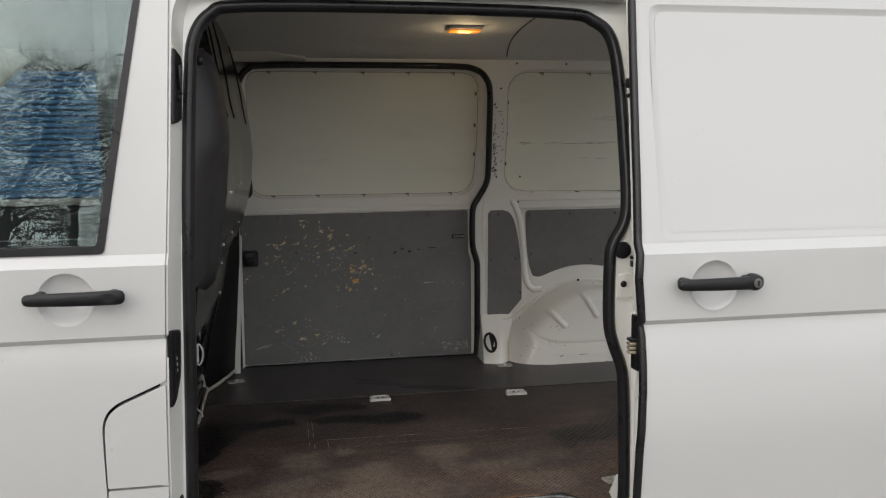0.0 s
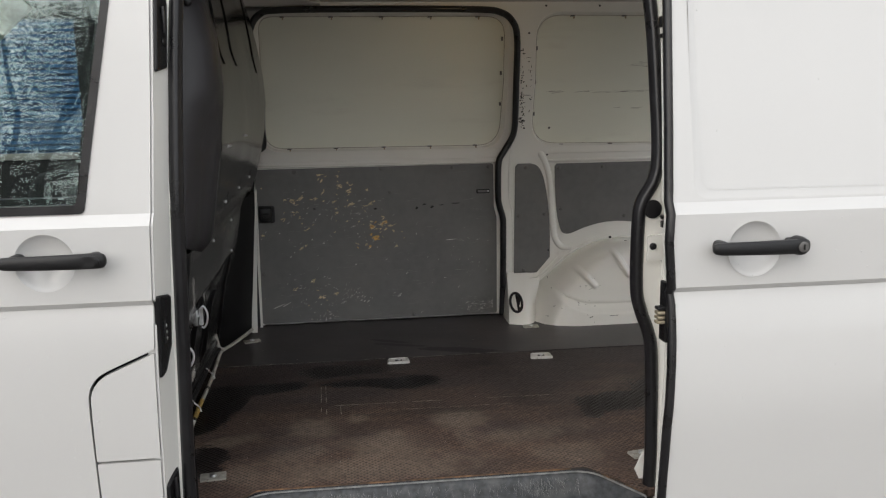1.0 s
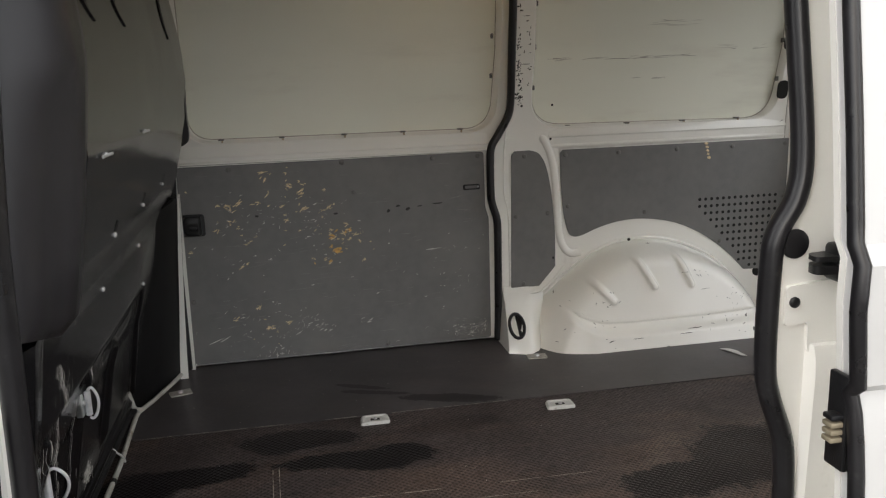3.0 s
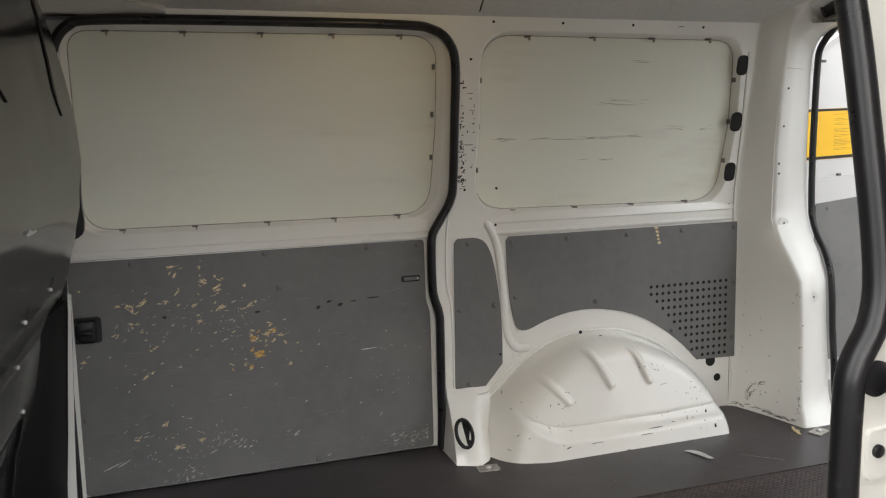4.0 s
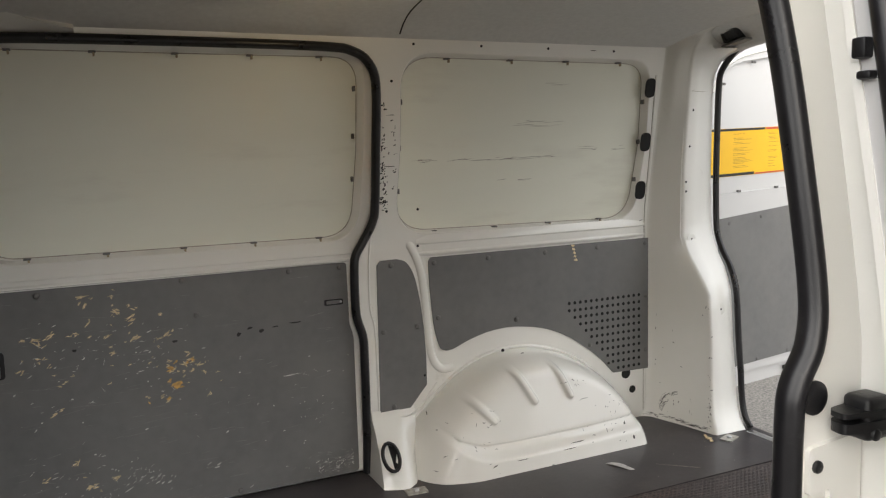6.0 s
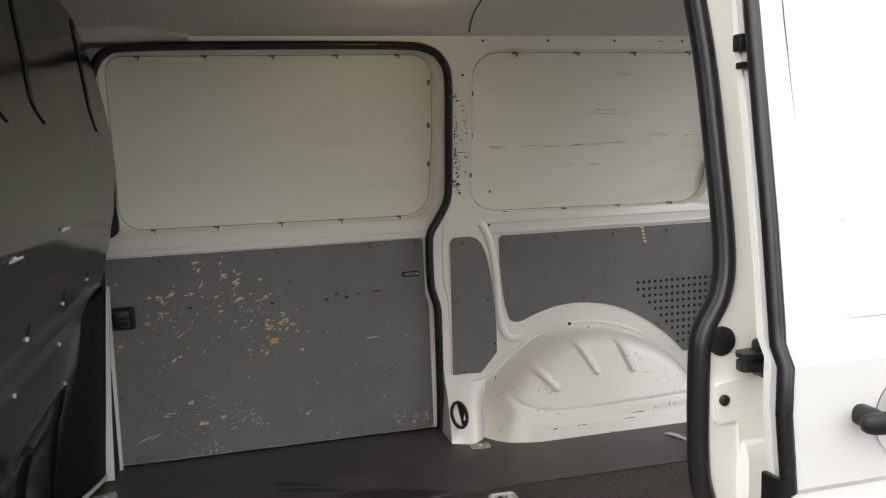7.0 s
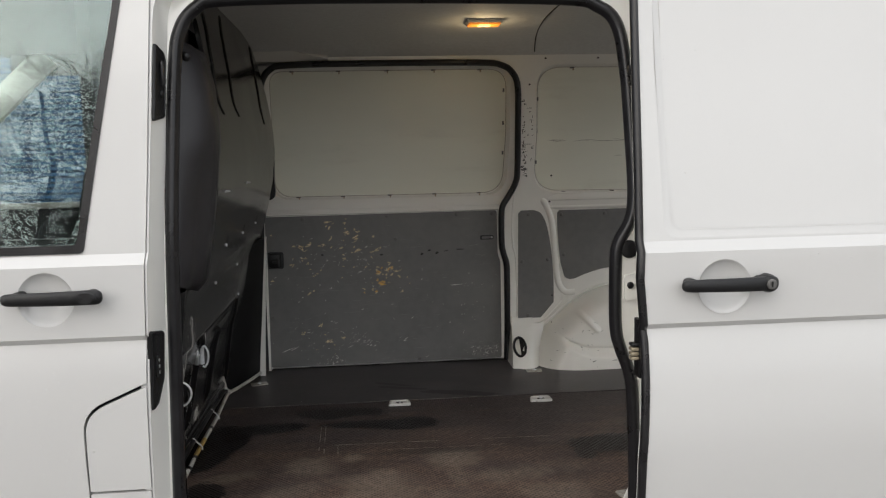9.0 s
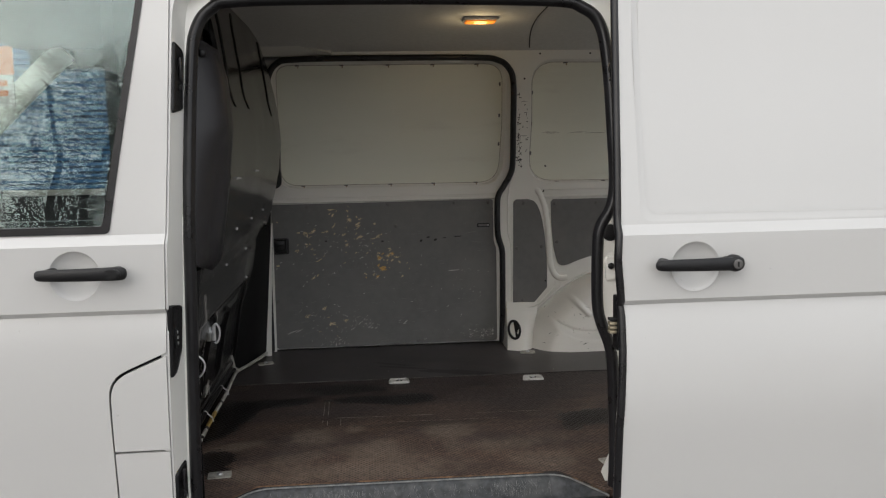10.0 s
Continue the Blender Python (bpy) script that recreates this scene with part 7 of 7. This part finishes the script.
def grow(p, d, length, r, depth, top, thin, n=4):
    """A crooked branch that forks into finer ones, none higher than top."""
    for i in range(n):
        d = (d + Vector((rng.gauss(0, 0.24), rng.gauss(0, 0.24), rng.gauss(0.03, 0.20)))).normalized()
        q = p + d * (length / n)
        if q.z > top + rng.uniform(-0.25, 0.05):
            return
        r1 = r * 0.86
        thin.append((p, q, r, r1, 4 if r > 0.012 else 3))
        if depth and rng.random() < 0.92:
            side = Vector((rng.gauss(0, 1), rng.gauss(0, 1), rng.gauss(0.10, 0.6))).normalized()
            grow(q, (d * 0.55 + side * 0.9).normalized(), length * rng.uniform(0.50, 0.76), max(0.0036, r1 * rng.uniform(0.45, 0.65)), depth - 1, top, thin, n)
        p, r = q, r1


TREES = (((-3.95, -8.6, -0.03), (-3.72, -8.6, 1.2), (-3.45, -8.6, 2.5), (-3.28, -8.6, 3.2), (-3.08, -8.6, 4.2), (-2.90, -8.65, 4.9), (-2.78, -8.6, 5.5), (-2.72, -8.6, 5.9)),
         ((-2.50, -8.6, -0.03), (-2.46, -8.6, 1.6), (-2.50, -8.6, 3.2), (-2.44, -8.6, 3.9), (-2.60, -8.6, 4.5), (-2.68, -8.65, 5.1), (-2.60, -8.6, 5.7)),
         ((-4.05, -9.2, -0.03), (-3.98, -9.2, 1.6), (-3.95, -9.2, 3.0), (-3.82, -9.2, 4.4), (-3.95, -9.2, 5.1), (-4.10, -9.2, 6.0)),
         ((-5.40, -9.4, -0.03), (-5.30, -9.4, 2.0), (-5.15, -9.4, 3.8), (-5.25, -9.4, 5.4)),
         ((-1.20, -9.8, -0.03), (-1.30, -9.8, 2.0), (-1.25, -9.8, 3.8), (-1.10, -9.8, 5.2)))
for k, trunk_line in enumerate(TREES):
    line = smooth_path(trunk_line, 5)
    thick, thin = [], []
    m = len(line) - 1
    r0 = 0.075 if k != 1 else 0.06
    for i in range(m):
        ra, rb = r0 * (1 - 0.72 * i / m), r0 * (1 - 0.72 * (i + 1) / m)
        thick.append((line[i], line[i + 1], ra, rb, 8))
        if line[i].z > 2.0:
            for _ in range(3 if k < 2 else 2):
                side = Vector((rng.gauss(0, 1), rng.gauss(0, 0.8), rng.gauss(0.20, 0.35))).normalized()
                grow(line[i], side, rng.uniform(0.7, 1.2), max(0.008, rb * 0.30), 3, 6.15, thin)
    for _ in range(3):
        grow(line[-1], Vector((rng.gauss(0, 0.6), rng.gauss(0, 0.5), 0.8)).normalized(), 0.6, r0 * 0.18, 3, 6.2, thin)
    tree = root("tree", trunk_line[0], "bare winter tree with dark twiggy crown", "tree", group="bare trees")
    part("trunk", limb_mesh(thick), BARK, tree, smooth=60)
    part("crown", limb_mesh(thin), BARK, tree, "fine leafless twigs", 0)
for x, y, h in ((-3.3, -7.9, 2.0), (-3.9, -8.3, 2.2), (-4.5, -8.1, 2.2), (-5.4, -8.0, 2.1), (-2.7, -8.1, 1.9), (-2.1, -8.3, 1.7)):
    thin = []
    for _ in range(14):
        grow(Vector((x + rng.gauss(0, 0.12), y + rng.gauss(0, 0.12), -0.03)), Vector((rng.gauss(0, 0.22), rng.gauss(0, 0.22), 1)).normalized(), h * rng.uniform(1.1, 1.5), 0.010, 2, 3.1, thin, 8)
    bush = root("bare_shrub", (x, y, -0.03), "leafless hedge shrub of thin dark stems", "shrub", group="bare shrubs")
    part("stems", limb_mesh(thin), BARK, bush, smooth=0)

# ---- blue clad building beyond the far side of the van ----
shed = root("clad_building", (-13.0, 21.0, 0.0), "large building clad in blue ribbed sheet", "building")
# Base sheet in the darker blue, so the grooves read as shaded.
part("cladding", block(-34, 1.0, 20.0, 30.0, -0.02, 7.5, 0), BLUE_SHADE, shed, "blue ribbed cladding")
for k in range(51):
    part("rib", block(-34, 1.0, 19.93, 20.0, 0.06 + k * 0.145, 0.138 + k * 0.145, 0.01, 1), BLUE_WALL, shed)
part("roof", block(-34.2, 1.2, 19.7, 30.2, 7.5, 7.7, 0.02), KERB, shed)

# ---- rain beads on the paint ----
def bead(x, z, r, surface):
    rings = []
    for f, h in ((1.0, 0.0), (0.8, 0.35), (0.35, 0.55)):
        rings.append([(x + r * f * math.cos(a), surface(z) - 0.0003 - r * h, z + r * f * 1.15 * math.sin(a)) for a in [2 * math.pi * k / 7 for k in range(7)]])
    return loft(rings)


for door, x0, x1, n, surface in ((sliding_door, 1.10, 2.0, 110, sd_skin), (front_door, -0.60, -0.24, 50, lambda z: skin(z) - 0.003)):
    beads = []
    for _ in range(n):
        z = rng.choice((rng.uniform(1.34, 1.85), rng.uniform(1.13, 1.27), rng.uniform(0.70, 1.08)))
        if door is front_door:
            z = rng.uniform(0.72, 1.12)
        off = 0.005 if (door is sliding_door and z > 1.33) else 0.0
        beads.append(bead(rng.uniform(x0, x1), z, rng.uniform(0.0008, 0.0018), (lambda zz, o=off: surface(zz) + o)))
    marks_on("rain_beads", beads, PAINT, door, "small rain beads")
